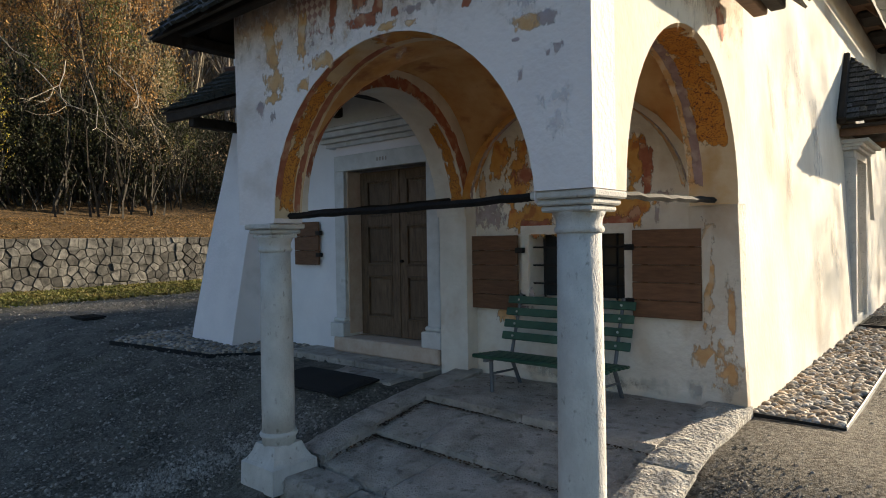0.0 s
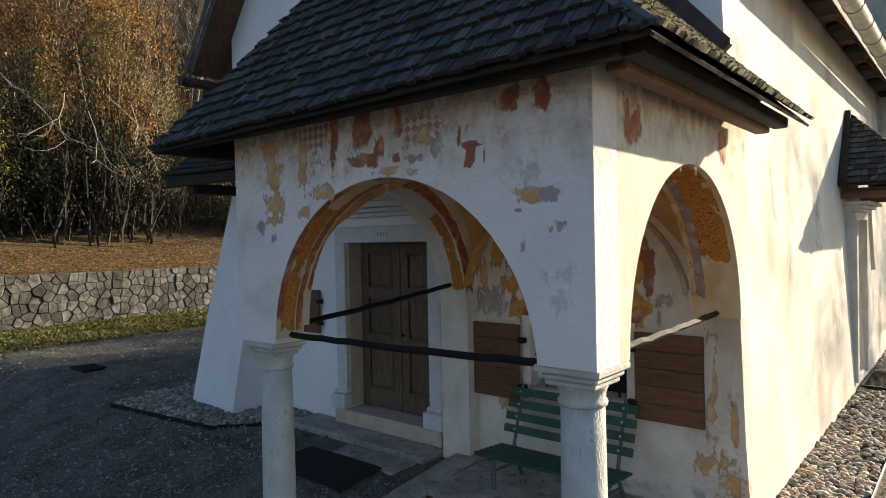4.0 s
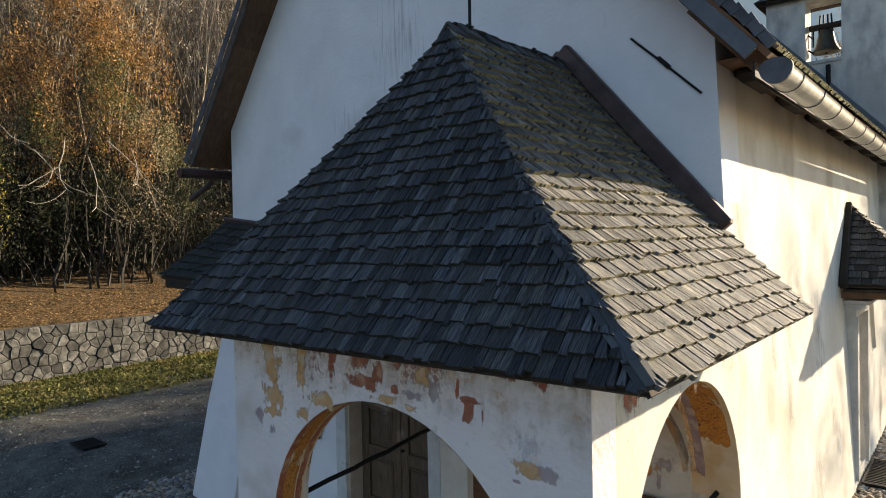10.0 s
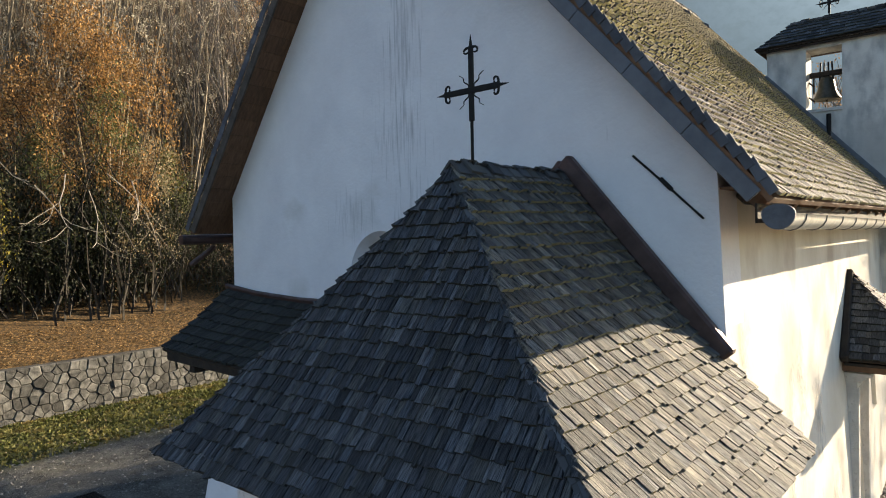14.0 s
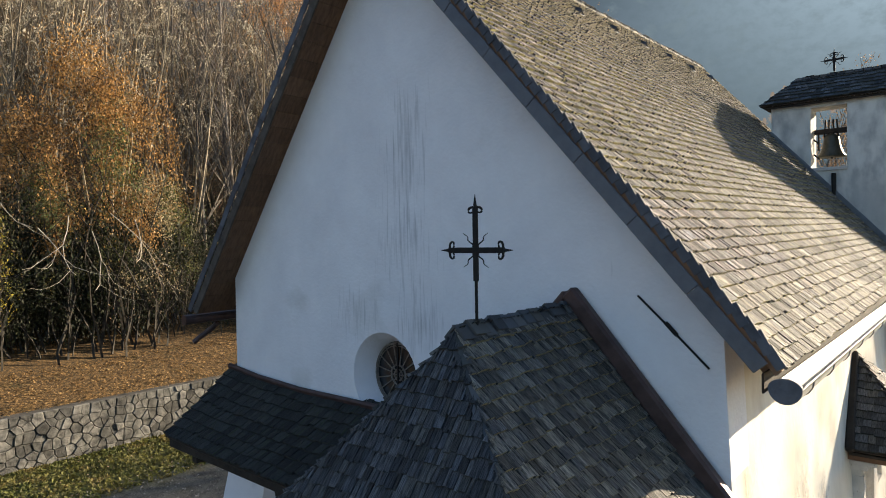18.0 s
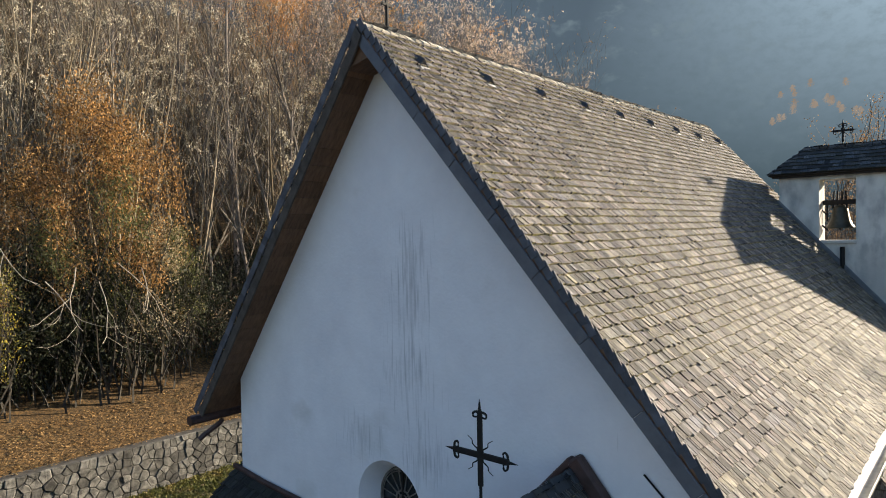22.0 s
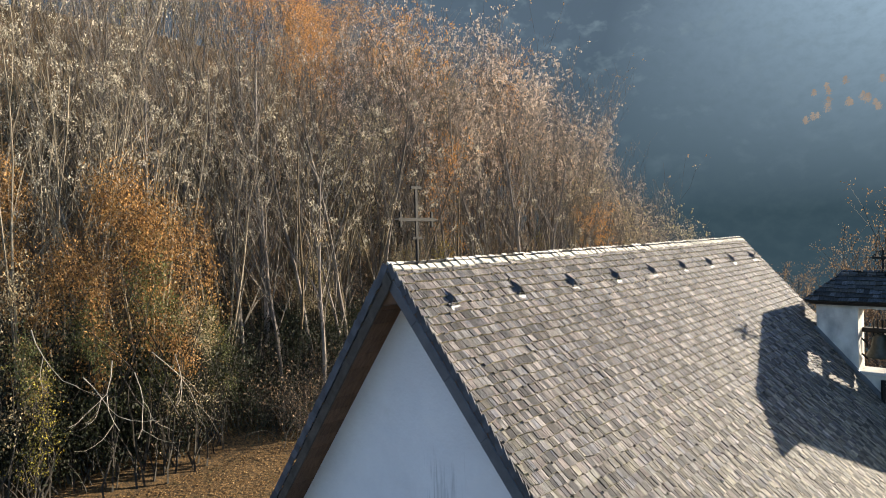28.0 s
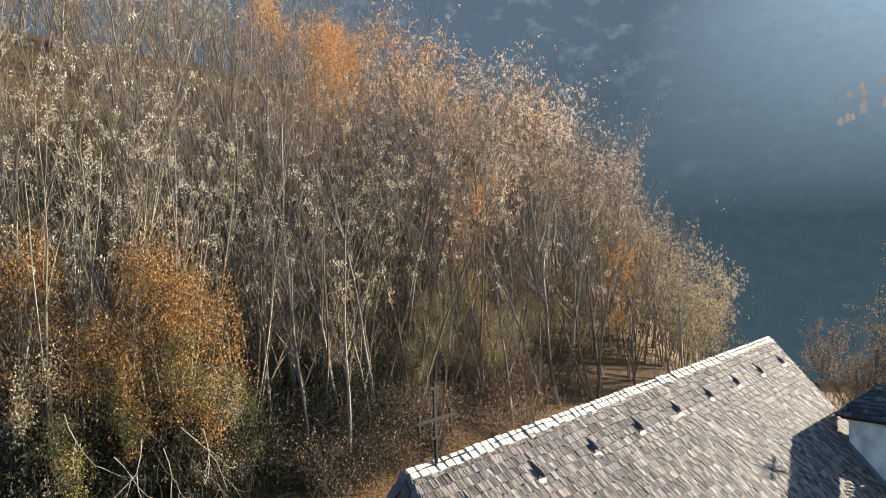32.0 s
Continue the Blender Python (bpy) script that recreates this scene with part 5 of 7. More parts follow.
def iron_cross(at, along, h, arm, zc, label, fancy=True, size=1.0):
    at, ux, uz = Vector(at), Vector(along).normalized(), Vector((0, 0, 1))
    c = thing("iron_cross", at, label, "cross")
    rod_t = 0.017 if fancy else 0.03
    part("post", rod(bmesh.new(), at - uz * 0.15, at + uz * (zc - 0.24), rod_t * 0.8, 6), IRON, c)
    u = at + uz * (zc - 0.26)
    bm = boxed((-0.024, -0.012, 0), (0.024, 0.012, h - zc + 0.22), Matrix.Translation(u) @ ux.to_track_quat("X", "Z").to_matrix().to_4x4(), 0.004)
    rod(bm, at + uz * (h - 0.05), at + uz * (h + 0.06), 0.018, 6, 0.002)
    part("upright", bm, IRON, c)
    bm = bmesh.new()
    box(bm, (-arm, -0.015, -0.024), (arm, 0.015, 0.024), Matrix.Translation(at + uz * zc) @ ux.to_track_quat("X", "Z").to_matrix().to_4x4(), 0.004)
    for s in (-1, 1):
        rod(bm, at + uz * zc + ux * s * (arm - 0.01), at + uz * zc + ux * s * (arm + 0.09), 0.018, 6, 0.002)
    part("arm", bm, IRON, c)
    if fancy:
        for s in (-1, 1):
            for q in (-1, 1):
                bm = bmesh.new()
                curl(bm, at + uz * zc + ux * s * (arm - 0.01 * size) + uz * q * 0.018 * size, -ux * s, uz * q, 0.034 * size, 0.012 * size)
                part("curl", bm, IRON, c)
            bm = bmesh.new()
            curl(bm, at + uz * (h - 0.05 * size) + ux * s * 0.018 * size, -uz, ux * s, 0.034 * size, 0.012 * size)
            part("curl", bm, IRON, c)
        for s in (-1, 1):
            for q in (-1, 1):
                bm = bmesh.new()
                pts = []
                for k in range(0, 13):
                    f = k * 0.5 * size
                    pts.append(at + uz * (zc + q * 0.024 * f) + ux * s * (0.020 * f + 0.011 * size * math.sin(k * 1.15)))
                swept(bm, pts, 0.009 * size, 5, 0.003 * size)
                part("ray", bm, IRON, c)
    else:
        turn = ux.to_track_quat("X", "Z").to_matrix().to_4x4()
        for s in (-1, 1):
            part("end_bar", boxed((-0.02, -0.014, -0.10), (0.02, 0.014, 0.10), Matrix.Translation(at + uz * zc + ux * s * (arm - 0.05)) @ turn, 0.005), IRON, c)
        for z, w in ((h - 0.05, 0.10), (zc - 0.24, 0.09)):
            part("end_bar", boxed((-w, -0.014, -0.02), (w, 0.014, 0.02), Matrix.Translation(at + uz * z) @ turn, 0.005), IRON, c)
    return c


iron_cross((-1.715, 1.24, 6.14), (1, 0, 0), 0.92, 0.29, 0.51, "wrought-iron cross with curled ends on the porch ridge")
iron_cross((-4.41, 2.89, 11.2), (0, 1, 0), 0.98, 0.33, 0.52, "dark iron cross standing on the nave ridge", False)
iron_cross((-1.2, 14.5, 10.46), (1, 0, 0), 0.55, 0.2, 0.34, "small forged iron cross with curled ends on the belfry roof", True, 1.1)
AN = thing("wall_anchor", (-0.68, 2.87, 5.85), "long rusted iron wall anchor fixed diagonally on plaster", "wall anchor")
part("anchor_bar", rod(bmesh.new(), (-1.015, 2.875, 6.17), (-0.68, 2.875, 5.855), 0.011, 6), IRON, AN)
part("anchor_bar", rod(bmesh.new(), (-0.68, 2.875, 5.855), (-0.354, 2.875, 5.54), 0.011, 6), IRON, AN)
part("knot", rod(bmesh.new(), (-0.745, 2.87, 5.93), (-0.64, 2.87, 5.82), 0.022, 8), IRON, AN)

# ---- flashings and roof edges ----
def plank_between(a, b, wide, thick, up, mat, name, parent, label=""):
    a, b, up = Vector(a), Vector(b), Vector(up).normalized()
    d = (b - a)
    x = d.normalized()
    z = (up - x * up.dot(x)).normalized()
    y = z.cross(x)
    m = Matrix((x, y, z)).transposed().to_4x4()
    m.translation = (a + b) / 2
    return part(name, boxed((-d.length / 2, -wide / 2, -thick / 2), (d.length / 2, wide / 2, thick / 2), m, min(thick, wide) * 0.2), mat, parent, label)


plank_between((-1.74, 2.83, 6.19), (-0.13, 2.80, 4.32), 0.13, 0.17, (0.75, 0, 0.65), COPPER, "flashing", PR, "dark brown metal flashing")
plank_between((-1.76, 2.84, 6.17), (-3.1, 2.84, 4.72), 0.12, 0.08, (-0.75, 0, 0.65), COPPER, "flashing", PR, "dark brown metal flashing")
for q0, q1 in zip(PENT, PENT[1:]):
    plank_between((q0[0] - 0.03, 2.86, q0[2] + 0.035), (q1[0], 2.86, q1[2] + 0.035), 0.07, 0.10, (0, -0.4, 1), COPPER, "flashing", PT, "rusty brown metal flashing")
for k in range(12):
    y = 0.99 + 0.155 * k
    z = 6.02 + 0.02 * (y - 0.98) + 0.012 * math.sin(k * 2.3)
    for s in (-1, 1):
        m = Matrix.Translation((-1.755, y, z + 0.02 + (0.012 if k % 2 else 0))) @ pose(0, 0, 0, -4, s * 47, 0)
        part("ridge_shingle", boxed((0 if s > 0 else -0.15, 0, -0.008), (0.15 if s > 0 else 0, 0.22, 0.014), m), SHINGD, PR)
# open eaves of the porch: rafter tails, wall plates and boards along the edge
part("eave_beam", boxed((0.24, -0.20, 3.565), (0.36, 2.76, 3.655), bevel=0.012), BEAM, PR, "dark weathered eave beam")
part("eave_beam", boxed((-3.85, -0.30, 3.545), (0.27, -0.20, 3.63), bevel=0.012), BEAM, PR, "dark weathered eave beam")
part("eave_beam", boxed((-3.98, -0.20, 3.50), (-3.86, 2.8, 3.59), bevel=0.012), BEAM, PR, "dark weathered eave beam")
part("wall_plate", boxed((0.12, -0.1, 3.53), (0.235, 2.70, 3.66), bevel=0.01), SOFFIT, PR, "reddish brown plate beam")
for y in (0.02, 0.95, 1.85):
    m = Matrix.Translation((0.1, y, 3.90)) @ pose(0, 0, 0, 0, 48.5, 0)
    part("rafter_tail", boxed((-0.30, -0.06, -0.08), (0.36, 0.06, 0.05), m, 0.008), BEAM, PR)
    m = Matrix.Translation((-3.6, y, 3.90)) @ pose(0, 0, 0, 0, -46, 0)
    part("rafter_tail", boxed((-0.36, -0.06, -0.08), (0.30, 0.06, 0.05), m, 0.008), BEAM, PR)
for x in (-3.3, -2.4, -1.5, -0.6):
    m = Matrix.Translation((x, -0.08, 3.93)) @ pose(0, 0, 0, 58, 0, 0)
    part("rafter_tail", boxed((-0.06, -0.34, -0.09), (0.06, 0.18, 0.04), m, 0.008), BEAM, PR)
for x in (-7.5, -5.4, -4.2):
    part("bracket", boxed((x - 0.07, 1.78, 3.46), (x + 0.07, 2.9, 3.61), bevel=0.012), BEAM, PT)
plank_between((-8.15, 1.76, 3.665), (-3.3, 1.76, 3.605), 0.08, 0.15, (0, 0, 1), BEAM, "eave_board", PT)

# verge boards of the nave: tin-clad fascia with hung shingles above it
VF = 2.40
rdir = Vector((4.83, 0, right_z(0.42) - 11.14)).normalized()
ldir = Vector((-4.21, 0, left_z(-8.62) - 11.10)).normalized()
rn, ln_ = Vector((-rdir.z, 0, rdir.x)), Vector((ldir.z, 0, -ldir.x))
top = Vector((-4.41, VF, 11.12))


def verge(d, n, length, low, slate_low, mat, seed, label):
    """Hung slates along the roof's edge over a board, with soffit boards behind it."""
    rr = random.Random(seed)
    S = 9
    for k in range(S):
        s0, s1 = length * k / S, length * (k + 1) / S - 0.004
        mid = (low - 0.035) / 2
        a, b = (top + d * q + n * mid + Vector((0, -0.012, 0)) for q in (s0, s1))
        plank_between(a, b, 0.03, -low - 0.035, n, mat, "verge_board", NR, label)
    s = 0.06
    while s < length - 0.1:
        w = rr.uniform(0.24, 0.30)
        a, b = (top + d * q + n * -0.065 for q in (s, min(s + w, length) - 0.004))
        plank_between(a + Vector((0, 0.27, 0)), b + Vector((0, 0.27, 0)), 0.5, 0.025, n, SOFFIT, "soffit_board", NR, "reddish brown soffit board")
        s += w
    s, w = 0.02, 0.135
    high = 0.085
    while s < length - 0.03:
        m = Matrix((d, Vector((0, 1, 0)), d.cross(Vector((0, 1, 0))))).transposed().to_4x4()
        if m.col[2].xyz.dot(n) < 0:
            m = m @ Matrix.Diagonal((1, -1, -1, 1))
        m.translation = top + d * (s + w / 2) + n * ((high + slate_low) / 2 + rr.uniform(-0.008, 0.008)) + Vector((0, -0.036, 0))
        h = (high - slate_low) / 2
        sy = 1 if m.col[1].y > 0 else -1
        m = m @ pose(0, 0, 0, rr.uniform(-2, 2), rr.uniform(7, 12), -sy * rr.uniform(3.5, 6))
        part("hung_slate", boxed((-w * 0.72, -0.006, -h), (w * 0.72, 0.006, h), m), HUNG, NR)
        s += w


verge(rdir, rn, 7.12, -0.17, 0.005, SLATE, 1, "grey tin-clad verge board")
verge(ldir, ln_, 6.87, -0.17, -0.02, BEAMGREY, 2, "weathered grey-brown verge board")
part("apex_board", sheet(bmesh.new(), [[(-4.75, left_z(-4.75) - 0.05), (-4.09, right_z(-4.09) - 0.05), (-4.41, 11.05)]], lambda u, v, d: (u, 2.425 + d, v), 0.46), SOFFIT, NR)
part("apex_board", sheet(bmesh.new(), [[(-4.41, 11.08), (-4.50, 10.95), (-4.41, 10.79), (-4.32, 10.95)]], lambda u, v, d: (u, 2.345 + d, v), 0.014), BEAMGREY, NR)
# ridge shingles standing over the nave
# Much paler than the roof shingles, varied from piece to piece.
RIDGE = material("bleached_ridge_wood", (0.55, 0.50, 0.42), (0.78, 0.73, 0.63), 6, 0.8, 0.4, 40, vary=0.3)
rr = random.Random(77)
for k in range(82):
    y = 2.40 + 0.153 * k
    z = 11.14 + 0.0129 * (y - 2.4)
    m = Matrix.Translation((-4.42, y, z + rr.uniform(-0.008, 0.012))) @ pose(0, 0, 0, -5 + rr.uniform(-1, 1), 34 + rr.uniform(-4, 4), rr.uniform(-2, 2))
    part("ridge_shingle", boxed((-0.05, 0, 0.0), (0.12 + rr.uniform(-0.015, 0.015), 0.138 + rr.uniform(-0.012, 0.004), 0.028), m), RIDGE, NR)
# roof vents
for k in range(9):
    y = 3.05 + 1.415 * k
    x = -4.03
    v = thing("roof_vent", (x, y, right_z(x)), "small triangular metal roof vent", "roof vent", "ridge vents")
    z = right_z(x) - 0.08 + 0.0129 * (y - 2.4)
    bm = bmesh.new()
    p = [(x + 0.12, y - 0.14, z - 0.10), (x + 0.12, y + 0.14, z - 0.10), (x + 0.11, y, z + 0.10), (x - 0.17, y, z + 0.25)]
    q = [bm.verts.new(c) for c in p]
    for f in ((0, 2, 3), (2, 1, 3), (0, 3, 1)):
        bm.faces.new([q[i] for i in f])
    bmesh.ops.solidify(bm, geom=bm.faces[:], thickness=0.012)
    part("hood", bm, SLATE, v)
    # A near-black plate stands in for the shade inside the hood.
    part("opening", boxed((x + 0.08, y - 0.11, z - 0.10), (x + 0.09, y + 0.11, z + 0.04)), DARK, v)
    part("lip", boxed((-0.02, -0.085, -0.004), (0.05, 0.085, 0.012), Matrix.Translation((x + 0.125, y, z - 0.038)) @ pose(0, 0, 0, 0, 48.9, 0)), ZINC, v)

# gutters
GU = thing("gutter", (0.42, 8.8, 5.5), "long half-round zinc rain gutter with dark end cap", "gutter")
bm = bmesh.new()
n = 10
ys = [2.44, 15.4]
inner, outer = [], []
for y in ys:
    zc = 5.55
    outer.append([bm.verts.new((0.36 + 0.12 * math.cos(math.pi + math.pi * k / n), y, zc + 0.125 * math.sin(math.pi + math.pi * k / n))) for k in range(n + 1)])
    inner.append([bm.verts.new((0.36 + 0.108 * math.cos(math.pi + math.pi * k / n), y, zc + 0.113 * math.sin(math.pi + math.pi * k / n))) for k in range(n + 1)])
for k in range(n):
    bm.faces.new((outer[0][k], outer[0][k + 1], outer[1][k + 1], outer[1][k]))
    bm.faces.new((inner[0][k + 1], inner[0][k], inner[1][k], inner[1][k + 1]))
for k in (0, n):
    bm.faces.new((outer[0][k], outer[1][k], inner[1][k], inner[0][k]))
part("trough", bm, ZINC, GU, smooth=True)
bm = bmesh.new()
rim = [(0.36 + 0.121 * math.cos(2 * math.pi * k / 24), 5.55 + 0.124 * math.sin(2 * math.pi * k / 24) * (1 if k > 12 else 0.62)) for k in range(24)]
f0, f1 = [bm.verts.new((x, 2.405, z)) for x, z in rim], [bm.verts.new((x, 2.435, z)) for x, z in rim]
bm.faces.new(f0), bm.faces.new(f1[::-1])
for k in range(24):
    bm.faces.new((f0[k], f1[k], f1[(k + 1) % 24], f0[(k + 1) % 24]))
bmesh.ops.recalc_face_normals(bm, faces=bm.faces)
part("end_cap", bm, HUNG, GU, "dark grey end cap")
for k in range(15):
    y = 2.8 + 0.88 * k
    zc = 5.55
    bm = swept(bmesh.new(), [(0.36 + 0.126 * math.cos(math.pi + math.pi * j / 8), y, zc + 0.131 * math.sin(math.pi + math.pi * j / 8)) for j in range(9)], 0.005, 4)
    part("bracket", bm, SLATE, GU)
for k in range(8):
    y = 3.65 + 1.53 * k
    bm = boxed((-0.2, y - 0.40, 5.67), (0.19, y + 0.40, 5.84), bevel=0.07)
    part("rafter_tail", bm, BEAM, NR, "carved dark brown rafter tail")
for k in range(13):
    y = 2.75 + 1.0 * k
    bm = bmesh.new()
    m = Matrix.Translation((0.0, y, right_z(0.0) - 0.23)) @ pose(0, 0, 0, 0, math.degrees(math.atan(1.145)), 0)
    box(bm, (-0.55, -0.06, -0.07), (0.30, 0.06, 0.07), m)
    part("rafter", bm, SOFFIT, NR)
part("eave_soffit", boxed((-0.32, 2.95, 5.80), (0.17, 15.2, 5.82)), SOFFIT, NR)
plank_between((0.19, 2.46, 5.56), (0.19, 15.2, 5.66), 0.02, 0.16, (0, 0, 1), BEAM, "eave_board", NR)
GL = thing("gutter", (-8.72, 3.2, 5.7), "dark copper gutter and bent downpipe at the shaded eave", "gutter")
part("trough", rod(bmesh.new(), (-8.72, 2.3, 5.46), (-8.72, 15.3, 5.58), 0.085, 10), COPPER, GL)
part("downpipe", swept(bmesh.new(), [(-8.72, 2.9, 5.42), (-8.72, 2.9, 5.35), (-8.75, 2.86, 5.29), (-8.95, 2.68, 5.09), (-9.0, 2.62, 5.02)], 0.045, 8), COPPER, GL)

# ---- belfry details ----
BL = thing("bell", (-1.27, 14.55, 8.4), "dark bronze church bell hanging in its opening", "bell")
part("bell_body", lathe(bmesh.new(), [(0.30, 0), (0.295, 0.03), (0.25, 0.10), (0.20, 0.22), (0.172, 0.38), (0.155, 0.47), (0.115, 0.53), (0.04, 0.55)], (-1.27, 14.55, 8.52), 24), BRONZE, BL, smooth=True)
part("clapper", rod(bmesh.new(), (-1.27, 14.55, 8.75), (-1.27, 14.55, 8.48), 0.025, 6), IRON, BL)
part("yoke", boxed((-1.62, 14.47, 9.08), (-0.92, 14.63, 9.19), bevel=0.01), BEAM, BL)
for dx in (-0.14, -0.05, 0.05, 0.14):
    part("strap", rod(bmesh.new(), (-1.27 + dx, 14.5, 8.98), (-1.27 + dx * 0.8, 14.5, 9.40), 0.02, 5), IRON, BL)
part("wheel_arm", rod(bmesh.new(), (-1.55, 14.6, 8.7), (-1.55, 14.6, 9.2), 0.02, 5), IRON, BL)
for z in (8.95, 8.6):
    part("bracket", rod(bmesh.new(), (-1.62, 14.4, z), (-1.5, 14.4, z - 0.12), 0.02, 5), IRON, BE)
part("sill", boxed((-1.66, 14.03, 8.17), (-0.88, 14.74, 8.248), bevel=0.01), STONE, BE)
part("eave_board", boxed((-2.58, 13.93, 9.735), (0.7, 13.99, 9.79)), BEAM, BE)
plank_between((-2.55, 14.05, 9.15), (-0.05, 14.05, 6.35), 0.10, 0.22, (0.7, 0, 0.7), SLATE, "flashing", BE, "dark metal flashing")
part("downpipe", rod(bmesh.new(), (-1.15, 14.02, 8.1), (-1.15, 14.02, 7.35), 0.05, 8), IRON, BE)
part("bracket", boxed((-1.22, 13.95, 7.3), (-1.08, 14.08, 7.42)), IRON, BE)
for k in range(12):
    part("ridge_shingle", boxed((-2.0 + 0.175 * k, 14.38, 10.41), (-1.85 + 0.175 * k, 14.62, 10.46)), SHINGD, BE)

# ---- side porch hood and door ----
HO = thing("door_hood", (0.5, 9.65, 3.4), "hipped shingled canopy over the side door", "canopy")
a, b, c, d, e = (0.0, 8.35, 3.42), (1.05, 8.35, 3.42), (1.05, 10.95, 3.42), (0.0, 10.95, 3.42), (-0.17, 9.65, 4.68)
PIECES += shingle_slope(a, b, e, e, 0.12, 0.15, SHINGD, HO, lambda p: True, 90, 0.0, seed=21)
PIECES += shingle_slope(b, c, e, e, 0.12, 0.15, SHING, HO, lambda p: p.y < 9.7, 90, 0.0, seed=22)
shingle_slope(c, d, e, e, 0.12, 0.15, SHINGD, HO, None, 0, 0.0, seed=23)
plank_between((-0.06, 8.32, 3.42), (-0.17, 9.62, 4.72), 0.12, 0.14, (0, -0.7, 0.7), BEAM, "flashing", HO)
part("soffit", boxed((-0.08, 8.4, 3.33), (1.0, 10.9, 3.37)), BEAM, HO)
for y in (8.6, 10.7):
    part("bracket", boxed((-0.12, y - 0.06, 3.22), (0.9, y + 0.06, 3.33)), SOFFIT, HO)
SD = tagged(new("door_1"), "side doorway with stone cornice and shut wooden door", "door", kind="structure")
SD.location = (0, 9.45, 0.35)
part("door_leaf", boxed((-0.42, 8.96, 0.36), (-0.36, 9.94, 2.74)), DOOR, SD)
for y0, y1 in ((8.80, 8.945), (9.955, 10.1)):
    part("door_frame", boxed((-0.3, y0, 0.3), (0.06, y1, 2.90)), STONE, SD)
part("door_lintel", boxed((-0.3, 8.80, 2.905), (0.04, 10.1, 3.02)), STONE, SD)
bm = bmesh.new()
for z0, z1, o in ((3.022, 3.07, 0.06), (3.072, 3.12, 0.12), (3.122, 3.18, 0.2)):
    box(bm, (-0.25, 8.75 - o * 0.5, z0), (0.05 + o, 10.15 + o * 0.5, z1), bevel=0.006)
part("door_cornice", bm, STONE, SD)
W3 = tagged(new("window_3"), "narrow deep window in the side wall", "window", kind="structure")
W3.location = (0, 11.8, 1.95)
part("window_frame", boxed((-0.34, 11.5, 1.95), (-0.30, 12.1, 2.03)), WOOD, W3)
part("pane", boxed((-0.36, 11.5, 1.95), (-0.35, 12.1, 3.25)), glass, W3)

# ---- pebble strips, edging, grates ----
def pebbles(name, spots_fn, count, seed, label):
    rr = random.Random(seed)
    base = bmesh.new()
    bmesh.ops.create_icosphere(base, subdivisions=1, radius=1)
    bv = [v.co.copy() for v in base.verts]
    bf = [[v.index for v in f.verts] for f in base.faces]
    base.free()
    verts, faces = [], []
    for _ in range(count):
        x, y, z = spots_fn(rr)
        r = rr.uniform(0.022, 0.052)
        m = Euler((rr.uniform(-0.4, 0.4), rr.uniform(-0.4, 0.4), rr.uniform(0, 6.3))).to_matrix()
        sc = Vector((r * rr.uniform(0.9, 1.5), r, r * rr.uniform(0.5, 0.8)))
        o = len(verts)
        verts += [Vector((x, y, z + sc.z * 0.5)) + m @ Vector((v.x * sc.x, v.y * sc.y, v.z * sc.z)) for v in bv]
        faces += [[o + i for i in f] for f in bf]
    me = bpy.data.meshes.new(name)
    me.from_pydata(verts, [], faces)
    me.materials.append(PEBBLE)
    me.polygons.foreach_set("use_smooth", [True] * len(me.polygons))
    return tagged(new(name, me), label, "pebbles", kind="stuff")


def right_strip(rr):
    y = 2.95 + 12.0 * rr.random() ** 1.25
    x = rr.uniform(0.03, 0.71)
    return x, y, ground_z(x, y) + 0.02


def left_strip(rr):
    while True:
        x, y = rr.uniform(-9.3, -6.0), rr.uniform(1.3, 2.95)
        edge = 1.62 + 0.12 * (-6.8 - x) * -1 if x < -6.8 else 1.62 + (x + 6.8) * 1.15
        if y < edge + 0.02 or (-8.25 < x < -7.0 and y > 2.12):
            continue
        return x, y, ground_z(x, y) + 0.025


pebbles("pebbles", right_strip, 3400, 3, "loose rounded river pebbles along the sunny wall")
pebbles("pebbles", left_strip, 2300, 4, "loose rounded river pebbles round the buttress")


def loose_gravel(count, seed, where, mat, label, small, big):
    rr = random.Random(seed)
    verts, faces = [], []
    for _ in range(count):
        x, y = where(rr)
        s = small + (big - small) * rr.random() ** 3
        z = ground_z(x, y) + s * 0.25
        o = len(verts)
        a = rr.uniform(0, 6.3)
        for k in range(4):
            verts.append((x + s * rr.uniform(0.6, 1.2) * math.cos(a + k * 1.57), y + s * rr.uniform(0.6, 1.2) * math.sin(a + k * 1.57), z + s * rr.uniform(-0.2, 0.3)))
        verts.append((x, y, z + s * rr.uniform(0.5, 0.9)))
        faces += [(o + k, o + (k + 1) % 4, o + 4) for k in range(4)]
    me = bpy.data.meshes.new("gravel")
    me.from_pydata(verts, [], faces)
    me.materials.append(mat)
    return tagged(new("gravel", me), label, "gravel", kind="stuff")


def yard_spot(rr):
    if rr.random() < 0.4:
        t = rr.random()
        return -3.6 - 0.75 * t + rr.gauss(0, 0.16), 0.95 - 1.75 * t + rr.gauss(0, 0.2)
    return rr.uniform(-9, -3.2), rr.uniform(-2.6, 1.9)


def sunny_spot(rr):
    return rr.uniform(0.16, 3.0) if rr.random() < 0.7 else rr.uniform(0.8, 2.2), rr.uniform(-1.6, 6.5)


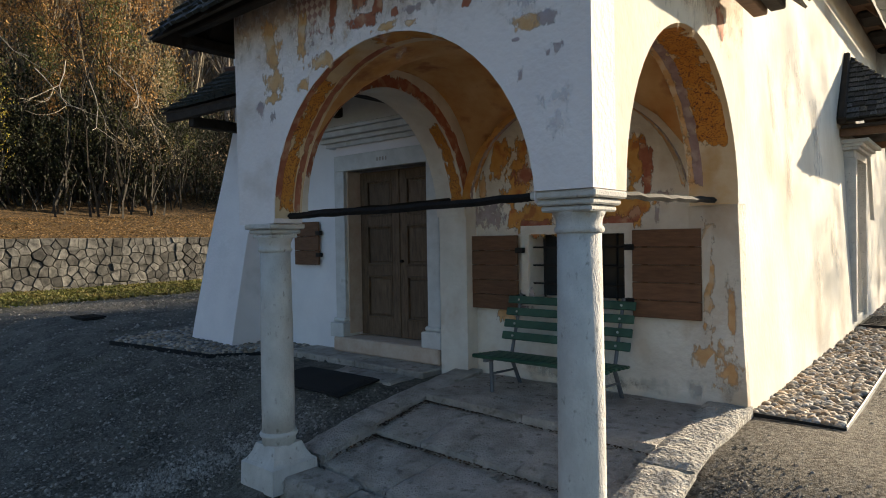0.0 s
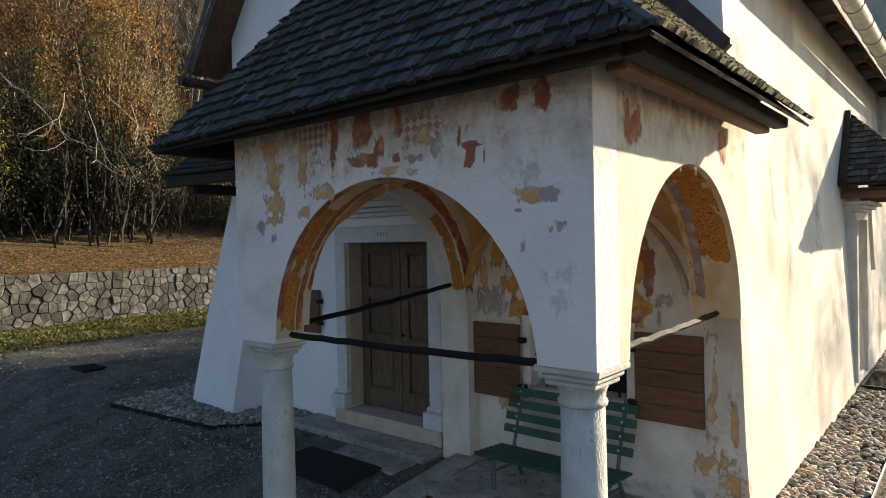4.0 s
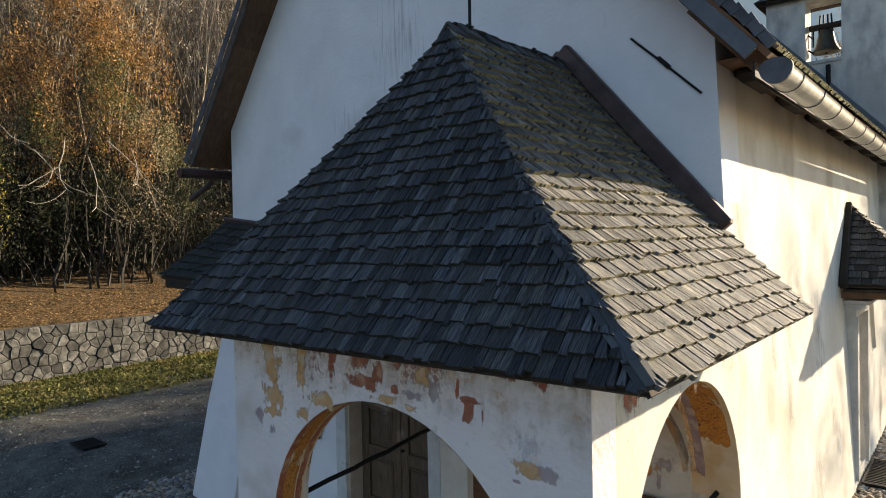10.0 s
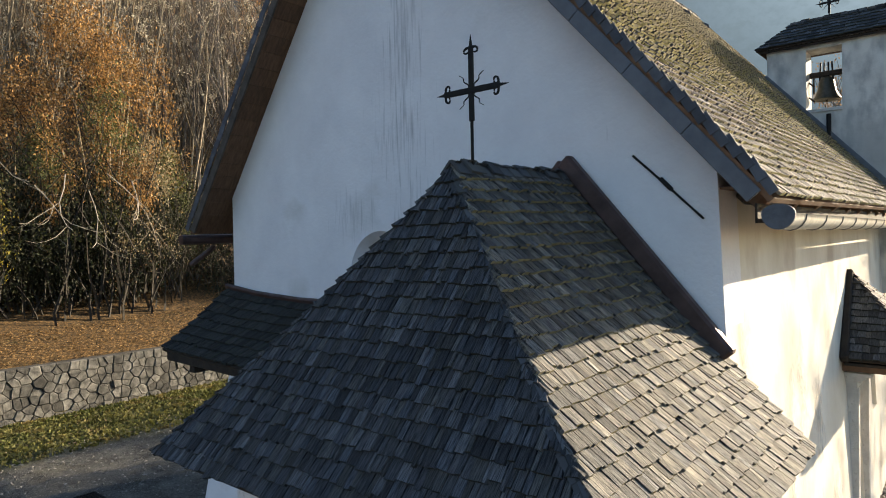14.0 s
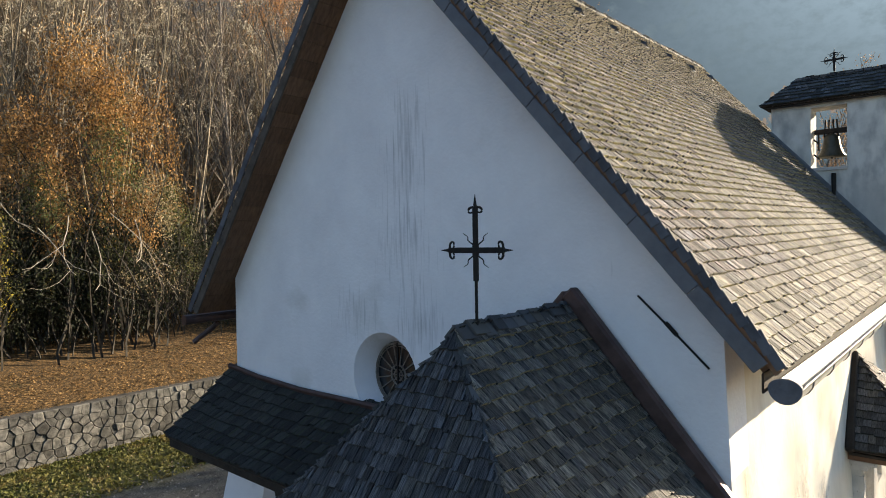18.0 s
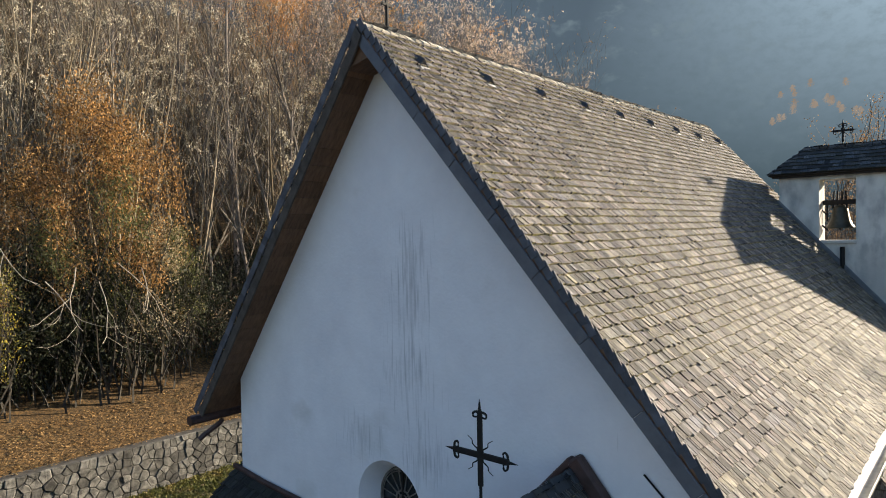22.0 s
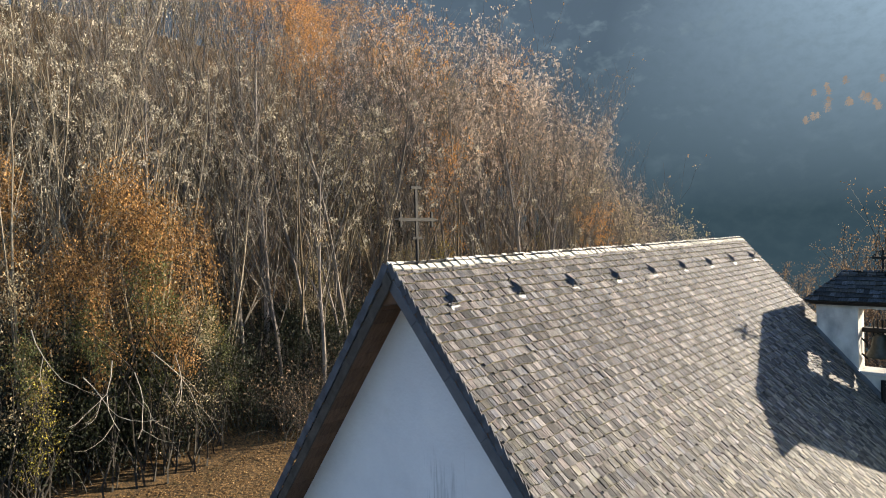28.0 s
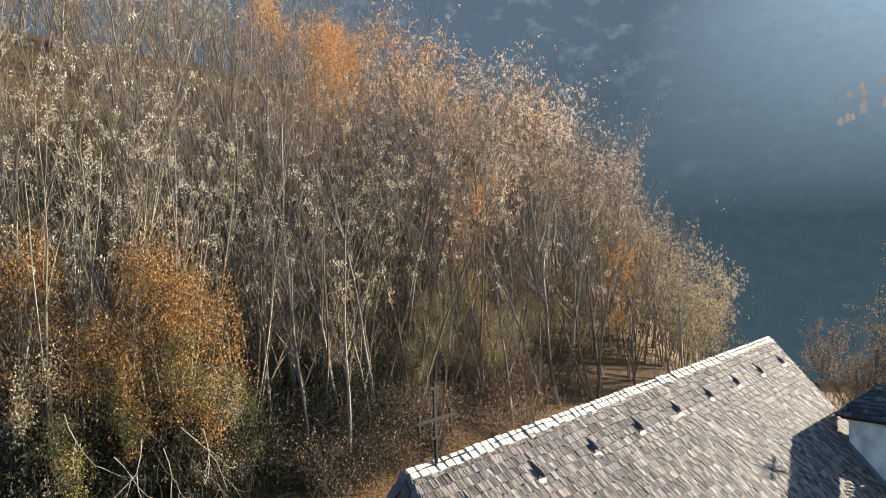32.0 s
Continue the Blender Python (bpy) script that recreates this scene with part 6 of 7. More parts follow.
PATHSTONE = material("path_stones", (0.17, 0.145, 0.11), (0.36, 0.315, 0.25), 9, 0.9, 0.4, 40, vary=0.6)
GRAVEL = material("yard_stones", (0.13, 0.12, 0.105), (0.29, 0.27, 0.24), 9, 0.9, 0.4, 40, vary=0.55)
loose_gravel(20000, 12, yard_spot, GRAVEL, "loose grey gravel chips on the yard", 0.008, 0.03)
loose_gravel(14000, 14, lambda q: (q.uniform(-16.5, -5), q.uniform(-3, 12)), GRAVEL, "scattered pale gravel chips on the open yard", 0.012, 0.045)
loose_gravel(4000, 13, lambda q: next(p for p in iter(lambda: sunny_spot(q), None) if not (p[0] < 0.8 and p[1] > 2.85)), GRAVEL, "loose gravel chips on the sunny path", 0.006, 0.024)
loose_gravel(12000, 15, lambda q: (q.uniform(0.14, 2.2), q.uniform(-0.6, 2.85)), PATHSTONE, "coarse pale gravel on the sunny path by the kerb", 0.005, 0.016)
ED = thing("edging_strip", (0.74, 9, 0.1), "thin bare steel edging along the pebble strip", "edging")
for k in range(12):
    y0, y1 = 2.9 + k, 3.9 + k
    a, b = (0.745, y0, ground_z(0.7, y0) + 0.02), (0.745, y1, ground_z(0.7, y1) + 0.02)
    plank_between(a, b, 0.012, 0.06, (0, 0, 1), ZINC, "edging_length", ED)
plank_between((0.05, 2.90, 0.115), (0.745, 2.90, 0.095), 0.014, 0.04, (0, 0, 1), IRON, "edging_length", ED)
EL = thing("edging_strip", (-8, 1.6, 0.1), "thin dark edging round the buttress pebbles", "edging")
for a, b in (((-9.35, 1.3), (-8.5, 1.4)), ((-8.5, 1.4), (-6.8, 1.6)), ((-6.8, 1.6), (-6.05, 2.5))):
    plank_between((*a, ground_z(*a) + 0.01), (*b, ground_z(*b) + 0.01), 0.03, 0.08, (0, 0, 1), BLACK, "edging_length", EL)


def grate(x0, x1, y0, y1, z, n, label):
    g = thing("drain_grate", ((x0 + x1) / 2, (y0 + y1) / 2, z), label, "grate")
    fr = bmesh.new()
    for lo, hi in (((x0, y0), (x1, y0 + 0.03)), ((x0, y1 - 0.03), (x1, y1)), ((x0, y0 + 0.031), (x0 + 0.03, y1 - 0.031)), ((x1 - 0.03, y0 + 0.031), (x1, y1 - 0.031))):
        box(fr, (lo[0], lo[1], z), (hi[0], hi[1], z + 0.03))
    part("frame", fr, IRON, g)
    for k in range(n):
        y = y0 + 0.04 + (y1 - y0 - 0.08) * (k + 0.5) / n
        part("slat", boxed((x0 + 0.031, y - 0.012, z), (x1 - 0.031, y + 0.012, z + 0.026)), IRON, g)
    # Dark sheet below the slats, painting the shade of a pit.
    part("pit", boxed((x0 + 0.03, y0 + 0.03, z - 0.03), (x1 - 0.03, y1 - 0.03, z - 0.01)), DARK, g)


grate(-12.6, -11.95, 1.85, 2.3, ground_z(-12.3, 2.0) + 0.03, 6, "square iron drain grate in the yard")
grate(0.06, 0.70, 9.0, 10.4, ground_z(0.4, 9.7) + 0.06, 16, "black iron shoe grate before the side door")

# ---- distance ----
def mountain_material():
    m = bpy.data.materials.new("hazy_mountain")
    m.use_nodes = True
    n, l = m.node_tree.nodes, m.node_tree.links
    n.remove(n["Principled BSDF"])
    co = n.new("ShaderNodeTexCoord")
    sep = n.new("ShaderNodeSeparateXYZ")
    l.new(co.outputs["Object"], sep.inputs[0])

    def spread(sock, lo, hi):
        r = n.new("ShaderNodeMapRange")
        r.inputs[1].default_value, r.inputs[2].default_value = lo, hi
        l.new(sock, r.inputs[0])
        return r.outputs[0]

    def blend(fac, a, c):
        x = n.new("ShaderNodeMix")
        x.data_type = "RGBA"
        l.new(fac, x.inputs[0])
        if isinstance(a, tuple):
            x.inputs[6].default_value = rgb(a)
        else:
            l.new(a, x.inputs[6])
        x.inputs[7].default_value = rgb(c)
        return x.outputs[2]

    def cloud(scale, lo, hi, detail=9):
        a = n.new("ShaderNodeTexNoise")
        a.inputs["Scale"].default_value, a.inputs["Detail"].default_value, a.inputs["Roughness"].default_value = scale, detail, 0.62
        l.new(co.outputs["Object"], a.inputs[0])
        return spread(a.outputs[0], lo, hi)

    # Haze is put into the colour: paler with height, palest in the high east.
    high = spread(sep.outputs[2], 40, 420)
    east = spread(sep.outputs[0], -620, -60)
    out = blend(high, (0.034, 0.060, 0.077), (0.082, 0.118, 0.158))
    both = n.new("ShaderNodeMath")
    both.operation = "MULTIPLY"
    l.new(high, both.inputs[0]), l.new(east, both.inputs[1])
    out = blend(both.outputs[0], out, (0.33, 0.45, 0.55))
    wood = n.new("ShaderNodeMath")
    wood.operation = "MULTIPLY"
    l.new(cloud(0.05, 0.42, 0.75), wood.inputs[0])
    wood.inputs[1].default_value = 0.22
    out = blend(wood.outputs[0], out, (0.075, 0.115, 0.13))
    rock = n.new("ShaderNodeMath")
    rock.operation = "MULTIPLY"
    l.new(cloud(0.022, 0.53, 0.80, 12), rock.inputs[0]), l.new(high, rock.inputs[1])
    out = blend(rock.outputs[0], out, (0.165, 0.225, 0.265))
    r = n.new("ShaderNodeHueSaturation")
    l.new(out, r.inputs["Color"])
    # The slope glows evenly and takes no light itself.
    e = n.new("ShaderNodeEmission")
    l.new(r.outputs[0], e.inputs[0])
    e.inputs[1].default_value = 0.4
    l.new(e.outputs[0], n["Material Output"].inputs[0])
    return m


bm = bmesh.new()
grid = []
for i in range(61):
    a = math.radians(4 + 106 * i / 60)
    row = []
    for k in range(15):
        d = 700 + 60 * k + 60 * noise.noise(Vector((i * 0.22, k * 0.3, 0)))
        row.append(bm.verts.new((-d * math.sin(a), d * math.cos(a), -420 + 85 * k + 14 * noise.noise(Vector((i * 0.3, k * 0.5, 5))))))
    grid.append(row)
for a, b in zip(grid, grid[1:]):
    for j in range(14):
        bm.faces.new((a[j], a[j + 1], b[j + 1], b[j]))
tagged(part("backdrop", bm, mountain_material(), smooth=True), "steep blue mountainside backdrop across the valley with morning haze painted in", "mountain", kind="structure")

# ---- terrace wall of rubble ----
def cells(seed, y0, y1, z0, z1, size):
    """Irregular polygons that fill a rectangle: each point's share, cut by its neighbours."""
    rr = random.Random(seed)
    ny, nz = int((y1 - y0) / size), int((z1 - z0) / size)
    pts = [(y0 + (j + 0.5 + rr.uniform(-0.42, 0.42)) * (y1 - y0) / ny, z0 + (k + 0.5 + rr.uniform(-0.42, 0.42)) * (z1 - z0) / nz) for j in range(ny) for k in range(nz)]
    for p in pts:
        poly = [(y0, z0), (y1, z0), (y1, z1), (y0, z1)]
        for q in pts:
            dy, dz = q[0] - p[0], q[1] - p[1]
            if q is p or dy * dy + dz * dz > (3.2 * size) ** 2:
                continue
            my, mz = (p[0] + q[0]) / 2, (p[1] + q[1]) / 2
            out = []
            for a, b in zip(poly, poly[1:] + poly[:1]):
                sa, sb = (a[0] - my) * dy + (a[1] - mz) * dz, (b[0] - my) * dy + (b[1] - mz) * dz
                if sa <= 0:
                    out.append(a)
                if (sa < 0) != (sb < 0):
                    t = sa / (sa - sb)
                    out.append((a[0] + (b[0] - a[0]) * t, a[1] + (b[1] - a[1]) * t))
            poly = out
        if len(poly) > 2:
            yield p, poly, rr


TW = tagged(part("terrace_wall", boxed((-19.9, -10, -0.2), (-19.36, 34, 1.90)), MORTAR), "rubble stone terrace wall with dark open joints", "wall", kind="structure")
for c, poly, rr in cells(2, 1.0, 12.0, 0.25, 1.93, 0.245):
    out = 0.04 + rr.uniform(0, 0.045)
    bm = bmesh.new()
    rings = []
    for f, x in ((0.975, -19.38), (0.95, -19.36 + out * 0.65), (0.85, -19.36 + out)):
        rings.append([bm.verts.new((x + rr.uniform(-0.006, 0.006), c[0] + (y - c[0]) * f, c[1] + (z - c[1]) * f)) for y, z in poly])
    for a, b in zip(rings, rings[1:]):
        for k in range(len(poly)):
            bm.faces.new((a[k], a[(k + 1) % len(poly)], b[(k + 1) % len(poly)], b[k]))
    bm.faces.new(rings[-1])
    bmesh.ops.recalc_face_normals(bm, faces=bm.faces)
    part("stone", bm, RUBBLE, TW)


# ---- trees ----
def tree(seed, height, stems=1, fan=0.1, limbs=2, low=2, lean=0.8, reach=(0.24, 0.40), fine=3, twigs=3, leafy=0.3, cluster=3, loose=0.09, leaf_size=0.065, thick=1.0, fat=1.0, droop=0.0):
    """A woodland tree: tapered stems, rising limbs, twigs, and clusters of leaf blades at the ends."""
    rr = random.Random(seed)
    V, F, leaves = [], [], []

    def tube(p, q, r0, r1, n):
        m = (q - p).to_track_quat("Z", "Y").to_matrix()
        o = len(V)
        for c, r in ((p, r0), (q, r1)):
            for k in range(n):
                V.append(c + m @ Vector((r * math.cos(2 * math.pi * k / n), r * math.sin(2 * math.pi * k / n), 0)))
        if n == 2:
            F.append((o, o + 1, o + 3, o + 2))
            return
        for k in range(n):
            F.append((o + k, o + (k + 1) % n, o + n + (k + 1) % n, o + n + k))

    def tuft(p):
        for _ in range(cluster):
            leaves.append((p + Vector((rr.gauss(0, loose), rr.gauss(0, loose), rr.gauss(-0.3 * loose, loose) - droop * loose * rr.random())), rr.uniform(0.6, 1.25) * leaf_size))

    def grow(p, d, ln, r, level):
        steps = (8, 4, 2, 1)[level]
        for s in range(steps):
            bend = Vector((rr.uniform(-1, 1), rr.uniform(-1, 1), rr.uniform(-0.05, 0.5))) * (0.075, 0.17, 0.25, 0.3)[level]
            d = (d + bend).normalized()
            q = p + d * ln / steps
            r1 = max(fat * (0.012, 0.009, 0.006, 0.004)[level], r * (0.86, 0.78, 0.7, 0.6)[level])
            tube(p, q, r, r1, (6 if stems == 1 else 5, 3, 3, 2)[level])
            p, r = q, r1
            if level < 3 and (level > 0 or s >= low):
                for _ in range((limbs, fine if s % 2 else fine - 1, twigs)[level]):
                    ang = rr.uniform(0, 2 * math.pi)
                    out = Vector((math.cos(ang), math.sin(ang), rr.uniform(0.45, 1.4))).normalized()
                    grow(p, (d * 0.5 + out * lean).normalized(), ln * rr.uniform(*(reach, (0.32, 0.55), (0.4, 0.8))[level]), max(0.007 * fat, r * 0.5), level + 1)
        if level >= (1 if stems > 3 else 2) and rr.random() < leafy:
            tuft(p)

    for k in range(stems):
        ang = 2 * math.pi * (k + rr.uniform(-0.3, 0.3)) / stems
        d = Vector((fan * math.cos(ang) + rr.uniform(-0.06, 0.06), fan * math.sin(ang) + rr.uniform(-0.06, 0.06), 1)).normalized()
        h = height * (1 if k == 0 else rr.uniform(0.65, 1.0))
        grow(Vector((0.12 * math.cos(ang), 0.12 * math.sin(ang), -0.4)) * (1 if stems > 1 else 0) + Vector((0, 0, -0.4)), d, h, thick * (h * 0.006 + 0.02), 0)
    wood = bpy.data.meshes.new("trunk")
    wood.from_pydata(V, [], F)
    return wood, leaf_mesh(leaves, rr)


def leaf_mesh(leaves, rr):
    verts, faces = [], []
    for p, s in leaves:
        m = Euler((rr.uniform(0, 6), rr.uniform(0, 6), rr.uniform(0, 6))).to_matrix()
        o = len(verts)
        verts += [p + m @ Vector(v) * s for v in ((-1, 0, 0), (0, -0.5, 0.15), (1, 0, 0), (0, 0.5, 0.15))]
        faces.append((o, o + 1, o + 2, o + 3))
    me = bpy.data.meshes.new("crown")
    me.from_pydata(verts, [], faces)
    return me


def shrub(seed, height, wide, count, leaf_size, stems):
    """A thicket: many thin crooked stems from the ground, and leaves through all of it."""
    rr = random.Random(seed)
    V, F, leaves = [], [], []
    for _ in range(stems):
        p = Vector((rr.gauss(0, wide * 0.25), rr.gauss(0, wide * 0.25), -0.2))
        d = Vector((rr.uniform(-0.5, 0.5), rr.uniform(-0.5, 0.5), 1)).normalized()
        r = 0.016
        for s in range(5):
            q = p + d * height / 5 * rr.uniform(0.7, 1.15)
            m = (q - p).to_track_quat("Z", "Y").to_matrix()
            o = len(V)
            for c, rad in ((p, r), (q, r * 0.75)):
                V.extend(c + m @ Vector((rad * math.cos(2.1 * k), rad * math.sin(2.1 * k), 0)) for k in range(3))
            F.extend((o + k, o + (k + 1) % 3, o + 3 + (k + 1) % 3, o + 3 + k) for k in range(3))
            for _ in range(count // (stems * 5)):
                leaves.append((q + Vector((rr.gauss(0, 0.2), rr.gauss(0, 0.2), rr.gauss(0, 0.22))), rr.uniform(0.5, 1.3) * leaf_size))
            p, r = q, r * 0.75
            d = (d + Vector((rr.uniform(-0.5, 0.5), rr.uniform(-0.5, 0.5), rr.uniform(-0.35, 0.1)))).normalized()
    wood = bpy.data.meshes.new("stem")
    wood.from_pydata(V, [], F)
    return wood, leaf_mesh(leaves, rr)


def vines(seed, height, wide, clumps, each, leaf_size):
    """An overgrown tree: hanging curtains of leaves in long clumps over crooked stems, with gaps between."""
    rr = random.Random(seed)
    V, F, leaves = [], [], []

    def strand(p, d, ln, r, drop, steps=6):
        for s in range(steps):
            d = (d + Vector((rr.uniform(-0.35, 0.35), rr.uniform(-0.35, 0.35), drop))).normalized()
            q = p + d * ln / steps
            m = (q - p).to_track_quat("Z", "Y").to_matrix()
            o = len(V)
            for c, rad in ((p, r), (q, r * 0.8)):
                V.extend(c + m @ Vector((rad * math.cos(2.1 * k), rad * math.sin(2.1 * k), 0)) for k in range(3))
            F.extend((o + k, o + (k + 1) % 3, o + 3 + (k + 1) % 3, o + 3 + k) for k in range(3))
            p, r = q, r * 0.8
        return p

    for _ in range(7):
        strand(Vector((rr.gauss(0, 0.4), rr.gauss(0, 0.4), -0.3)), Vector((rr.uniform(-0.25, 0.25), rr.uniform(-0.25, 0.25), 1)), height * rr.uniform(0.7, 1.0), 0.055, 0.05, 8)
    for k in range(clumps):
        f = 0.26 + 0.74 * rr.random() ** 0.7
        a, rad = rr.uniform(0, 6.3), wide * (0.45 + 0.55 * math.sin(math.pi * min(1, 0.15 + f * 0.85))) * rr.uniform(0.35, 0.85)
        c = Vector((rad * math.cos(a), rad * math.sin(a), height * (0.12 + 0.88 * f)))
        sx, sz = rr.uniform(0.15, 0.36), rr.uniform(0.25, 0.65)
        for _ in range(int(each * rr.uniform(0.4, 1.4))):
            leaves.append((c + Vector((rr.gauss(0, sx), rr.gauss(0, sx), rr.gauss(0, sz))), rr.uniform(0.5, 1.25) * leaf_size))
        strand(c, Vector((rr.uniform(-1, 1), rr.uniform(-1, 1), 0.1)), rr.uniform(0.8, 2.2), 0.012, -0.25)
    wood = bpy.data.meshes.new("stem")
    wood.from_pydata(V, [], F)
    return wood, leaf_mesh(leaves, rr)


BARK = material("grey_bark", (0.072, 0.060, 0.049), (0.20, 0.174, 0.143), 6, 0.9, 0.5, 30, stretch=(3, 3, 1), vary=0.4)
PALEBARK = material("pale_bark", (0.075, 0.056, 0.034), (0.19, 0.15, 0.094), 6, 0.9, 0.5, 30, stretch=(3, 3, 1), vary=0.4)
CREAMBARK = material("cream_bark", (0.13, 0.105, 0.072), (0.28, 0.24, 0.175), 6, 0.9, 0.5, 30, stretch=(3, 3, 1), vary=0.4)
DARKBARK = material("dark_bark", (0.045, 0.038, 0.031), (0.12, 0.102, 0.083), 6, 0.9, 0.5, 30, stretch=(3, 3, 1), vary=0.4)
# Stems near black: the canopy's shade is put into their colour.
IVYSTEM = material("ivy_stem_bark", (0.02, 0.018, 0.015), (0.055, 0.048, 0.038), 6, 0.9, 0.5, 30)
BLEACHED = material("bleached_bark", (0.23, 0.20, 0.16), (0.40, 0.36, 0.295), 6, 0.9, 0.5, 30)


def leaf_material(name, c1, c2, c3, vary=0.55):
    m = material(name, c1, c2, 0.9, 0.7, 0.1, 30, third=c3, third_size=1.6, third_cut=0.55, vary=vary)
    n, l = m.node_tree.nodes, m.node_tree.links
    b = n["Principled BSDF"]
    tr = n.new("ShaderNodeBsdfTranslucent")
    l.new(b.inputs["Base Color"].links[0].from_socket, tr.inputs[0])
    mx = n.new("ShaderNodeMixShader")
    mx.inputs[0].default_value = 0.3
    l.new(b.outputs[0], mx.inputs[1]), l.new(tr.outputs[0], mx.inputs[2])
    l.new(mx.outputs[0], n["Material Output"].inputs[0])
    return m


RUSSET = leaf_material("russet_leaves", (0.26, 0.165, 0.096), (0.44, 0.315, 0.205), (0.16, 0.105, 0.068))
PALE = leaf_material("pale_leaves", (0.42, 0.365, 0.265), (0.60, 0.54, 0.42), (0.32, 0.24, 0.135), 0.3)
ORANGEL = leaf_material("orange_leaves", (0.48, 0.22, 0.055), (0.62, 0.33, 0.10), (0.34, 0.16, 0.05))
OLIVE = leaf_material("olive_leaves", (0.26, 0.23, 0.03), (0.46, 0.38, 0.06), (0.40, 0.26, 0.05))
# Ivy darker than its own green, shaded by colour as if under trees.
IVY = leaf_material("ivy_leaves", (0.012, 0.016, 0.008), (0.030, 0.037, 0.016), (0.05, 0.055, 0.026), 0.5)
BROWN = leaf_material("dry_leaves", (0.085, 0.064, 0.04), (0.15, 0.115, 0.072), (0.06, 0.046, 0.03))
TANGLE = leaf_material("vine_leaves", (0.13, 0.07, 0.028), (0.48, 0.27, 0.09), (0.10, 0.085, 0.032), 0.75)
VINEGREEN = leaf_material("green_vine_leaves", (0.055, 0.07, 0.022), (0.15, 0.155, 0.055), (0.26, 0.17, 0.06), 0.6)
VINEPALE = leaf_material("pale_vine_leaves", (0.22, 0.17, 0.09), (0.46, 0.39, 0.25), (0.24, 0.14, 0.06), 0.5)
HAZE = leaf_material("pinkish_twig_leaves", (0.44, 0.35, 0.28), (0.64, 0.54, 0.44), (0.50, 0.30, 0.15), 0.5)
next(q for q in HAZE.node_tree.nodes if q.type == "MIX_SHADER").inputs[0].default_value = 0.5
# Lighter than the grey bark: sun on the twigs is put into colour.
TWIGBARK = material("lit_twig_bark", (0.10, 0.083, 0.07), (0.25, 0.215, 0.18), 6, 0.9, 0.5, 30, stretch=(3, 3, 1), vary=0.5)
AUTUMN = leaf_material("autumn_leaves", (0.19, 0.12, 0.066), (0.28, 0.185, 0.105), (0.12, 0.078, 0.048))
BUFF = leaf_material("buff_leaves", (0.36, 0.27, 0.13), (0.46, 0.40, 0.27), (0.20, 0.17, 0.05))


def plant(name, label, category, group, meshes, mat, parts, bark=None):
    t = thing(name, (0, 0, 0), label, category, group)
    for me, nm, mt in zip(meshes, parts, (bark or BARK, mat)):
        me.materials.append(mt)
        o = new(nm, me)
        o.parent = t
        if nm in ("leaves", "crown", "stem"):
            tagged(o, kind="stuff")
    return t


TP = ("trunk", "crown")
KINDS = [  # label, bark, leaf colour, shape
    ("bare grey woodland tree with few brown leaves", BARK, BROWN, dict(height=10.5, fine=2, twigs=0, leafy=0.3, cluster=2, thick=1.3)),
    ("slim many-stemmed tree with pale fluffy seed tufts", PALEBARK, PALE, dict(height=10, stems=4, fan=0.24, limbs=1, low=3, lean=0.75, reach=(0.18, 0.32), fine=1, twigs=0, leafy=0.33, cluster=26, loose=0.11, leaf_size=0.06, thick=1.2)),
    ("bare twiggy tree with dark spreading limbs", BARK, BROWN, dict(height=11, lean=1.0, reach=(0.3, 0.5), fine=2, twigs=1, leafy=0.08, cluster=2, thick=1.7)),
    ("autumn tree with orange leaves", BARK, ORANGEL, dict(height=10.5, fine=2, twigs=1, leafy=0.9, cluster=9, loose=0.18, leaf_size=0.095, low=1)),
    ("tall tree with rusty leaves on grey branches", TWIGBARK, RUSSET, dict(height=12, fine=2, twigs=1, leafy=0.25, cluster=3, thick=1.7)),
    ("slim tree with brown withered leaves", TWIGBARK, RUSSET, dict(height=9, fine=2, twigs=1, leafy=0.5, cluster=3, loose=0.12)),
    ("small yellow-green layered tree", BARK, OLIVE, dict(height=6, low=0, lean=1.1, reach=(0.2, 0.4), fine=2, twigs=1, leafy=0.8, cluster=4, loose=0.12, leaf_size=0.07)),
    ("clump of thin upright saplings with dry twigs", PALEBARK, BROWN, dict(height=8, stems=4, fan=0.2, limbs=1, low=2, lean=0.55, reach=(0.2, 0.34), fine=1, twigs=1, leafy=0.1, cluster=2)),
    ("spreading many-stemmed tree with thin russet foliage", DARKBARK, AUTUMN, dict(height=9.5, stems=3, fan=0.3, limbs=2, low=1, lean=0.9, reach=(0.26, 0.42), fine=2, twigs=1, leafy=0.95, cluster=14, loose=0.14, leaf_size=0.05, thick=1.9, fat=2.0)),
    ("tall bare tree with a haze of fine pinkish-grey twigs", TWIGBARK, HAZE, dict(height=16, stems=3, fan=0.16, limbs=2, low=3, lean=0.75, reach=(0.20, 0.34), fine=2, twigs=2, leafy=0.55, cluster=6, loose=0.11, leaf_size=0.085, thick=1.5, fat=2.0)),
    ("tall pale-stemmed tree with drooping cream seed plumes", CREAMBARK, PALE, dict(height=13.5, stems=6, fan=0.22, limbs=1, low=3, lean=0.85, reach=(0.16, 0.30), fine=1, twigs=1, leafy=0.36, cluster=14, loose=0.085, leaf_size=0.05, thick=0.75, droop=1.8)),
    ("rounded tree with buff and golden leaves", BARK, BUFF, dict(height=8.5, low=1, limbs=3, lean=1.0, reach=(0.3, 0.46), fine=2, twigs=1, leafy=0.8, cluster=5, loose=0.18, leaf_size=0.09)),
]
WOODS = []
for i, (lab, bk, lm, shape) in enumerate(KINDS):
    WOODS.append(plant("tree", lab, "tree", "hillside trees", tree(60 + i, **shape), lm, TP, bk))
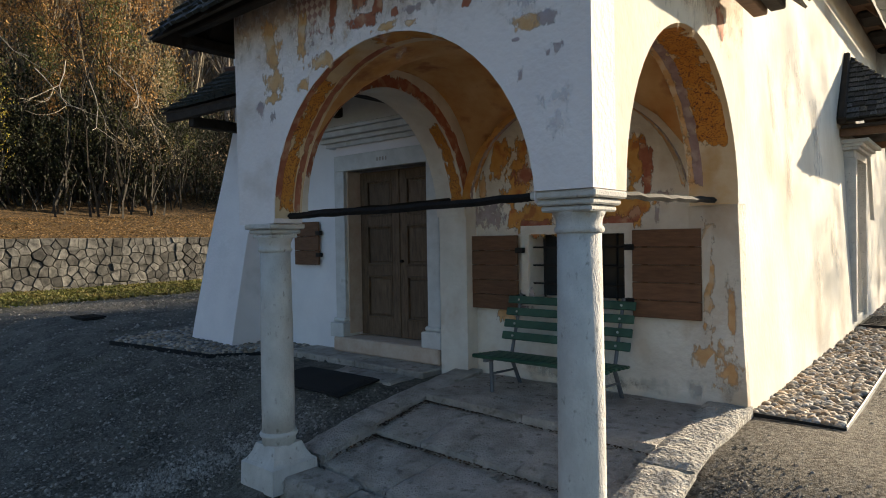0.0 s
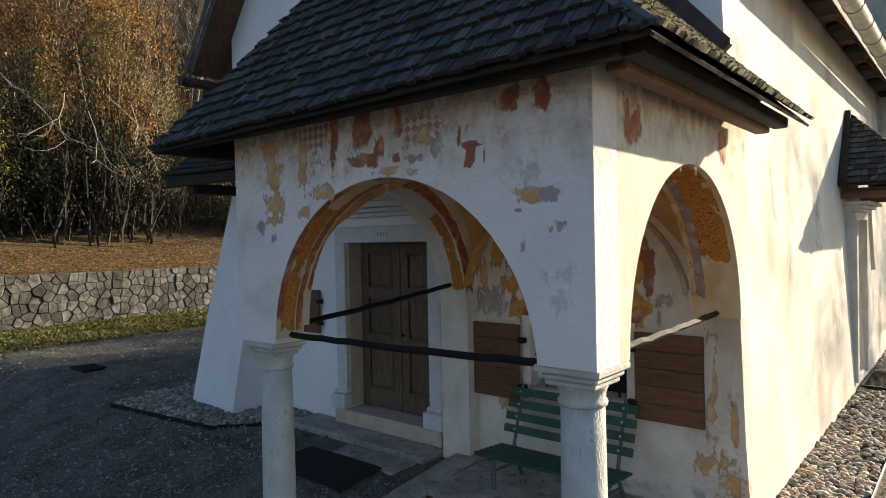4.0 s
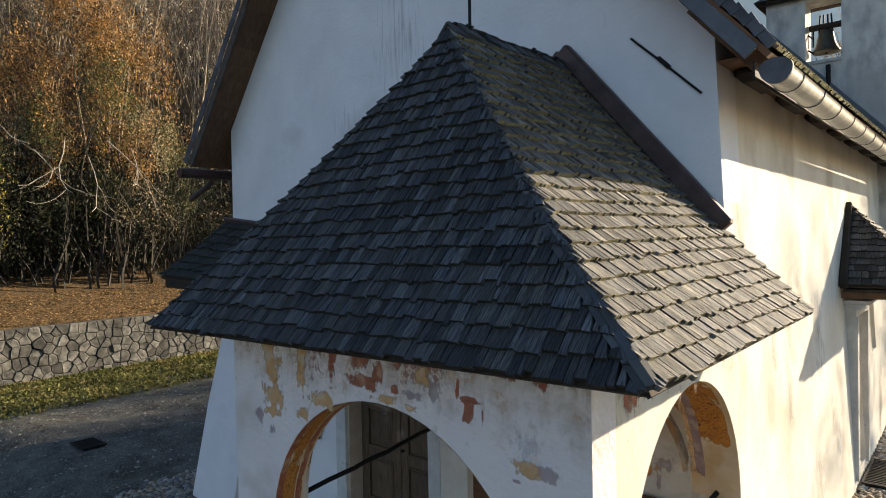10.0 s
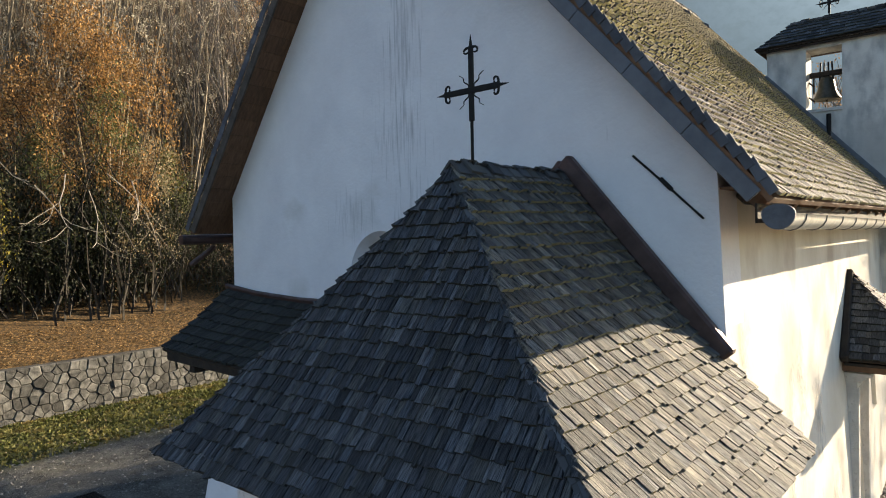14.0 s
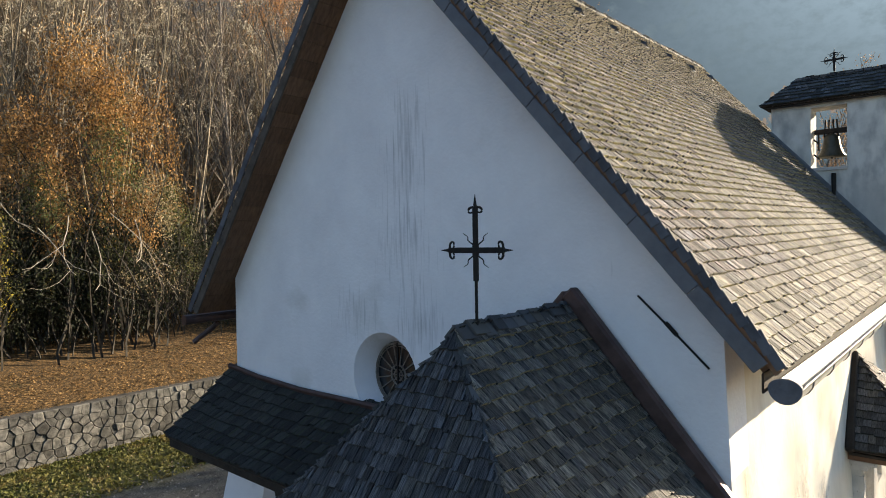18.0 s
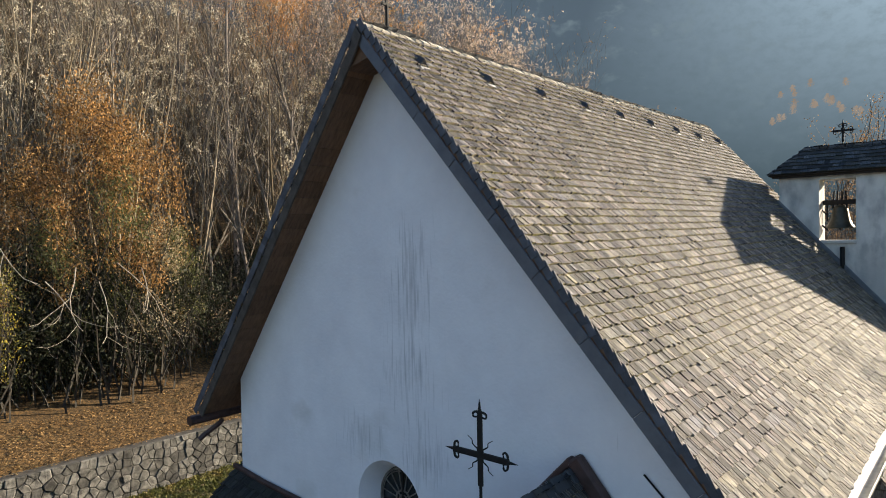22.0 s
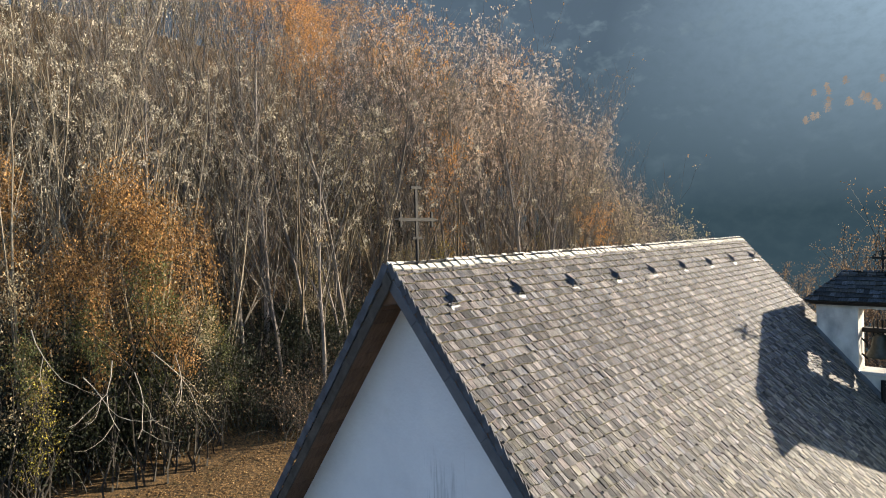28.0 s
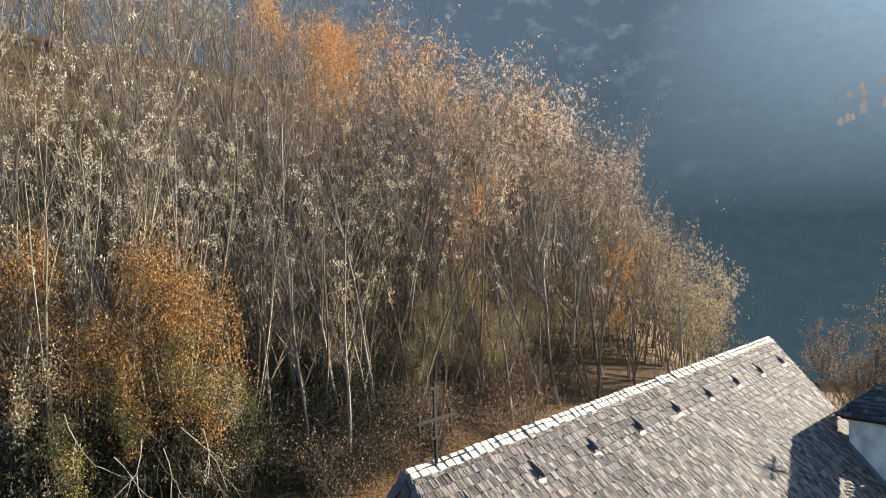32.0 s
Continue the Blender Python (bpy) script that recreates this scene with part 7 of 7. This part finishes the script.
BUSH = [plant("shrub", "dense ivy-green thicket with woodland shade put into its colour", "shrub", "undergrowth", shrub(1, 2.9, 2.2, 1350, 0.046, 14), IVY, ("stem", "leaves"), IVYSTEM),
        plant("shrub", "dry russet bramble thicket", "shrub", "undergrowth", shrub(2, 2.4, 2.2, 700, 0.05, 34), RUSSET, ("stem", "leaves")),
        plant("shrub", "bare brown twiggy undergrowth", "shrub", "undergrowth", shrub(3, 2.6, 2.4, 200, 0.045, 40), BROWN, ("stem", "leaves"), DARKBARK),
        plant("shrub", "tall tree stump overgrown with hanging russet vines", "shrub", "undergrowth", vines(4, 9.0, 2.2, 34, 250, 0.052), TANGLE, ("stem", "leaves"), IVYSTEM),
        plant("shrub", "rounded bush hung with buff and golden vines", "shrub", "undergrowth", vines(5, 5.5, 1.9, 34, 170, 0.055), BUFF, ("stem", "leaves")),
        plant("shrub", "tree hung with green leafy vines", "shrub", "undergrowth", vines(6, 8.0, 1.5, 16, 190, 0.055), VINEGREEN, ("stem", "leaves"), IVYSTEM),
        plant("shrub", "tree hung with withered cream and russet vines", "shrub", "undergrowth", vines(8, 8.0, 1.5, 16, 160, 0.055), VINEPALE, ("stem", "leaves"), IVYSTEM)]
rt = random.Random(5)
used = set()


def put(proto, x, y, z, size, tilt=5):
    m = pose(x, y, z, rt.uniform(-tilt, tilt), rt.uniform(-tilt, tilt), rt.uniform(0, 360)) @ Matrix.Diagonal((size, size, size * rt.uniform(0.9, 1.15), 1))
    if proto.name not in used:
        used.add(proto.name)
        proto.matrix_basis = m
        return
    keep = proto.matrix_basis.copy()
    proto.matrix_basis = Matrix()
    copy_thing(proto, m)
    proto.matrix_basis = keep


FAR = {}


def put_far(proto, x, y, z, size):
    """Notes a far tree, to be joined with the others into one wood."""
    m = pose(x, y, z, rt.uniform(-5, 5), rt.uniform(-5, 5), rt.uniform(0, 360)) @ Matrix.Diagonal((size, size, size, 1))
    for o in proto.children:
        FAR.setdefault(o.data.name, (o.data, []))[1].append(np.array(m))


def join_far():
    verts, loops, starts, totals, mats, ids, o = [], [], [], [], [], [], 0
    lo = 0
    for me, ms in FAR.values():
        v = np.empty(len(me.vertices) * 3, np.float32)
        me.vertices.foreach_get("co", v)
        v = v.reshape(-1, 3)
        li = np.empty(len(me.loops), np.int32)
        me.loops.foreach_get("vertex_index", li)
        if me.materials[0] not in mats:
            mats.append(me.materials[0])
        for m in ms:
            verts.append(v @ m[:3, :3].T + m[:3, 3])
            loops.append(li + o)
            ids.append(np.full(len(me.polygons), mats.index(me.materials[0]), np.int32))
            starts.append(np.arange(len(me.polygons), dtype=np.int32) * 4 + lo)
            o += len(v)
            lo += len(li)
    out = bpy.data.meshes.new("far_woods")
    vv, ll, ss = np.concatenate(verts), np.concatenate(loops), np.concatenate(starts)
    out.vertices.add(len(vv)), out.loops.add(len(ll)), out.polygons.add(len(ss))
    out.vertices.foreach_set("co", vv.astype(np.float32).ravel())
    out.loops.foreach_set("vertex_index", ll)
    out.polygons.foreach_set("loop_start", ss)
    for mt in mats:
        out.materials.append(mt)
    out.polygons.foreach_set("material_index", np.concatenate(ids))
    out.update(calc_edges=True)
    return tagged(new("far_woods", out), "dense far wood of bare and russet autumn trees", "woods", kind="stuff")


spots = []
for tries in range(60000):
    if len(spots) >= 410:
        break
    d = rt.random() ** 1.2 * 60
    x = -22.8 - d
    y = rt.uniform(1.0 + 0.12 * d, 64 + 0.45 * d)
    gap = 1.1 + 0.03 * d
    if all((x - a) ** 2 + (y - b) ** 2 > gap * gap for a, b in spots):
        spots.append((x, y))
spots += [(rt.uniform(-31, -16), rt.uniform(37, 64)) for _ in range(70)]
spots += [(-22.8 - rt.uniform(50, 78), rt.uniform(4, 62)) for _ in range(85)]
spots.sort(key=lambda s: (s[0] - 1.6) ** 2 + (s[1] + 3) ** 2)
for k, (x, y) in enumerate(spots):
    d = -22 - x
    if (d < 4.5 and y < 12) or (y > 52 and x > -27):
        continue
    left = y < 17 + 0.5 * d
    if left:
        pick = rt.choices(range(8), (2, 11 if d < 16 else 4, 2, 0.0, 1.5, 1.0, 0.05, 3 if d < 16 else 5))[0]
    else:
        pick = rt.choices((0, 1, 2, 3, 4, 5, 6, 7, 11), (3, 3, 5, 0.3, 4.5, 3, 0.3, 2.5, 0.8))[0]
    if d < 4 and y < 18 and pick in (1, 7):
        pick = rt.choice((0, 2, 2, 1))
    if (x + 62) ** 2 + (y - 40) ** 2 < 60 or (x + 50) ** 2 + (y - 44) ** 2 < 9:
        pick = 3
    if x > -22 and y > 44:
        pick = rt.choice((11, 5, 1, 5))
    z = hill_z(x, y) if x < -19.5 else ground_z(x, y) - 0.55 * max(0, y - 34)
    low = 1.0 if y < 38 or x < -29 else 0.82 if x < -24.5 else 0.68
    if k < 235:
        put(WOODS[pick], x, y, z, rt.uniform(0.75, 1.2) * low)
    else:
        put_far(WOODS[pick], x, y, z, rt.uniform(0.8, 1.2) * low)
for k in range(60):
    d = 1.5 + rt.random() ** 1.3 * 36
    x, y = -22.6 - d, rt.uniform(2 + 0.12 * d, 50 + 0.4 * d)
    put_far(BUSH[rt.choice((0, 2, 2))], x, y, hill_z(x, y), rt.uniform(1.0, 1.9))
for k in range(32):
    d = rt.uniform(9, 34)
    x, y = -22.8 - d, rt.uniform(0.5 + 0.1 * d, 11 + 0.45 * d)
    put_far(WOODS[rt.choice((0, 4, 7, 7, 2))], x, y, hill_z(x, y), rt.uniform(0.85, 1.15))
join_far()
# trees beyond the east end
for x, y, k, s in ((-4.3, 28.6, 8, 0.82), (-3.9, 30.6, 8, 0.92), (-2.6, 29, 8, 0.89), (-1.3, 31, 8, 0.95), (-0.1, 28.4, 8, 0.86), (1.5, 30.2, 8, 0.93), (3.1, 28.8, 8, 0.89), (4.9, 30.5, 8, 1.0), (-3.1, 33, 8, 0.88), (0.5, 33, 8, 0.88), (-5.7, 33.5, 8, 0.78)):
    put(WOODS[k], x, y, ground_z(x, y) - 0.2, s)
# undergrowth along the edge of the wood and between the stems
for k in range(140):
    d = rt.random() ** 1.7 * 26
    x, y = -22.6 - d, rt.uniform(1.5 + 0.12 * d, 34 + 0.6 * d)
    x -= 2.0 if y < 12 else 0
    put(BUSH[rt.choices((0, 1, 2), (7.0, 1.5, 4) if d < 8 and y < 17 else (1.2, 5, 2.2))[0]], x, y, hill_z(x, y), rt.uniform(0.7, 1.3))
for k in range(30):
    x, y = rt.uniform(-27.2, -24.6), rt.uniform(3, 19)
    put(BUSH[0 if y < 10 else (0, 0, 2)[k % 3]], x, y, hill_z(x, y), rt.uniform(0.9, 1.5))
for x, y, s, k in ((-23.4, 8.2, 1.10, 3), (-24.1, 6.4, 1.08, 3), (-23.7, 4.2, 1.02, 3), (-25.0, 2.2, 1.03, 3), (-22.6, 7.1, 0.95, 5), (-22.7, 5.2, 0.86, 5), (-22.6, 3.2, 0.80, 5), (-23.1, 9.6, 0.71, 5), (-22.5, 8.4, 0.86, 6), (-22.9, 2.0, 0.86, 6), (-26, 29.6, 0.95, 4), (-25.4, 27.2, 0.85, 4), (-26.5, 17, 0.8, 4), (-27, 23.5, 0.9, 4), (-28, 35, 0.8, 4)):
    put(BUSH[k], x, y, hill_z(x, y), s, 3)
# More of the shade-dark ivy fills the foot of the wood.
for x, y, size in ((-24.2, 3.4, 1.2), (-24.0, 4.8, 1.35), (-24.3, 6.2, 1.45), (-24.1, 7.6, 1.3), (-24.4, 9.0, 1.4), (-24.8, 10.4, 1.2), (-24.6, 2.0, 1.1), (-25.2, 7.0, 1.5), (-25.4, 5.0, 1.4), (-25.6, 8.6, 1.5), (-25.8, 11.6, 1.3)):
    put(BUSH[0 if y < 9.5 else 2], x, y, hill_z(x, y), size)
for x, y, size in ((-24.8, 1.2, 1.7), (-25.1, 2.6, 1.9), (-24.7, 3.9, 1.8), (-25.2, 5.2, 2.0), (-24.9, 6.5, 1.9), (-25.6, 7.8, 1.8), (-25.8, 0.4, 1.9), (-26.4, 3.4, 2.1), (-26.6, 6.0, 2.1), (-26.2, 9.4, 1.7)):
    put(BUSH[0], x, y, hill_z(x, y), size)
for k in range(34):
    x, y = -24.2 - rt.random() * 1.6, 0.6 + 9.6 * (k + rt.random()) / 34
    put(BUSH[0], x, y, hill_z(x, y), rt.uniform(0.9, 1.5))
for k in range(26):
    x, y = -24.3 - rt.random() * 3.0, 10 + 9 * (k + rt.random()) / 26
    put(BUSH[0 if k % 3 else 2], x, y, hill_z(x, y), rt.uniform(0.8, 1.3))
for k in range(10):
    x, y = rt.uniform(-33, -26), 20 + 2.2 * (k + rt.random())
    put(BUSH[4], x, y, hill_z(x, y), rt.uniform(0.4, 0.7))
# tall hazy trees that make the wood's edge against the mountain
for x, y, tall in ((-38, 33, 28.3), (-35, 32, 27.0), (-40, 40, 29.6), (-36, 40, 28.2), (-34, 37, 27.4), (-39, 46, 29.2), (-36, 45, 27.8), (-33, 42, 26.6), (-38, 52, 26.2), (-35, 50, 27.0), (-32, 47, 25.6), (-36, 57, 23.6), (-33, 54, 22.2), (-31, 51, 21.4), (-34, 62, 18.4), (-31, 58, 16.8), (-30, 62, 14.5), (-29, 56, 15.6), (-28, 66, 12), (-31, 36, 24.0), (-30, 30, 22.5), (-32, 26, 23.5), (-42, 35, 31.0)):
    z = hill_z(x, y)
    put(WOODS[9], x, y, z, (tall - z) / 18.9 * rt.uniform(0.94, 1.03), 3)
# pale-stemmed trees with seed plumes in front of the wood
for x, y, size in ((-25.0, 3.2, 1.0), (-26.5, 5.2, 1.02), (-25.2, 7.4, 0.95), (-27.0, 9.0, 1.0), (-25.6, 10.8, 0.92), (-27.5, 12.6, 0.88), (-26.4, 1.6, 0.98), (-29, 7, 1.0)):
    put(WOODS[10], x, y, hill_z(x, y), size, 4)
for k in range(34):
    x, y = rt.uniform(-25.0, -22.6), rt.uniform(11, 23)
    put(BUSH[(0, 2, 2, 1)[k % 4]], x, y, hill_z(x, y), rt.uniform(0.7, 1.2))
put(WOODS[6], -22.8, 2.9, hill_z(-22.8, 2.9), 0.6)
put(WOODS[6], -26, 24.5, hill_z(-26, 24.5), 0.9)


def dead_branch(seed, at, ln, spread):
    """A bleached bare bough that arches down and outward, forking."""
    rr = random.Random(seed)
    bm = bmesh.new()

    def fork(p, d, ln, r, level):
        for s in range(5):
            d = (d + Vector((rr.uniform(-0.2, 0.2), rr.uniform(-0.3, 0.3), -0.2 + 0.14 * s))).normalized()
            q = p + d * ln / 5
            rod(bm, p, q, r, 5, r * 0.85)
            p, r = q, r * 0.85
            if level < 2 and s in (1, 3):
                fork(p, (d + Vector((rr.uniform(-0.6, 0.6), rr.choice((-1, 1)) * spread, 0.1))).normalized(), ln * 0.55, r * 0.75, level + 1)

    fork(Vector(at), Vector((0.4, rr.uniform(-0.5, 0.5), -0.6)), ln, 0.019, 0)
    t = thing("dead_branch", at, "bleached bare bough hanging out of the vines", "branch", "dead boughs")
    part("bough", bm, BLEACHED, t)


for k, (y, z, ln) in enumerate(((4.0, 7.3, 2.2), (4.9, 7.7, 2.9), (5.6, 7.2, 2.6), (6.2, 7.8, 3.0), (7.0, 7.6, 2.4), (2.6, 9.0, 2.4))):
    dead_branch(20 + k, (-21.1, y, z), ln, 0.9)

# ---- pale larches on the mountainside, sunlight put in as a glow ----
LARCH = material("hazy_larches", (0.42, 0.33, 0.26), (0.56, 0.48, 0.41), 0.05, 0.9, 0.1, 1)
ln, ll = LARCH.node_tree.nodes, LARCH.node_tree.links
# Emission stands in for sun and haze on the far crowns.
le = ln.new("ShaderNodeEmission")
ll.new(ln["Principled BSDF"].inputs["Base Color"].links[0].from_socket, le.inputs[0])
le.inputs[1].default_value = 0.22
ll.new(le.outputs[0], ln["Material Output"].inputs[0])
rr = random.Random(31)
leaves = []
for k in range(22):
    px, pz, tall = rr.uniform(-262, -140), rr.uniform(165, 236), rr.uniform(8, 14)
    for _ in range(300):
        f = rr.random() ** 0.8
        w = tall * 0.30 * math.sqrt(1 - 0.92 * f * f)
        leaves.append((Vector((px + rr.gauss(0, w * 0.6), 1112 + (pz - 230) * 0.7 + rr.gauss(0, w * 0.6), pz + tall * f)), rr.uniform(0.5, 1.1)))
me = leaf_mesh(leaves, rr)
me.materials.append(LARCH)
tagged(new("far_larches", me), "pale orange larches on the far mountainside, sunlight painted as a glow", "woods", kind="stuff")

# ---- fallen leaves and grass ----
def litter(name, count, seed, where, size, mat, label, flat=0.5):
    rr = random.Random(seed)
    verts, faces = [], []
    for _ in range(count):
        x, y, z = where(rr)
        m = Euler((rr.uniform(-flat, flat), rr.uniform(-flat, flat), rr.uniform(0, 6.3))).to_matrix()
        s = size * rr.uniform(0.5, 1.3)
        o = len(verts)
        verts += [Vector((x, y, z)) + m @ Vector(v) * s for v in ((-1, 0, 0.1), (0, -0.6, 0), (1, 0, 0.15), (0, 0.6, 0.05))]
        faces.append((o, o + 1, o + 2, o + 3))
    me = bpy.data.meshes.new(name)
    me.from_pydata(verts, [], faces)
    me.materials.append(mat)
    return tagged(new(name, me), label, "leaves" if "leaves" in name else "grass", kind="stuff")


def on_slope(rr):
    x, y = -19.55 - 7 * rr.random(), rr.uniform(1, 22)
    return x, y, hill_z(x, y) + 0.03


def by_wall(rr):
    x, y = -19.25 + 3.6 * rr.random() ** 1.4, rr.uniform(0.5, 16)
    return x, y, ground_z(x, y) + 0.035


def on_porch(rr):
    """Dry leaves and soil that gather under each step and along the kerb."""
    t = rr.random()
    x = -2.86 + 2.5 * rr.random() ** 1.6
    if t < 0.34:
        return x, edge_y(x, 1.83, 1.62) - abs(rr.gauss(0, 0.022)), 0.02
    if t < 0.68:
        return x, edge_y(x, 1.09, 0.96) - abs(rr.gauss(0, 0.03)), -0.16
    y = rr.uniform(0.55, 1.8)
    z = -0.105 + 0.167 * (y - 1.09) if y > 1.09 else -0.235 + 0.11 * (y - 0.44)
    if t < 0.92:
        return -2.87 + abs(rr.gauss(0, 0.05)), y, z + 0.016
    return rr.uniform(-2.8, -0.4), rr.uniform(1.9, 2.8), 0.135


SOIL = leaf_material("leaf_mould", (0.035, 0.024, 0.016), (0.085, 0.055, 0.034), (0.12, 0.06, 0.03))
CARPET = leaf_material("leaf_carpet", (0.24, 0.14, 0.055), (0.42, 0.27, 0.115), (0.10, 0.085, 0.036), 0.7)
litter("fallen_leaves", 34000, 7, on_slope, 0.038, CARPET, "orange and russet fallen leaves covering the slope")
litter("fallen_leaves", 900, 8, by_wall, 0.04, RUSSET, "fallen leaves in the grass verge")
litter("fallen_leaves", 1500, 9, on_porch, 0.015, SOIL, "dry brown leaves caught on the porch steps", 0.3)
GRASS = leaf_material("grass_blades", (0.08, 0.09, 0.02), (0.17, 0.155, 0.045), (0.22, 0.17, 0.06))
litter("grass", 13000, 10, by_wall, 0.06, GRASS, "short autumn grass along the terrace wall", 1.4)

# ---- single shingles, last ----
for m, q, ln, mat, par in PIECES:
    me = shingle_mesh(round(q / 0.01) * 0.01, ln, mat, random.randint(0, 2))
    ob = new("shingle", me)
    ob.parent = par
    ob.matrix_parent_inverse = Matrix.Translation(-par.location) if par.type == "EMPTY" else Matrix()
    ob.matrix_basis = m
